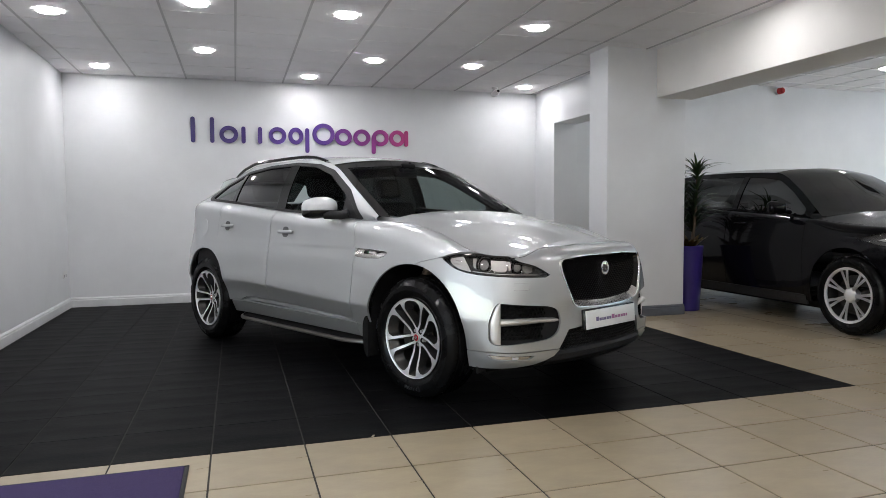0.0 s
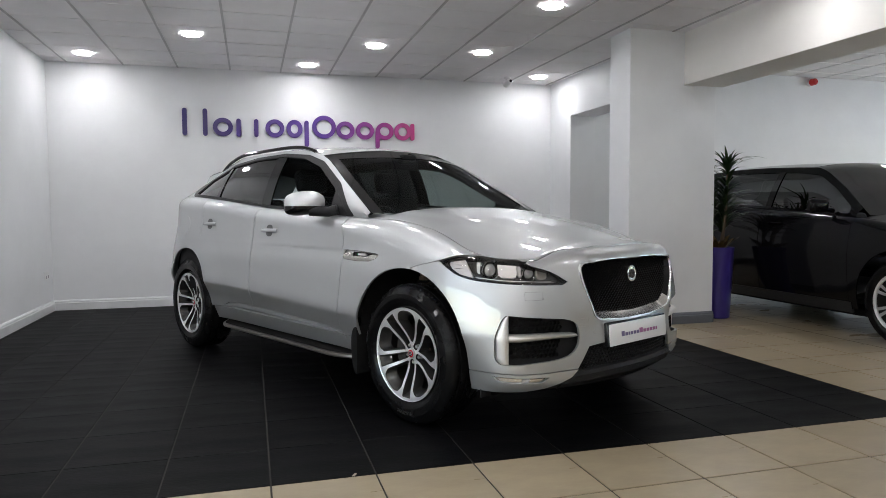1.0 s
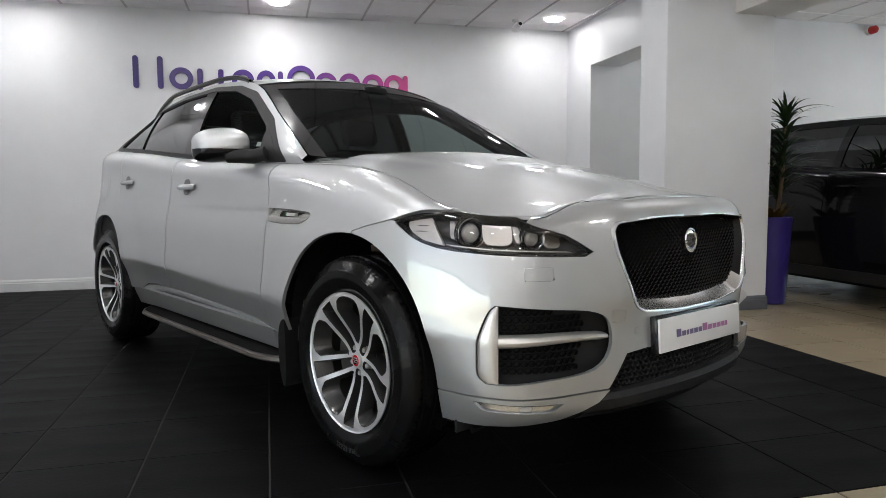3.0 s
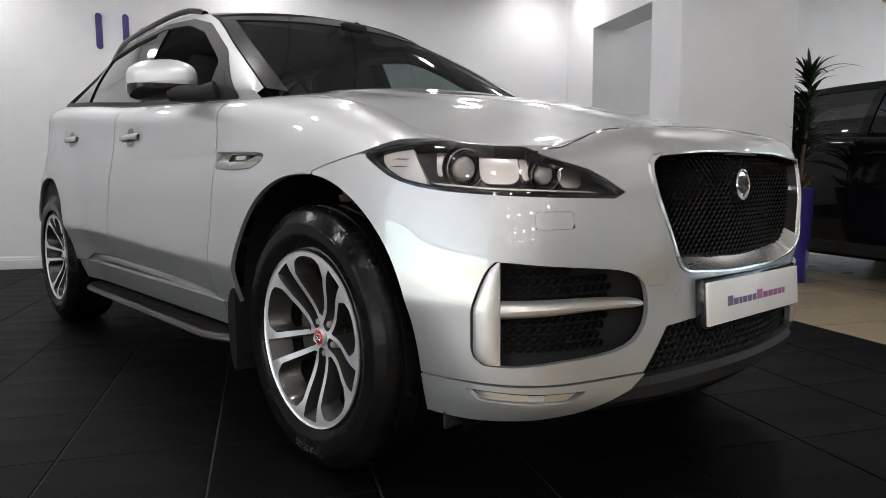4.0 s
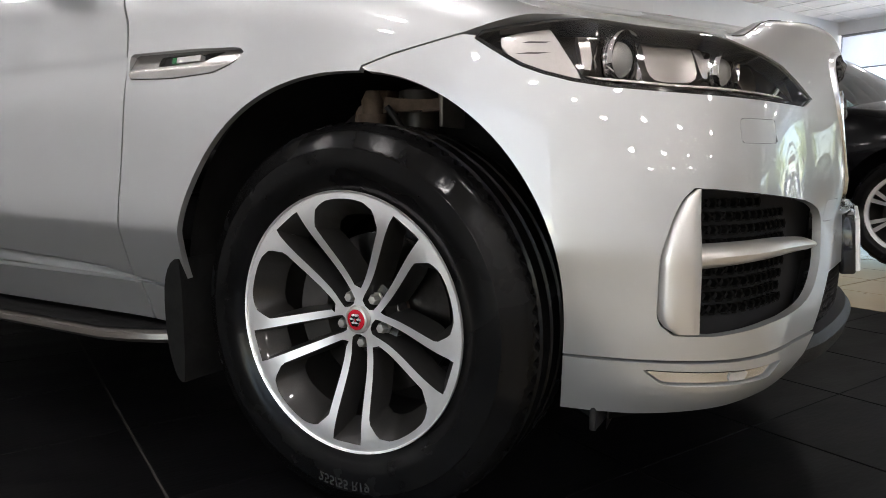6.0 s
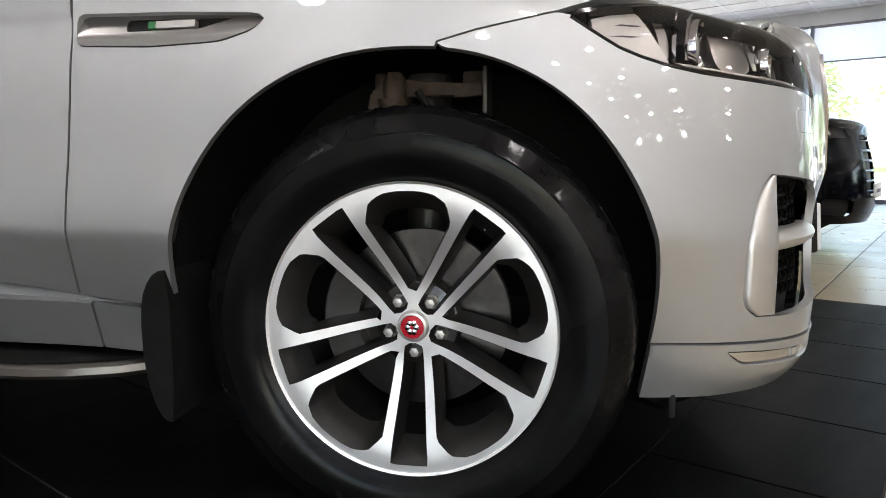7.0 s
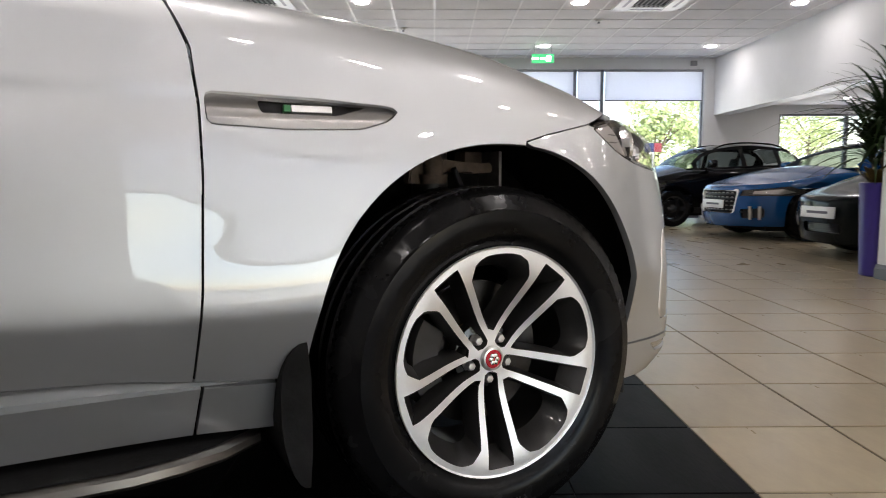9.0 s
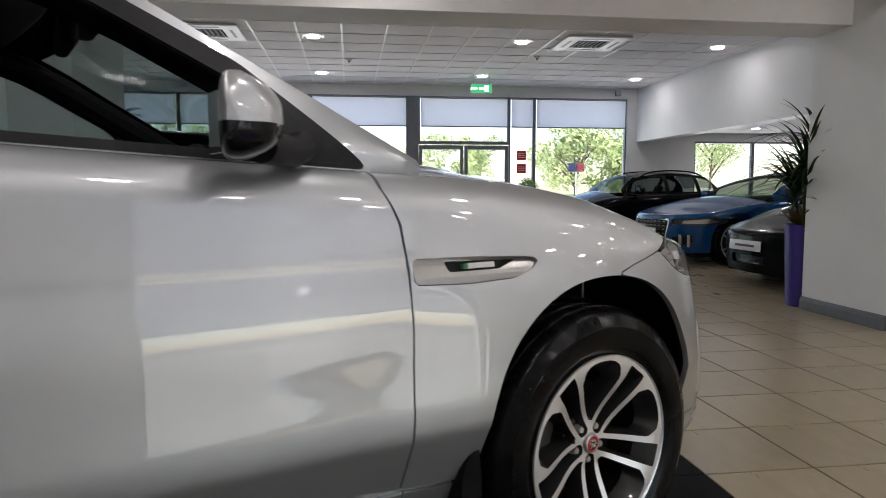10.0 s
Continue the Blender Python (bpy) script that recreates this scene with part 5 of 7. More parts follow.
        for k in range(13):
            t = k / 12
            u = U(hx - 0.105) + (U(hx + 0.105) - U(hx - 0.105)) * t
            o = 0.034 * math.sin(math.pi * min(1, max(0, t))) ** 0.35
            rows.append([S.at(s * u, hz + 0.014 * math.sin(a), o * 0.6 + 0.012 * math.cos(a)) for a in np.linspace(0, 2 * math.pi, 9)])
        part("handle", sheet(rows), M_PAINT, dd, "silver pull handle")
    foot_at = lambda u, v: S.at(u, v, side_in(v) - 0.064 - 0.42 * (0.405 - v))
    sill = [(U(-0.628), 0.308), (U(-0.617), 0.4045), (U(-2.3), 0.4065), (U(-2.42), 0.400), (U(-2.42), 0.305)]
    part("sill", patch(flip(sill), [flip(ARCH_R)], 0.03, foot_at, 0.02), M_PAINT, car, "silver sill below the doors")
    part("wing_foot", patch(flip([(U(-0.45), 0.300), (U(-0.46), 0.397), (U(-0.611), 0.4045), (U(-0.622), 0.308)]), [flip(ARCH_F)], 0.02, foot_at, 0.02), M_PAINT, car, "silver foot of the front wing")
    xs_t = np.linspace(-0.53, -2.32, 24)
    trim = [(U(x), door_foot(x) - 0.0035) for x in xs_t] + [(U(x), 0.4075) for x in xs_t[::-1]]
    part("door_lower_trim", patch(flip(trim), [], 0.03, lambda u, v: S.at(u, v, -0.004 - 0.55 * (door_foot(S.x(abs(u))) - v)), 0.008, hv=0.008), M_PAINT, car, "silver trim panel along the foot of the doors")
    seal = patch(flip([(U(-0.46), 0.47), (U(-0.46), 0.37), (U(-2.4), 0.37), (U(-2.4), 0.50), (U(-1.5), 0.50)]), [flip(ARCH_F)], 0.03, lambda u, v: S.at(u, v, -0.050))
    part("door_seal_strip", seal, M_PLASTIC, car, "dark seal behind the door foot")
    quarter = [(U(-2.665), 1.0), (U(-2.6), 0.42), (U(-2.60), 0.3), (U(-3.45), 0.3), (U(-3.45), 0.7), (U(-3.5), 1.1)] + [(u, S.vmax(u)) for u in np.linspace(U(-3.5), U(-2.665), 6)]
    part("rear_quarter", patch(flip(quarter), [flip(ARCH_R)], 0.022, Ps, 0.014), M_PAINT, car, "silver rear quarter panel", angle=40)
    flap = S.at(s * U(-2.98), 1.03, 0.0)
    part("fuel_flap" if s > 0 else "panel_disc", patch(flip(rounded([(U(-2.98 + 0.085 * math.cos(a)), 1.03 + 0.085 * math.sin(a)) for a in np.linspace(0, 6.28, 17)[:-1]], 1)), [], 0.02, lambda u, v: S.at(u, v, 0.002), 0.004), M_PAINT, car, "round silver fuel flap")
    tailend = [(U(-3.455), 0.3), (S.us[-1], 0.3), (S.us[-1], S.vmax(S.us[-1]) - 0.02), (U(-3.6), S.vmax(U(-3.6))), (U(-3.505), S.vmax(U(-3.505))), (U(-3.505), 1.1), (U(-3.455), 0.7)]
    part("rear_bumper", patch(flip(tailend), [], 0.03, Ps, 0.01), M_PAINT, car, "silver rear end panel")
    # arch liners, mud flaps, step
    for cx in (0.0, -2.874):
        bm = bmesh.new()
        rows = [[(cx + squircle(a, 0.450, 0.486)[0], -s * yy, 0.378 + squircle(a, 0.450, 0.486)[1]) for a in np.linspace(-0.02, math.pi + 0.1, 36)] for yy in (0.955, 0.90, 0.75, 0.55)]
        rows[0] = [(p[0], -s * min(0.90, S.width(p[0]) - 0.055), p[2]) for p in rows[1]]
        rows[1] = [(p[0], -s * min(0.84, S.width(p[0]) - 0.12), p[2]) for p in rows[1]]
        sheet(rows, bm)
        sheet([[(cx + r * math.cos(a), -s * 0.55, 0.378 + r * math.sin(a)) for a in np.linspace(-0.02, math.pi + 0.1, 36)] for r in (0.49, 0.05)], bm)
        part("arch_liner", bm, M_LINER, car, "black wheel arch liner")
        edge = abs(S.at(U(cx - 0.46), 0.47).y) + 0.006
        prof = rounded([(cx - 0.428, 0.478), (cx - 0.455, 0.474), (cx - 0.476, 0.445), (cx - 0.486, 0.40), (cx - 0.484, 0.30), (cx - 0.468, 0.235), (cx - 0.448, 0.200), (cx - 0.428, 0.200)], 1)
        bm = prism(prof, -s * 0.68, -s * edge)
        part("mud_flap", bm, M_LINER, car, "black rubber mud flap", smooth=False)
    rows = []
    for k in range(25):
        t = k / 24
        x = -0.50 - 1.86 * t
        e = min(1.0, t / 0.11, (1 - t) / 0.09) ** 0.6
        y0, y1 = 0.80, 0.80 + 0.03 + 0.106 * e
        rows.append([(x, -s * a, b) for a, b in ((y0, 0.262), (y0, 0.285), (y1 - 0.012, 0.287), (y1, 0.281), (y1 + 0.003, 0.268), (y1 - 0.008, 0.258), (y0, 0.262))])
    step = part("side_step", sheet(rows), M_STEP, car, "brushed metal side step")
    rows = [[(-0.52 - 1.82 * k / 24, -s * a, 0.2895) for a in (0.805, 0.805 + 0.020 + 0.101 * min(1.0, k / 24 / 0.11, (1 - k / 24) / 0.09) ** 0.6)] for k in range(25)]
    part("step_tread", sheet(rows), M_LINER, step, "black ribbed step tread")

for s in (1, -1):
    bm = sheet([[(0.46, -s * 0.58, 0.27), (0.47, -s * 0.78, 0.27)], [(0.45, -s * 0.60, 0.205), (0.46, -s * 0.75, 0.195)]])
    bmesh.ops.solidify(bm, geom=bm.faces[:], thickness=0.006)
    part("air_deflector", bm, M_PLASTIC, car, "black rubber air deflector", smooth=False)
# bonnet
us = np.concatenate([np.linspace(0.0, 0.5, 14), np.linspace(0.53, U(-0.53), 46)])
rows = []
for u in us:
    E = S.at(u, S.vmax(u), 0.0)
    ahead, after = S.at(max(0.0, u - 0.01), S.vmax(max(0.0, u - 0.01))), S.at(u + 0.01, S.vmax(u + 0.01))
    tx, ty = after.x - ahead.x, abs(after.y) - abs(ahead.y)
    gap = 0.0042 * smooth01(1.15, 1.0, u) / math.hypot(tx, ty)
    E = Vector((E.x - ty * gap, -max(0.0, abs(E.y) + tx * gap), E.z + 0.001))
    ye = abs(E.y)
    row = []
    zc = curve((-0.62, 1.178), (-0.4, 1.164), (-0.15, 1.134), (0.1, 1.098), (0.35, 1.050), (0.55, 1.005), (0.68, 0.98), (0.75, 0.967))(E.x)
    zc = max(zc, E.z + 0.0005)
    for k in np.linspace(-1, 1, 45):
        y = k * max(0.0, ye - 0.003)
        a = abs(k)
        z = E.z + (zc - E.z) * (1 - a ** 1.9)
        yc = 0.30 + 0.22 * smooth01(0.7, -0.5, E.x)
        z += 0.007 * smooth01(yc + 0.08, yc - 0.02, abs(y)) * smooth01(0.78, 0.5, E.x)
        x = E.x + 0.14 * (1 - a * a) * smooth01(0.0, -0.5, E.x)
        row.append((x, y, z + 0.001))
    rows.append(row)
bm = sheet(rows)
bmesh.ops.remove_doubles(bm, verts=bm.verts, dist=0.001)
hem(bm, 0.012, Vector((0, 0, -1)))
for s in (1, -1):
    rr = []
    for x in np.linspace(-0.40, -0.70, 9):
        E = S.at(U(x), S.vmax(U(x)))
        zc = curve((-0.72, 1.186), (-0.62, 1.178), (-0.4, 1.164))(x)
        rr.append([(x + 0.14 * (1 - k * k) * smooth01(0.0, -0.5, x), -s * k * (abs(E.y) - 0.002), E.z + (zc - E.z) * (1 - k ** 1.9) - 0.005 + 0.010 * smooth01(-0.52, -0.66, x) * (1 - k)) for k in np.linspace(0.74, 1.0, 9)])
    part("cowl_corner", sheet(rr), M_PAINT, car, "silver cowl corner beside the windscreen")
part("bonnet", bm, M_PAINT, car, "silver bonnet with sculpted power dome", angle=50)

# shut line between bonnet and bumper: a black tube drawn for the gap's shade
for s in (1, -1):
    uy = lambda y: float(np.interp(y, S.ys[:160], S.us[:160]))
    pts = [S.at(s * uy(y), S.vmax(uy(y)) - dv, 0.0004) for y, dv in ((0.665, 0.026), (0.63, 0.021), (0.59, 0.016), (0.55, 0.011), (0.51, 0.006), (0.47, 0.002))]
    part("bonnet_seal", tube(pts, 0.0018, 6), M_GBLACK, car, "black line drawn as the shaded bonnet shut line")

# grille
mesh_at = lambda u, v, o: S.at(u, v, o)
# near-black sheet whose colour stands in for the shade behind the mesh
part("grille_back", patch([(a * 1.03, 0.75 + (b - 0.75) * 1.03) for a, b in GRILLE], [], 0.03, lambda u, v: S.at(u, v, -0.075)), M_DARK, car, "dark sheet standing in for the shaded space behind the grille")
lat = bmesh.new()
for r in range(25):
    for c in range(37):
        u, v = -0.441 + c * 0.0245 + (0.01225 if r % 2 else 0), 0.600 + r * 0.0122
        if signed(GRILLE, np.array([[u, v]]))[0][0] < -0.014 and v > 0.612:
            for k in range(4):
                a, b = k * math.pi / 2, (k + 1) * math.pi / 2
                pa, pb = (u + 0.0125 * math.cos(a), v + 0.0115 * math.sin(a)), (u + 0.0125 * math.cos(b), v + 0.0115 * math.sin(b))
                ia, ib = (u + 0.0092 * math.cos(a), v + 0.0083 * math.sin(a)), (u + 0.0092 * math.cos(b), v + 0.0083 * math.sin(b))
                q = [S.at(*pa, -0.034), S.at(*pb, -0.034), S.at(*ib, -0.038), S.at(*ia, -0.038), S.at(*ia, -0.054), S.at(*ib, -0.054)]
                vs = [lat.verts.new(p) for p in q]
                lat.faces.new(vs[:4])
                lat.faces.new((vs[3], vs[2], vs[5], vs[4]))
tagged(part("grille_mesh", lat, M_GBLACK, car, "gloss black mesh grille", smooth=False), kind="stuff")
ring = bmesh.new()
n = len(GRILLE)
loops = []
for grow, out in ((0.94, -0.046), (0.985, -0.006), (0.992, 0.002), (1.0, 0.005), (1.018, 0.006), (1.028, -0.003)):
    loops.append([ring.verts.new(S.at(a * max(grow, 0.966), 0.75 + (b - 0.75) * (grow + (grow - 1) * 0.6) + (0.16 * max(0.0, 0.75 - b) if grow < 0.96 else 0.0), out)) for a, b in GRILLE])
# upper inner wall coloured black for the dark mesh that its chrome would mirror
throat = bmesh.new()
for d, (p, q) in enumerate(zip(loops, loops[1:])):
    for i in range(n):
        j = (i + 1) % n
        if d == 0 and GRILLE[i][1] > 0.64:
            throat.faces.new([throat.verts.new(v.co) for v in (p[i], p[j], q[j], q[i])])
        else:
            ring.faces.new((p[i], p[j], q[j], q[i]))
part("grille_throat", throat, M_GBLACK, car, "inner wall of the grille surround, blackened as if mirroring the mesh", smooth=False)
part("grille_surround", ring, M_RING, car, "satin chrome grille surround")
bp = S.at(0.014, 0.812, -0.032)
bdg = part("grille_badge", merge(bmesh.new(), lathe([(0.001, 0.012), (0.034, 0.010), (0.037, 0.014), (0.043, 0.012), (0.045, -0.01)], 36), pose(*bp, 0, 86, 0)), M_CHROME, car, "round silver badge, left plain")
rel = bmesh.new()
for k in range(7):
    a = k * 0.9
    merge(rel, lathe([(0.001, 0.022), (0.008, 0.018), (0.011, 0.010)], 12), pose(*bp, 0, 86, 0) @ pose(0.016 * math.cos(a), 0.015 * math.sin(a), 0))
part("badge_relief", rel, M_LHOUS, bdg, "plain dark relief")
# lower grille and lip
LOWG = [(-0.60, 0.25), (-0.53, 0.305), (-0.47, 0.365), (-0.41, 0.485), (0.41, 0.485), (0.47, 0.365), (0.53, 0.305), (0.60, 0.25)]
part("lower_grille", patch(LOWG, [], 0.03, lambda u, v: S.at(u, v, -0.045)), M_PLASTIC, car, "black lower grille")
cells = bmesh.new()
for r in range(7):
    for c in range(44):
        u, v = -0.5 + c * 0.0235 + (0.0118 if r % 2 else 0), 0.345 + r * 0.0185
        if signed(LOWG, np.array([[u, v]]))[0][0] < -0.02:
            a = [cells.verts.new(S.at(u + 0.0125 * math.cos(k * math.pi / 3), v + 0.0105 * math.sin(k * math.pi / 3), -0.022)) for k in range(6)]
            i1 = [cells.verts.new(S.at(u + 0.0088 * math.cos(k * math.pi / 3), v + 0.0075 * math.sin(k * math.pi / 3), -0.025)) for k in range(6)]
            i2 = [cells.verts.new(S.at(u + 0.0088 * math.cos(k * math.pi / 3), v + 0.0075 * math.sin(k * math.pi / 3), -0.043)) for k in range(6)]
            for k in range(6):
                j = (k + 1) % 6
                cells.faces.new((a[k], a[j], i1[j], i1[k]))
                cells.faces.new((i1[k], i1[j], i2[j], i2[k]))
tagged(part("lower_honeycomb", cells, M_PLASTIC, car, "black honeycomb lower grille", smooth=False), kind="stuff")
rows = []
for k in range(41):
    u = -0.54 + 1.08 * k / 40
    z0 = 0.312 + 0.018 * (1 - (u / 0.54) ** 2)
    e = 0.014 * smooth01(0.40, 0.52, abs(u))
    rows.append([S.at(u, z0 + b, o - e) for b, o in ((0.03, -0.05), (0.022, 0.0), (0.005, 0.014), (-0.03, 0.010), (-0.065, -0.03), (-0.075, -0.12))])
part("front_lip", sheet(rows), M_PLASTIC, car, "dark grey plastic front lip")
rows = [[S.at(u, 0.24, -0.05), (0.45, S.at(u, 0.24, -0.05).y, 0.21), (0.2, S.at(u, 0.24, -0.05).y * 0.8, 0.22), (-3.4, S.at(u, 0.24, -0.05).y * 0.8, 0.24)] for u in np.linspace(-1.0, 1.0, 21)]
for s in (1, -1):
    part("air_deflector", box(0.445, 0.457, min(s * 0.66, s * 0.81), max(s * 0.66, s * 0.81), 0.212, 0.29, 0.004), M_PLASTIC, car, "black plastic air deflector ahead of the wheel", m=pose(0, 0, 0))
part("underbody", sheet(rows), M_LINER, car, "black underbody tray")
# number plate: plain print bars where the dealer's lettering is
pl = part("number_plate", box(-0.006, 0.004, -0.26, 0.26, -0.056, 0.056, 0.003), M_PLATE, car, "white show plate with plain print bars", m=pose(0.866, -0.018, 0.511, 0, -4, -2))
part("plate_holder", box(-0.036, -0.004, -0.265, 0.265, -0.062, 0.066, 0.006), M_GBLACK, pl, "black plate holder")
rnd = random.Random(4)
yy = -0.165
for k in range(12):
    w = (0.028, 0.024, 0.015, 0.022, 0.023, 0.022, 0.031, 0.026, 0.026, 0.024, 0.023, 0.014)[k]
    hgt = 0.026 if k in (0, 6) else 0.017
    part("print_bar", box(0.0042, 0.0052, yy, yy + w, -0.014, -0.014 + hgt, 0.0004, 1), mat("plate_print", (0.16, 0.13, 0.26) if k < 6 else (0.36, 0.14, 0.30), 0.5) if k in (0, 6) else bpy.data.materials["plate_print" if k < 6 else "plate_print.001"], pl, smooth=False)
    yy += w + 0.005

# greenhouse
rail_y = curve((-0.50, 0.775), (-0.9, 0.692), (-1.2, 0.622), (-1.36, 0.603), (-1.84, 0.60), (-2.5, 0.58), (-3.0, 0.54), (-3.3, 0.545), (-3.5, 0.57))
rail_z = curve((-0.50, 1.145), (-0.9, 1.365), (-1.2, 1.522), (-1.36, 1.57), (-1.8, 1.605), (-2.45, 1.598), (-2.8, 1.552), (-3.1, 1.472), (-3.3, 1.385), (-3.5, 1.295))
roof_z = curve((-1.2, 1.580), (-1.36, 1.612), (-1.55, 1.638), (-1.9, 1.655), (-2.5, 1.642), (-2.85, 1.612), (-3.1, 1.57), (-3.5, 1.49))


def glasshouse(x, z, s, out=0.0):
    b = S.at(U(x), S.vmax(U(x)))
    zr, yr = rail_z(x), rail_y(x)
    w = (z - b.z) / max(0.02, zr - b.z)
    y = abs(b.y) + (yr - abs(b.y)) * w + 0.022 * math.sin(math.pi * min(1, max(0, w)))
    return Vector((x, -s * (y + out), z + out * 0.25))


DLO = inset_corners([(-0.645, 1.1215), (-0.71, 1.125), (-1.2, 1.1525), (-1.76, 1.1855), (-2.58, 1.2555), (-3.09, 1.289), (-3.13, 1.325), (-2.94, 1.442), (-2.6, 1.536), (-2.2, 1.574), (-1.75, 1.580), (-1.42, 1.550), (-1.2, 1.492), (-0.9, 1.335)], 0.02)
GLAZE = inset_corners([(-0.78, 1.142), (-1.2, 1.165), (-1.76, 1.199), (-2.58, 1.269), (-3.06, 1.303), (-2.91, 1.424), (-2.6, 1.521), (-2.2, 1.558), (-1.75, 1.561), (-1.45, 1.530), (-1.22, 1.462), (-0.92, 1.300)], 0.03)
for s in (1, -1):
    belt = lambda x: S.at(U(x), S.vmax(U(x))).z
    edge = [(x, belt(x) + 0.001) for x in np.linspace(-0.50, -3.5, 14)] + [(x, rail_z(x)) for x in np.linspace(-3.5, -0.50, 24)]
    part("body_side_frame", patch(edge, [DLO], 0.02, lambda x, z: glasshouse(x, z, s), 0.0), M_PAINT, car, "silver pillar and roof side frame", angle=50)
    part("window_trim", patch(offset(DLO, 0.004), [offset(GLAZE, -0.002)], 0.011, lambda x, z: glasshouse(x, z, s, 0.003), 0.02), M_PLASTIC, car, "black window surround")
    for nm, xa, xb, gm in (("front_door_glass", -0.84, -1.72, M_GLASS_S), ("rear_door_glass", -1.83, -2.59, M_GLASS_T), ("quarter_glass", -2.62, -3.3, M_GLASS_T)):
        q = offset(GLAZE, 0.006)
        poly = [(min(max(a, xb), xa), b) for a, b in q]
        ded = [poly[0]]
        for p in poly[1:]:
            if abs(p[0] - ded[-1][0]) + abs(p[1] - ded[-1][1]) > 1e-4:
                ded.append(p)
        g = part(nm, patch(ded, [], 0.03, lambda x, z: glasshouse(x, z, s, -0.008)), gm, car, "clear side glass" if gm is M_GLASS_S else "dark tinted privacy glass")
        g.visible_shadow = False
    for xa, xb in ((-1.71, -1.84), (-2.58, -2.63)):
        part("pillar_cover", patch([(xa, 1.19 if xa > -2 else 1.255), (xb, 1.195 if xa > -2 else 1.26), (xb, 1.572 if xb > -2 else 1.522), (xa, 1.570 if xa > -2 else 1.532)], [], 0.03, lambda x, z: glasshouse(x, z, s, 0.0), 0.01), M_GBLACK, car, "gloss black door pillar cover")
    part("mirror_sail", patch([(-0.70, 1.130), (-0.90, 1.142), (-0.90, 1.285), (-0.82, 1.24)], [], 0.02, lambda x, z: glasshouse(x, z, s, 0.004), 0.008), M_PLASTIC, car, "black mirror base panel")
    # roof rail
    rows = []
    for k in range(29):
        x = -1.36 - 1.62 * k / 28
        lift = 0.024 * min(1, k / 3, (28 - k) / 3) ** 0.6
        c = Vector((x, -s * (rail_y(x) - 0.005), rail_z(x) + lift))
        rows.append([c + Vector((0, 0.016 * math.cos(a), 0.013 * math.sin(a))) for a in np.linspace(0, 2 * math.pi, 9)])
    part("roof_rail", sheet(rows), M_GBLACK, car, "black roof rail")
    # door mirror
    mir = part("door_mirror", tube([(-0.80, -s * 0.81, 1.165), (-0.84, -s * 0.85, 1.150), (-0.93, -s * 0.93, 1.155)], 0.032, 20), M_PLASTIC, car, "silver-capped door mirror")

    def mirror_shell(z0, z1, name, material, label):
        rows = []
        for i in range(13):
            a = -math.pi / 2 + math.pi * i / 12
            row = []
            for j in range(25):
                b = 2 * math.pi * j / 24
                ca = abs(math.cos(a)) ** 0.5
                px = 0.078 * ca * (abs(math.cos(b)) ** (0.8 if math.cos(b) > 0 else 0.4)) * (1 if math.cos(b) > 0 else -0.50)
                pz = 0.086 * ca * (abs(math.sin(b)) ** 0.62) * (1 if math.sin(b) > 0 else -0.80) * (1 - 0.28 * max(0.0, px) / 0.078)
                py = 0.112 * math.copysign(abs(math.sin(a)) ** 0.85, math.sin(a))
                pz += -0.012 * (py / 0.13)
                row.append((-0.972 + px - 0.045 * (py / 0.13), -s * (0.948 + py), 1.196 + min(max(pz, z0), z1)))
            rows.append(row)
        part(name, sheet(rows), material, mir, label, angle=50)
    mirror_shell(-0.014, 0.2, "mirror_cap", M_PAINT, "silver mirror cap")
    mirror_shell(-0.2, -0.010, "mirror_base", M_GBLACK, "gloss black mirror underside")
    part("mirror_glass", box(-1.006, -1.002, -s * 0.955 - 0.085, -s * 0.955 + 0.085, 1.14, 1.25, 0.001), M_CHROME, mir, smooth=False)

# roof, windscreen, rear glass
rows = []
for x in np.linspace(-1.25, -3.24, 34):
    yr, zr, zc = rail_y(x), rail_z(x), roof_z(x)
    rows.append([(x + 0.10 * (1 - k * k) * smooth01(-1.9, -1.33, x), k * yr, zr + (zc - zr) * (1 - abs(k) ** 2.4)) for k in np.linspace(-1, 1, 25)])
part("roof", sheet(rows), M_PAINT, car, "silver roof panel")
rows = []
for t in np.linspace(-0.13, 1, 25):
    x = -0.585 - 0.675 * t
    yr, zr = rail_y(x) - 0.012, rail_z(x) - 0.004
    zc = 1.158 + (1.588 - 1.158) * (t * 1.0 + 0.14 * t * (1 - t))
    rows.append([(x + 0.16 * (1 - t * 0.35) * (1 - k * k), k * yr, zr + (zc - zr) * (1 - k * k)) for k in np.linspace(-1, 1, 25)])
wsn = part("windscreen", sheet(rows), M_GLASS_C, car, "clear windscreen with dark shade band")
wsn.visible_shadow = False
band = [[(p[0] + 0.002, p[1], p[2] + 0.003) for p in r] for r in rows[-4:]]
part("shade_band", sheet(band), M_GBLACK, car, "black upper screen band")
for s in (1, -1):
    strip = [[(r[0][0] + 0.002, s * (abs(r[0][1]) + 0.004), r[0][2] + 0.003), (r[1][0] + 0.003, s * abs(r[1][1]) * 0.997, r[1][2] + 0.003)] for r in rows]
    part("screen_edge", sheet(strip), M_GBLACK, car, "black windscreen edge")
cowl = [[(x, k * 0.70, z) for k in np.linspace(-1, 1, 15)] for x, z in ((-0.56, 1.085), (-0.66, 1.10), (-0.80, 1.095), (-0.95, 0.98))]
part("dashboard", sheet(cowl), M_SEAT, car, "black dashboard top")
rows = []
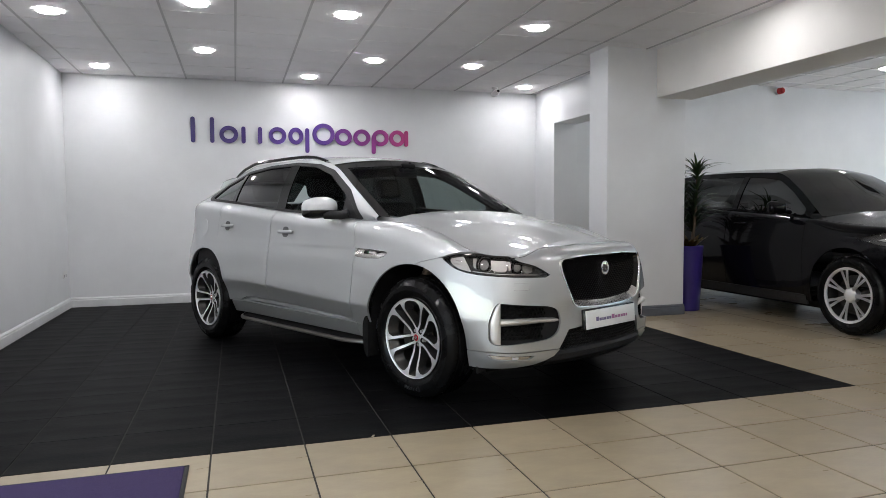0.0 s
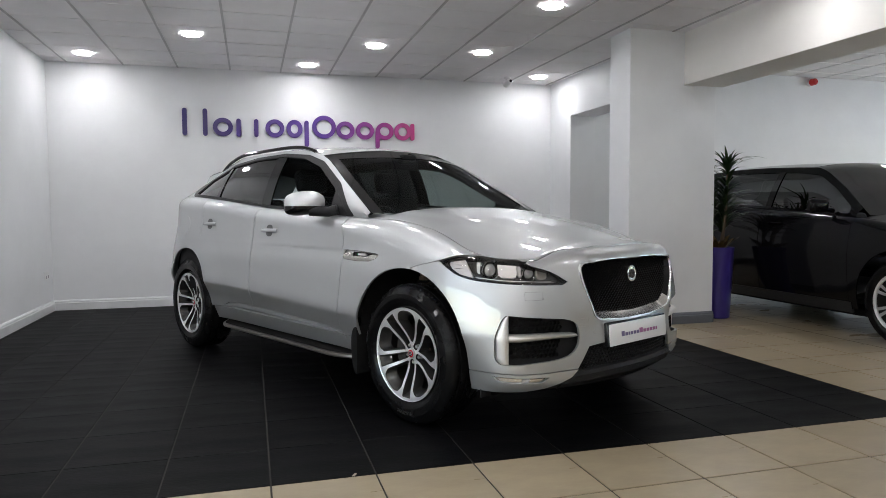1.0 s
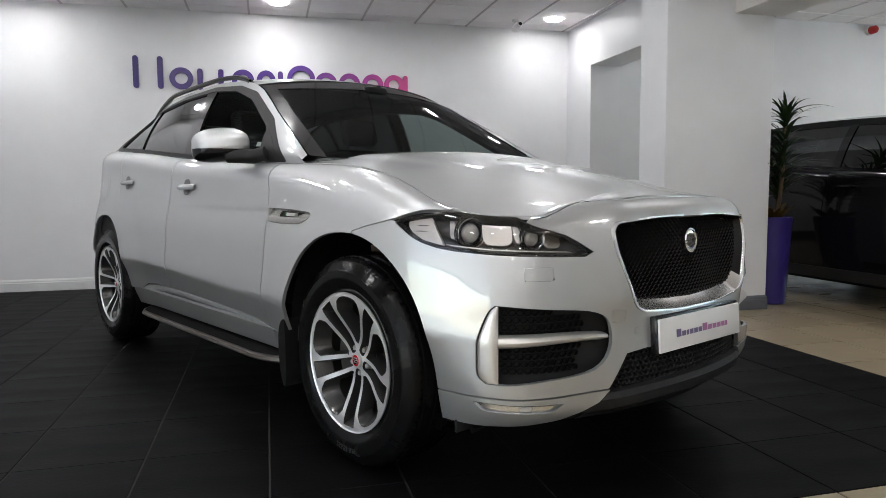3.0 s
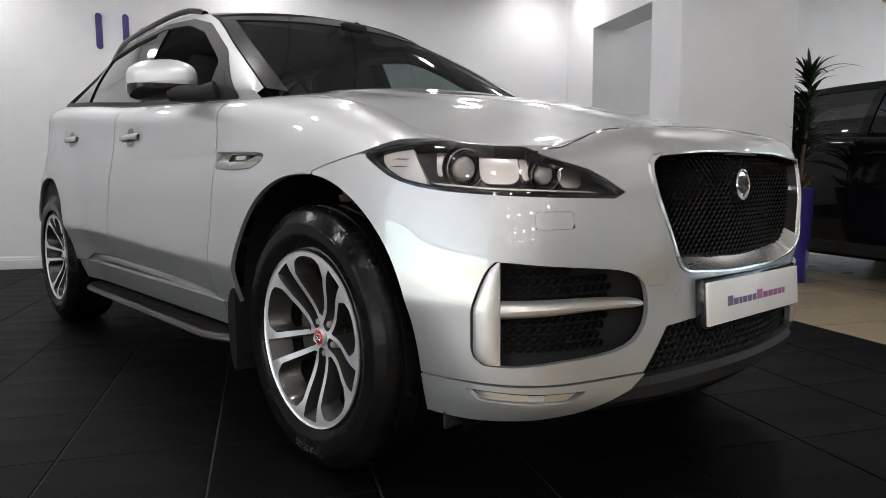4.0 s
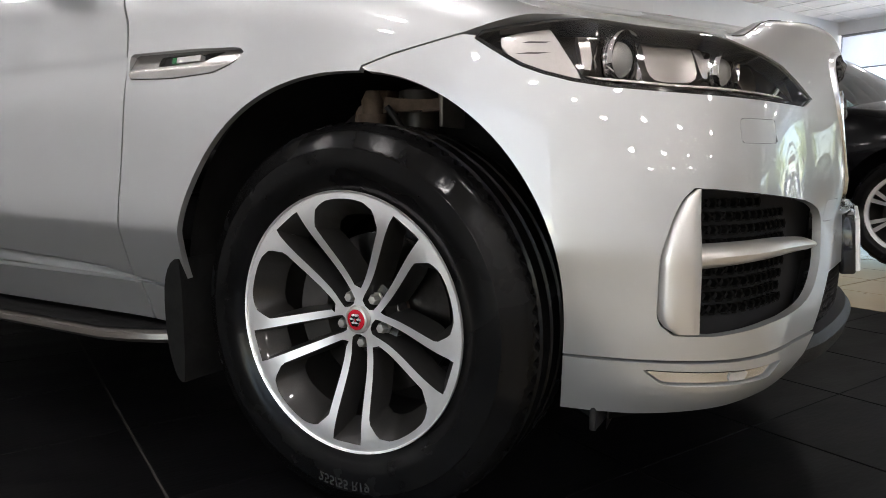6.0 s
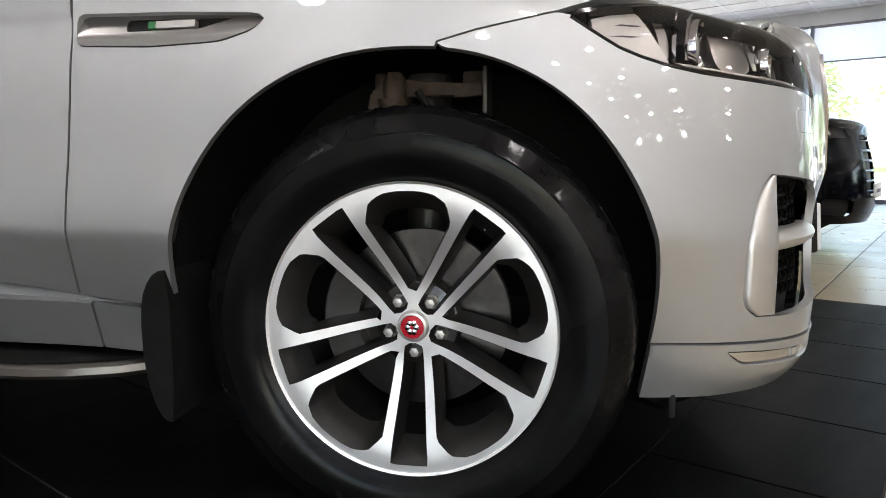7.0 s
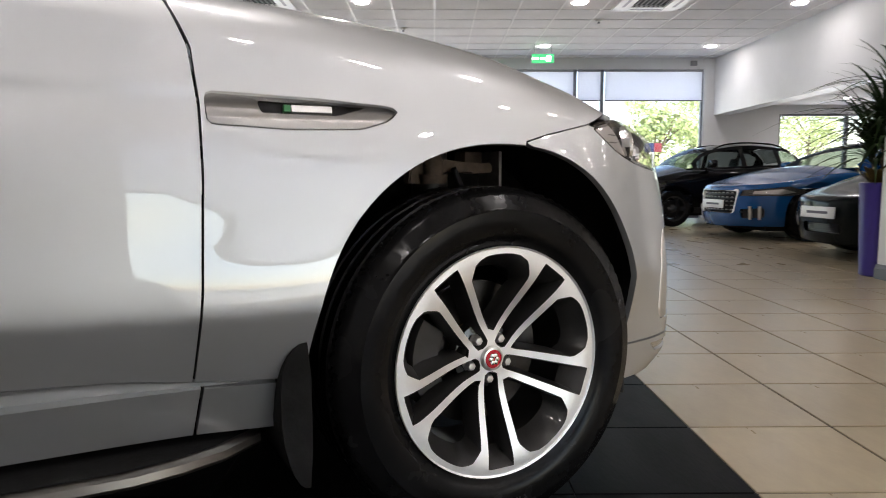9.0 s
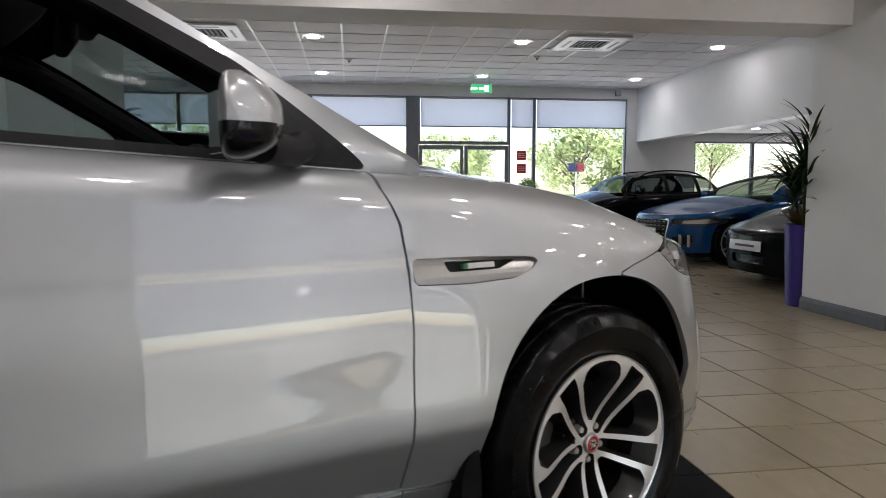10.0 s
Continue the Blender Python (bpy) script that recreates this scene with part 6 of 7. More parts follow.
for t in np.linspace(0, 1, 12):
    x = -3.22 - 0.40 * t
    z = 1.50 - 0.22 * t
    yy = 0.40 + 0.08 * t
    rows.append([(x - 0.02 * (1 - k * k), k * yy, z + 0.03 * (1 - k * k) * (1 - t)) for k in np.linspace(-1, 1, 13)])
part("rear_screen", sheet(rows), M_GLASS_T, car, "dark rear screen")
rows = [[(x, k * 0.50, z - 0.05 * k * k) for k in np.linspace(-1, 1, 15)] for x, z in ((-3.16, 1.560), (-3.28, 1.545), (-3.37, 1.525), (-3.37, 1.508), (-3.22, 1.512))]
for s in (1, -1):
    fin = [[(x, -s * (rail_y(x) + 0.004), rail_z(x) - 0.005), (x - 0.01, -s * (rail_y(x) - 0.012), (rail_z(x) + zt) / 2), (x - 0.02, -s * (rail_y(x) - 0.05), zt)] for x, zt in ((-2.86, 1.545), (-3.0, 1.530), (-3.12, 1.512), (-3.24, 1.495), (-3.34, 1.480))]
    part("spoiler_fin", sheet(fin), M_PAINT, car, "silver side fin of the roof spoiler")
part("roof_spoiler", sheet(rows), M_PAINT, car, "silver roof spoiler")


# cabin
def seat(x, y, tilt, bench=False):
    st = part("seat", box(-0.26, 0.26, -0.25, 0.25, 0.0, 0.16, 0.06, 4), M_SEAT, car, "black leather seat", m=pose(x, y, 0.58))
    part("seat_back", merge(bmesh.new(), box(-0.07, 0.07, -0.25, 0.25, 0.0, 0.62, 0.06, 4), pose(-0.24, 0, 0.08, 0, -tilt, 0)), M_SEAT, st)
    part("headrest", merge(bmesh.new(), box(-0.05, 0.05, -0.13, 0.13, 0.66, 0.84, 0.045, 4), pose(-0.24, 0, 0.08, 0, -tilt, 0)), M_SEAT, st)


for y in (-0.38, 0.38):
    seat(-1.35, y, 16)
    seat(-2.25, y, 18)
part("cabin_floor", box(-3.3, -0.55, -0.80, 0.80, 0.42, 0.50), M_SEAT, car, "dark cabin floor", smooth=False)
part("headliner", sheet([[(x, k * (rail_y(x) - 0.03), rail_z(x) - 0.03 + (roof_z(x) - rail_z(x) - 0.01) * (1 - k * k)) for k in np.linspace(-1, 1, 11)] for x in np.linspace(-1.4, -3.2, 8)]), M_SEAT, car, "dark headliner")
for s in (1, -1):
    part("door_card", patch([(-0.66, 0.5), (-3.1, 0.5), (-3.1, 1.2), (-2.0, 1.17), (-0.66, 1.09)], [], 0.12, lambda x, z: Vector((x, -s * (abs(S.at(U(x), min(z, S.vmax(U(x)) - 0.03)).y) - 0.035), min(z, S.top(x) - 0.02)))), M_SEAT, car, "black door lining")
for s in (1, -1):
    part("pillar_lining", tube([(x, -s * (rail_y(x) - 0.055), rail_z(x) - 0.05) for x in np.linspace(-0.62, -3.05, 22)], 0.046, 10), M_SEAT, car, "black roof pillar lining")
part("sensor_box", box(-0.05, 0.05, -0.07, 0.07, -0.035, 0.035, 0.02, 3), M_SEAT, car, "black sensor housing behind the screen", m=pose(-1.10, 0.0, 1.53))
sw = part("steering_wheel", merge(bmesh.new(), lathe([(0.175 + 0.016 * math.cos(a), 0.016 * math.sin(a)) for a in np.linspace(0, 2 * math.pi, 9)], 36), pose(0, 0, 0, 0, -62, 0)), M_SEAT, car, "black steering wheel", m=pose(-0.98, -0.38, 1.02))
part("airbag_boss", merge(bmesh.new(), lathe([(0.001, 0.03), (0.06, 0.025), (0.075, 0.0), (0.03, -0.05)], 20), pose(0, 0, 0, 0, -62, 0)), M_SEAT, sw)
part("interior_mirror", merge(box(-0.02, 0.02, -0.12, 0.12, -0.035, 0.035, 0.015, 3), tube([(0, 0, 0), (0.06, 0, 0.08)], 0.012)), M_SEAT, car, m=pose(-1.13, 0.02, 1.49))
# suspension arm seen above the tyre
for s in (1, -1):
    arm = prism([(-0.125, 0.765), (-0.118, 0.800), (-0.085, 0.822), (-0.045, 0.824), (0.02, 0.812), (0.10, 0.815), (0.104, 0.792), (0.05, 0.788), (-0.02, 0.796), (-0.055, 0.792), (-0.085, 0.765)], -s * 0.715, -s * 0.68)
    bmesh.ops.bevel(arm, geom=arm.edges[:], offset=0.004, segments=2, affect="EDGES")
    part("suspension_arm", arm, M_RUST, car, "rusty cast upper suspension arm")
    part("ball_joint", merge(lathe([(0.001, 0.0), (0.022, 0.0), (0.024, 0.03), (0.014, 0.05), (0.001, 0.05)], 14), lathe([(0.03, -0.02), (0.034, 0.0), (0.001, 0.0)], 14)), M_RUST, car, m=pose(-0.066, -s * 0.725, 0.785))
    part("arm_bracket", box(0.104, 0.113, min(-s * 0.64, -s * 0.74), max(-s * 0.64, -s * 0.74), 0.755, 0.842, 0.003), M_STEELB, car, "grey steel arm bracket")
    for x in (-0.125, 0.055):
        part("spring_seat", box(x, x + 0.055, min(-s * 0.60, -s * 0.66), max(-s * 0.60, -s * 0.66), 0.80, 0.845, 0.008), M_RUST, car, "rusty spring tower edge")
    part("damper", tube([(-0.02, -s * 0.63, 0.45), (-0.02, -s * 0.61, 0.84)], 0.045, 16), M_LHOUS, car, "grey damper strut")
    part("brake_hose", tube([(-0.02, -s * 0.74, 0.80), (0.02, -s * 0.72, 0.74), (0.09, -s * 0.70, 0.70)], 0.007, 8), M_PLASTIC, car)
for x in (0.0, -2.874):
    silver_wheel(car, pose(x, -0.805, 0.379, 0, {0.0: 0, -2.874: 20}[x], 0), True)
    silver_wheel(car, pose(x, 0.805, 0.379, 0, 30, 180), False)

# ---- the other cars ----
def alloy(parent, m, R, w, rim, n, width, label, face_mat=None, hub=0.07):
    """A tyre with a bright alloy of n twin spokes."""
    wh = part("wheel", wheel_tyre(R, w, rim, 96), M_TYRE, parent, label, m=m, angle=40)
    f = face_mat or M_RIMF
    part("barrel", lathe([(rim - 0.005, -w / 2 + 0.01), (rim - 0.02, -w / 2 + 0.03), (rim - 0.03, w / 2 - 0.02), (rim - 0.01, w / 2)], 40, "y"), M_RIMG, wh)
    part("rim_lip", lathe([(rim + 0.003, -w / 2 + 0.016), (rim + 0.005, -w / 2 + 0.006), (rim - 0.018, -w / 2 + 0.01), (rim - 0.02, -w / 2 + 0.022)], 48, "y"), f, wh)
    for k in range(n):
        for s in (-1, 1):
            a = 2 * math.pi * k / n + s * 0.9 / n
            a0 = 2 * math.pi * k / n + s * 0.35 / n
            pts = []
            for r, an, hw in ((0.03, a0, width * 0.8), (rim * 0.55, (a + a0) / 2, width * 0.75), (rim - 0.012, a, width)):
                c = Vector((math.cos(an), 0, math.sin(an)))
                t = Vector((-math.sin(an), 0, math.cos(an)))
                pts.append((c * r - t * hw, c * r + t * hw, -w / 2 + 0.035 - 0.018 * (r / rim)))
            b = bmesh.new()
            top = [[b.verts.new(p + Vector((0, y, 0))) for p in (q0, q1)] for q0, q1, y in pts]
            for p, q in zip(top, top[1:]):
                b.faces.new((p[0], p[1], q[1], q[0]))
            bmesh.ops.solidify(b, geom=b.faces[:], thickness=-0.03)
            part("spoke", b, f, wh, smooth=False)
    part("hub_cap", lathe([(0.001, -w / 2 + 0.022), (hub * 0.6, -w / 2 + 0.023), (hub, -w / 2 + 0.04), (hub, -w / 2 + 0.09)], 24, "y"), f, wh)
    part("brake_disc", lathe([(0.06, -0.02), (rim * 0.72, -0.02), (rim * 0.72, 0.0), (0.06, 0.0)], 32, "y"), M_DISC, wh)
    return wh


def other_car(name, label, m, paint, half, wb, nose, rear, R, w, rim, hood, belt, roof, screen, roof_end, tail_z, group="cars on show", spokes=5, rails=False, grille=None, lamps=None, estate=True, plate=True, sill=0.22, spoke_w=0.016, glass=None, doors=2, bright=False, face=None):
    """A car from its main sizes. hood: (cowl z, nose z); belt: (front z, rear z); roof: (front z, top z, rear z); screen: (foot x, head x)."""
    glass = glass or M_GLASS_T
    tail = -(wb + rear)
    c = thing(name, label, "car", m, group)
    si = curve((0.1, 0.12), (sill, 0.08), (sill + 0.12, 0.045), (0.5, 0.02), (0.65, 0.004), (0.75, 0.0), (0.88, 0.01), (1.0, 0.03), (1.2, 0.06))
    fi = curve((0.1, 0.14), (sill, 0.05), (0.34, 0.005), (0.45, 0.0), (0.6, 0.012), (0.75, 0.04), (0.9, 0.08), (1.05, 0.12))
    top = curve((tail, belt[1]), (roof_end, belt[1]), (screen[0] - 0.1, belt[0]), (screen[0] * 0.3, hood[0] - 0.07), (0.3, hood[1] + 0.35 * (hood[0] - hood[1]) - 0.02), (nose * 0.8, hood[1]), (nose, hood[1] - 0.01))
    rr = curve((tail, 0.07), (screen[0], 0.08), (0, 0.11), (nose * 0.6, 0.08), (nose, 0.06))
    sh = Shell(half, nose, tail, nose - 0.95, -wb + 0.1, si, fi, top, rr, flare=((0.0, R, 0.014, R + 0.12), (-wb, R, 0.014, R + 0.12)))
    af, ar = arch_outline(sh, 0, R, R + 0.05, R + 0.075, 0.1), arch_outline(sh, -wb, R, R + 0.05, R + 0.075, 0.1)
    P = lambda u, v: sh.at(u, v)
    dx = screen[0] - 0.05
    xs = [dx, (dx - wb + R * 0.6) / 2 - 0.15, -wb + R * 0.6] if doors == 2 else [dx, -wb + R * 1.2]
    G = grille or [(-0.35, hood[1] - 0.12), (0.35, hood[1] - 0.12), (0.28, 0.42), (-0.28, 0.42)]
    G = inset_corners(G, 0.05)
    for s in (1, -1):
        fl = lambda poly, s=s: [(s * a, b) for a, b in poly]
        uF = sh.u(0.0)
        L = lamps or [(sh.u(0.1), hood[1] - 0.10), (sh.u(0.35), hood[1] - 0.03), (0.50, hood[1] - 0.08), (0.46, hood[1] - 0.15), (sh.u(0.35), hood[1] - 0.15)]
        INT = inset_corners([(0.48, 0.40), (0.80, 0.42), (0.80, 0.30), (0.50, 0.28)], 0.03)
        wing = [(0.0, sill), (0.0, sh.vmax(0))] + [(u, sh.vmax(u)) for u in np.linspace(0.2, sh.u(xs[0]), 14)] + [(sh.u(xs[0]), sill + 0.04)]
        part("front_wing", patch(fl(wing), [fl(af), fl(L), G, fl(INT)], 0.02, P, 0.012), paint, c, angle=45)
        part("intake", patch(fl(INT), [], 0.03, lambda u, v: sh.at(u, v, -0.035)), M_PLASTIC, c, "black lower intake")
        lp = part("headlamp", patch(fl(L), [], 0.03, lambda u, v: sh.at(u, v, -0.03)), M_LHOUS, c, "clear headlamp")
        cu, cv = sum(a for a, b in L) / len(L), sum(b for a, b in L) / len(L)
        part("lamp_unit", patch(fl([(cu + (a - cu) * 0.6, cv + (b - cv) * 0.55) for a, b in L]), [], 0.03, lambda u, v: sh.at(u, v, -0.015), 0.01), M_REFL, lp)
        part("lens", patch(fl(L), [], 0.03, lambda u, v: sh.at(u, v, 0.0)), M_LENS, lp).visible_shadow = False
        for a, b in zip(xs, xs[1:]):
            dp = [(sh.u(a - 0.004), sill + 0.1), (sh.u(b + 0.004), sill + 0.1)] + [(u, sh.vmax(u)) for u in np.linspace(sh.u(b + 0.004), sh.u(a - 0.004), 5)]
            d = part("door", patch(fl(dp), [fl(ar)], 0.035, P, 0.012), paint, c, angle=45)
            hz = top(b + 0.2) - 0.13
            part("handle", tube([sh.at(s * sh.u(b + 0.14), hz, 0.0), sh.at(s * sh.u(b + 0.16), hz, 0.03), sh.at(s * sh.u(b + 0.28), hz, 0.03), sh.at(s * sh.u(b + 0.30), hz, 0.0)], 0.011, 8), paint, d)
        sl = [(sh.u(xs[0] + 0.02), sill), (sh.u(xs[-1] - 0.1), sill), (sh.u(xs[-1] - 0.1), sill + 0.095), (sh.u(xs[0] + 0.02), sill + 0.095)]
        part("sill", patch(fl(sl), [fl(af), fl(ar)], 0.05, lambda u, v: sh.at(u, v, 0.005), 0.02), M_PLASTIC, c, "black plastic sill")
        qt = [(sh.u(xs[-1] - 0.004), sill), (sh.us[-1], sill)] + [(u, sh.vmax(u)) for u in np.linspace(sh.us[-1], sh.u(xs[-1] - 0.004), 8)]
        part("rear_quarter", patch(fl(qt), [fl(ar)], 0.03, P, 0.012), paint, c, angle=45)
        for cx in (0.0, -wb):
            rows = [[(cx + (R + 0.085) * math.cos(a), -s * min(yy, sh.width(cx + (R + 0.085) * math.cos(a)) - 0.05), R + (R + 0.085 - 0.36 + 0.36 - R) * math.sin(a) * 1.0) for a in np.linspace(-0.2, math.pi + 0.2, 20)] for yy in (half - 0.05, half - 0.4)]
            rows.append([(cx, -s * (half - 0.4), R)] * 20)
            part("arch_liner", sheet(rows), M_LINER, c)
            alloy(c, pose(cx, -s * (half - w / 2 - 0.03), R, 0, 0, 0 if s > 0 else 180), R, w, rim, spokes, spoke_w, "black tyre on a dark alloy wheel" if face else "black tyre on a bright alloy wheel", face)
    part("grille", patch([(a * 1.02, b) for a, b in G], [], 0.03, lambda u, v: sh.at(u, v, -0.04)), M_PLASTIC, c, "black grille")
    gz0, gz1 = min(b for a, b in G), max(b for a, b in G)
    for k in range(6):
        z = gz0 + (gz1 - gz0) * (k + 0.5) / 6
        gw = [abs(a) for a, b in G if abs(b - z) < 0.09]
        hwid = (min(gw) if gw else 0.3) - 0.01
        part("grille_bar", sheet([[sh.at(u, z + 0.008, -0.022), sh.at(u, z, -0.014), sh.at(u, z - 0.008, -0.022)] for u in np.linspace(-hwid, hwid, 13)]), M_GBLACK, c)
    if bright:
        ring = bmesh.new()
        loops = [[ring.verts.new(sh.at(a * g, gz0 + (b - gz0) * (1 + (g - 1) * 1.5), o)) for a, b in G] for g, o in ((0.97, -0.02), (0.985, 0.006), (1.03, 0.008), (1.045, -0.004))]
        for p, q in zip(loops, loops[1:]):
            for i in range(len(G)):
                ring.faces.new((p[i], p[(i + 1) % len(G)], q[(i + 1) % len(G)], q[i]))
        part("grille_surround", ring, M_SATIN, c, "satin silver grille surround")
        for k in range(9):
            for j in range(5):
                u, z = -0.34 + 0.085 * k, gz0 + 0.04 + (gz1 - gz0 - 0.08) * j / 4
                part("grille_link", tube([sh.at(u - 0.02, z, -0.016), sh.at(u, z + 0.015, -0.010), sh.at(u + 0.02, z, -0.016)], 0.005, 5), M_SATIN, c)
        for s in (1, -1):
            for u in (0.60, 0.72):
                part("intake_blade", sheet([[sh.at(s * u, z, -0.03), sh.at(s * (u + 0.006), z, 0.012), sh.at(s * (u + 0.04), z, 0.012), sh.at(s * (u + 0.046), z, -0.03)] for z in (0.27, 0.30, 0.40, 0.44)]), M_SATIN, c, "silver upright intake blade")
    rows = []
    for u in np.linspace(0.0, sh.u(screen[0]), 26):
        E = sh.at(u, sh.vmax(u))
        ye = abs(E.y)
        zc = max(E.z + 0.0005, E.z + (0.03 + (hood[0] - top(screen[0]) - 0.0) * 1.0 + 0.02) * smooth01(nose - 0.05, nose - 0.7, E.x))
        rows.append([(E.x + 0.12 * (1 - k * k) * smooth01(0.0, screen[0], E.x), k * max(0, ye - 0.003), E.z + (zc - E.z) * (1 - abs(k) ** 2.2)) for k in np.linspace(-1, 1, 21)])
    bm = sheet(rows)
    bmesh.ops.remove_doubles(bm, verts=bm.verts, dist=0.001)
    part("bonnet", bm, paint, c, angle=50)
    # greenhouse
    yb = abs(sh.at(sh.u(screen[0]), sh.vmax(sh.u(screen[0]))).y)
    ry = curve((screen[0], yb - 0.06), (screen[1], yb - 0.22), ((screen[1] + roof_end) / 2, yb - 0.23), (roof_end, yb - 0.25), (tail + 0.1, yb - 0.18))
    rz = curve((screen[0], hood[0] - 0.01), ((screen[0] + screen[1]) / 2, (hood[0] + roof[0]) / 2 + 0.02), (screen[1], roof[0] - 0.05), ((screen[1] + roof_end) / 2, roof[1] - 0.05), (roof_end, roof[2] - 0.04), (tail + 0.06, tail_z))

    def gh(x, z, s, out=0.0):
        b = sh.at(sh.u(x), sh.vmax(sh.u(x)))
        q = (z - b.z) / max(0.03, rz(x) - b.z)
        return Vector((x, -s * (abs(b.y) + (ry(x) - abs(b.y)) * q + 0.02 * math.sin(math.pi * min(1, max(0, q))) + out), z + 0.2 * out))
    bz = lambda x: sh.at(sh.u(x), sh.vmax(sh.u(x))).z
    xr = roof_end - 0.12
    xx = np.linspace(screen[0] - 0.16, xr, 12)
    edge = [(x, bz(x)) for x in np.linspace(screen[0] - 0.08, tail + 0.1, 12)] + [(x, max(rz(x), bz(x) + 0.002)) for x in np.linspace(tail + 0.1, screen[0] - 0.08, 26)]
    day = [(x, bz(x) + 0.02) for x in xx if rz(x) - bz(x) > 0.13] + [(x, rz(x) - 0.055) for x in xx[::-1] if rz(x) - bz(x) > 0.13]
    day = inset_corners(day, 0.03, 2)
    for s in (1, -1):
        part("side_frame", patch(edge, [day], 0.03, lambda x, z: gh(x, z, s)), paint, c, angle=50)
        part("side_glass", patch(day, [], 0.05, lambda x, z: gh(x, z, s, -0.006)), glass, c, "side glass").visible_shadow = False
        for x in xs[1:-1] + ([xs[-1]] if doors == 2 and estate else []):
            part("pillar_cover", patch([(x + 0.04, bz(x) + 0.01), (x - 0.04, bz(x) + 0.01), (x - 0.04, rz(x) - 0.05), (x + 0.04, rz(x) - 0.05)], [], 0.04, lambda a, z: gh(a, z, s, 0.002)), M_GBLACK, c)
        mi = part("door_mirror", merge(box(-0.05, 0.05, -0.10, 0.10, -0.065, 0.065, 0.04, 3), tube([(0.0, 0.18 * s, -0.05), (0.0, 0.0, -0.02)], 0.02)), paint, c, m=pose(screen[0] - 0.32, -s * (yb + 0.19), belt[0] + 0.10))
        if rails:
            part("roof_rail", tube([(x, -s * (ry(x) - 0.02), rz(x) + 0.05 * min(1, 8 * (i / 12), 8 * (1 - i / 12))) for i, x in enumerate(np.linspace(screen[1] - 0.1, roof_end, 13))], 0.014, 8), M_GBLACK, c, "black roof rail")
        part("tail_lamp", patch([(s * a, b) for a, b in [(sh.us[-1] - 0.55, belt[1] - 0.22), (sh.us[-1] - 0.85, belt[1] - 0.2), (sh.us[-1] - 0.85, belt[1] - 0.08), (sh.us[-1] - 0.55, belt[1] - 0.1)]], [], 0.05, lambda u, v: sh.at(u, v, 0.004)), M_RED, c, "red tail lamp")
    part("roof", sheet([[(x, k * ry(x), rz(x) + 0.05 * (1 - abs(k) ** 2.4)) for k in np.linspace(-1, 1, 17)] for x in np.linspace(screen[1], roof_end, 22)]), paint, c)
    ws = part("windscreen", sheet([[(x + 0.10 * (1 - k * k) * (1 - t * 0.6), k * (ry(x) - 0.01), rz(x) + (0.012 + 0.04 * t) * (1 - k * k)) for k in np.linspace(-1, 1, 17)] for t, x in ((t, screen[0] + (screen[1] - screen[0]) * t) for t in np.linspace(0, 1, 14))]), glass, c, "dark windscreen" if glass is M_GLASS_T else "clear windscreen")
    ws.visible_shadow = False
    part("rear_screen", sheet([[(x, k * (ry(x) - 0.01), max(rz(x), bz(max(x, tail + 0.1))) + 0.03 * (1 - k * k)) for k in np.linspace(-1, 1, 11)] for x in np.linspace(roof_end, tail + 0.06, 8)]), glass, c, "dark rear screen")
    for y in (-0.36, 0.36):
        st = part("seat", box(-0.24, 0.24, -0.22, 0.22, 0.0, 0.14, 0.05, 3), M_SEAT, c, m=pose(screen[1] - 0.15, y, belt[0] - 0.58))
        part("seat_back", merge(merge(bmesh.new(), box(-0.06, 0.06, -0.22, 0.22, 0.0, 0.56, 0.05, 3)), box(-0.04, 0.04, -0.11, 0.11, 0.58, 0.74, 0.04, 3)), M_SEAT, st, m=pose(-0.22, 0, 0.06, 0, -16, 0))
    part("cabin_floor", box(-wb - 0.2, screen[0], -half + 0.15, half - 0.15, 0.3, 0.36), M_SEAT, c, smooth=False)
    part("underbody", box(tail + 0.3, nose - 0.3, -half + 0.2, half - 0.2, sill - 0.04, sill + 0.02), M_LINER, c, smooth=False)
    if plate:
        p = part("number_plate", box(-0.004, 0.006, -0.26, 0.26, -0.055, 0.055, 0.002), M_PLATE, c, "white show plate with plain bars", m=Matrix.Translation(sh.at(0, 0.46, 0.012)) @ pose(0, 0, 0, 0, -3, 0))
        part("print_bar", box(0.0062, 0.0075, -0.16, 0.16, -0.014, 0.012), M_INK, p, smooth=False)
    return c


other_car("black_suv", "glossy black SUV coupe on cream floor tiles", pose(6.70, 4.72, 0, 0, 0, -90), M_PAINTBK, 0.95, 2.66, 1.0, 0.87, 0.368, 0.235, 0.255, (1.10, 0.99), (1.08, 1.21), (1.61, 1.645, 1.575), (-0.45, -1.22), -3.25, 1.33, rails=False, spokes=7, spoke_w=0.015)
other_car("blue_coupe", "bright blue sports coupe with silver-studded grille", pose(9.26, -0.52, 0, 0, 0, 97), M_PAINTBL, 0.915, 2.505, 0.86, 0.80, 0.335, 0.245, 0.25, (0.92, 0.72), (0.88, 0.95), (1.27, 1.345, 1.20), (-0.55, -1.25), -2.5, 0.99, spokes=5, grille=[(-0.44, 0.64), (0.44, 0.64), (0.38, 0.34), (-0.38, 0.34)], sill=0.17, doors=1, estate=False, glass=M_GLASS_C, bright=True)
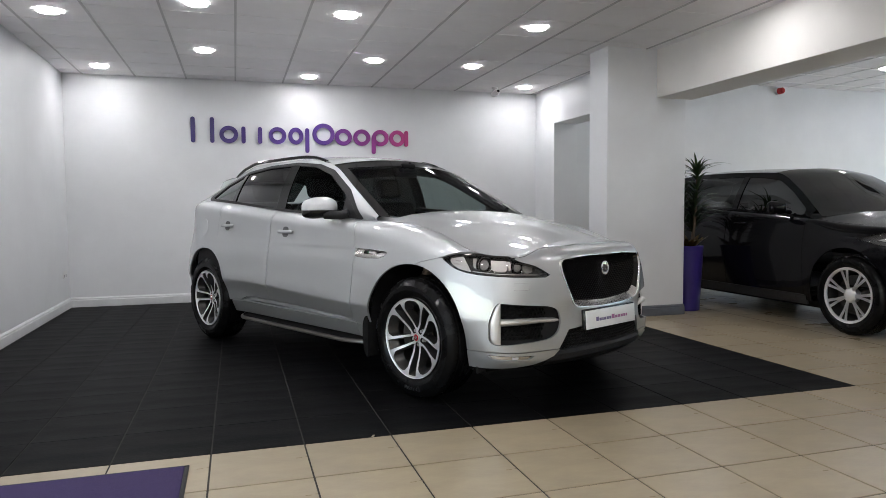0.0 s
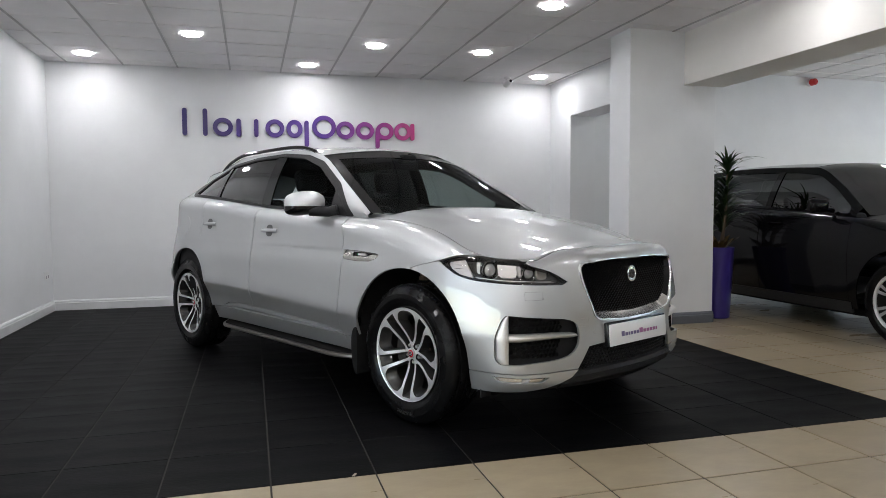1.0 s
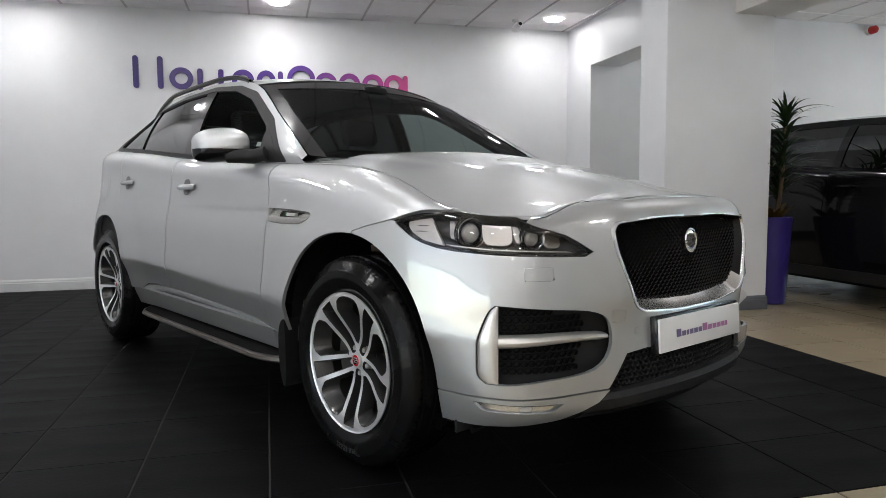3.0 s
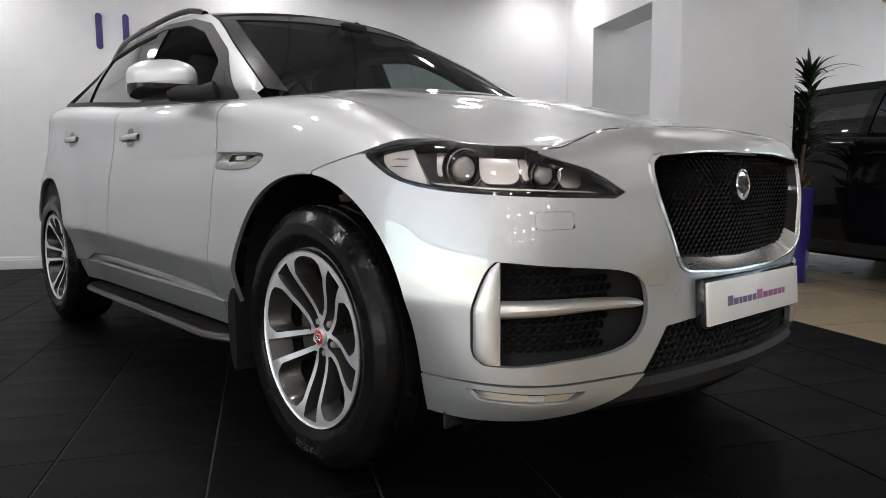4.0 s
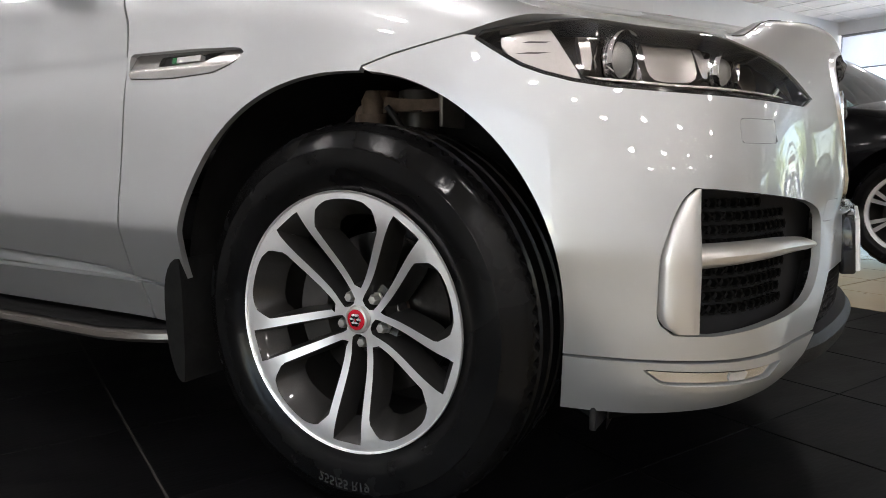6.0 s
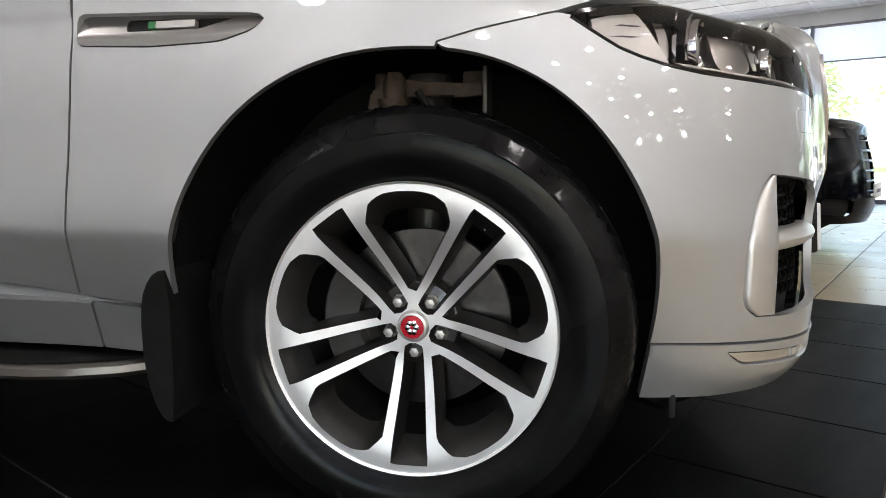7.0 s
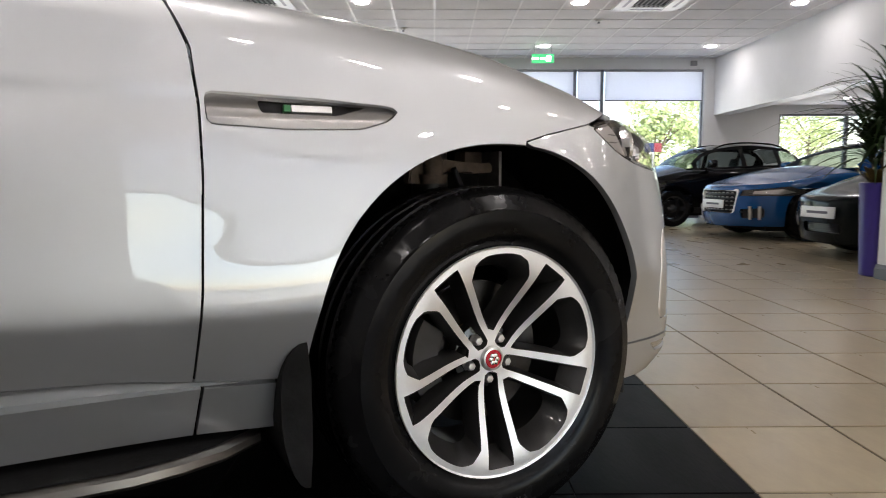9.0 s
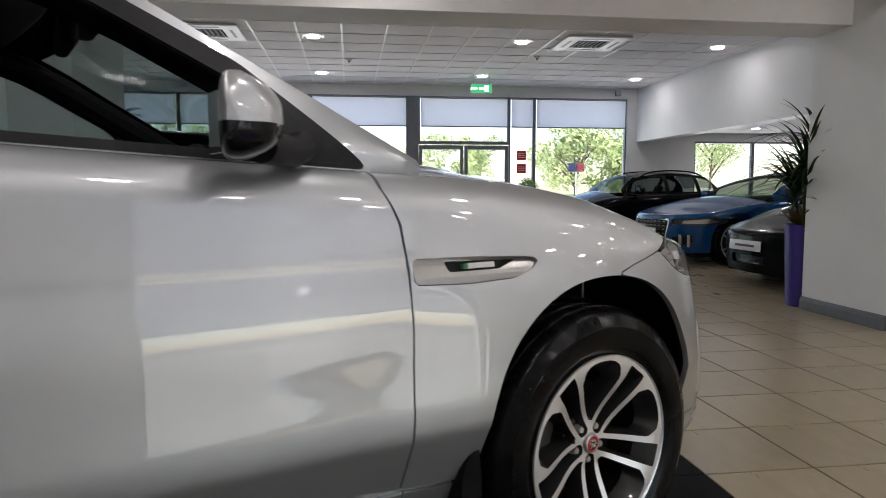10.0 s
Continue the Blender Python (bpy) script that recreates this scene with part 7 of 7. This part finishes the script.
other_car("dark_sports_car", "graphite sports car with rounded front wings", pose(6.66, -0.56, 0, 0, 0, 94), M_PAINTGR, 0.92, 2.45, 0.92, 1.0, 0.34, 0.25, 0.255, (0.90, 0.63), (0.86, 0.94), (1.22, 1.28, 1.13), (-0.40, -1.10), -2.3, 0.95, spokes=5, grille=[(-0.3, 0.36), (0.3, 0.36), (0.3, 0.26), (-0.3, 0.26)], sill=0.16, doors=1, estate=False, lamps=None, glass=M_GLASS_C)
other_car("black_hatchback", "small black hatchback with black roof rails", pose(12.0, 0.22, 0, 0, 0, 95), M_PAINTBK, 0.84, 2.05, 0.70, 0.40, 0.30, 0.2, 0.205, (0.98, 0.78), (0.94, 1.00), (1.32, 1.40, 1.34), (-0.26, -0.70), -2.08, 1.06, rails=True, spokes=5, glass=M_GLASS_C, face=M_RIMG)
other_car("white_estate", "white estate car parked on the forecourt outside", pose(18.2, 3.6, -0.03, 0, 0, 90), M_PAINTWH, 0.90, 2.75, 0.85, 1.0, 0.33, 0.22, 0.23, (1.0, 0.75), (0.98, 1.02), (1.42, 1.47, 1.38), (-0.5, -1.2), -3.2, 1.05, group="cars outside", spokes=5, plate=False)

# ---- floor tiles ----
def tile_mesh(name, material, sx=0.45, sy=0.45, gap=0.0065, cross=0.0065):
    bm = box(-sx / 2 + gap / 2, sx / 2 - gap / 2, -sy / 2 + cross / 2, sy / 2 - cross / 2, -0.008, 0.0, 0.0012, 1)
    return finish(bm, name, material, False)


black_tile, cream_tile = tile_mesh("black_tile", M_BLACK, cross=0.0022), tile_mesh("cream_tile", M_CREAM, gap=0.009, cross=0.009)
floor_ob = bpy.data.objects["floor"]
TX, TY = 1.171, 3.31
rest = bmesh.new()
for i in range(-7, 29):
    for j in range(-26, 14):
        x, y = TX + 0.45 * (i + 0.5), TY + 0.45 * (j + 0.5)
        if not (WX - 0.2 < x < EX and SY < y < NY + 0.1):
            continue
        black = i < 7 and j >= 0
        if black or (-0.6 < y < 3.31 and x < 6.3) or (4.2 < x < 5.8 and y >= 3.31):
            t = new("floor_tile", black_tile if black else cream_tile)
            t.location = (x, y, 0.0)
            t.parent = floor_ob
        else:
            c = 0.2215
            rest.faces.new([rest.verts.new((x + a * c, y + b * c, 0.0)) for a, b in ((-1, -1), (1, -1), (1, 1), (-1, 1))])
ro = part("far_floor_tiles", rest, M_CREAM, floor_ob, "cream ceramic floor tiles further off", smooth=False)
ro["kind"] = "stuff"
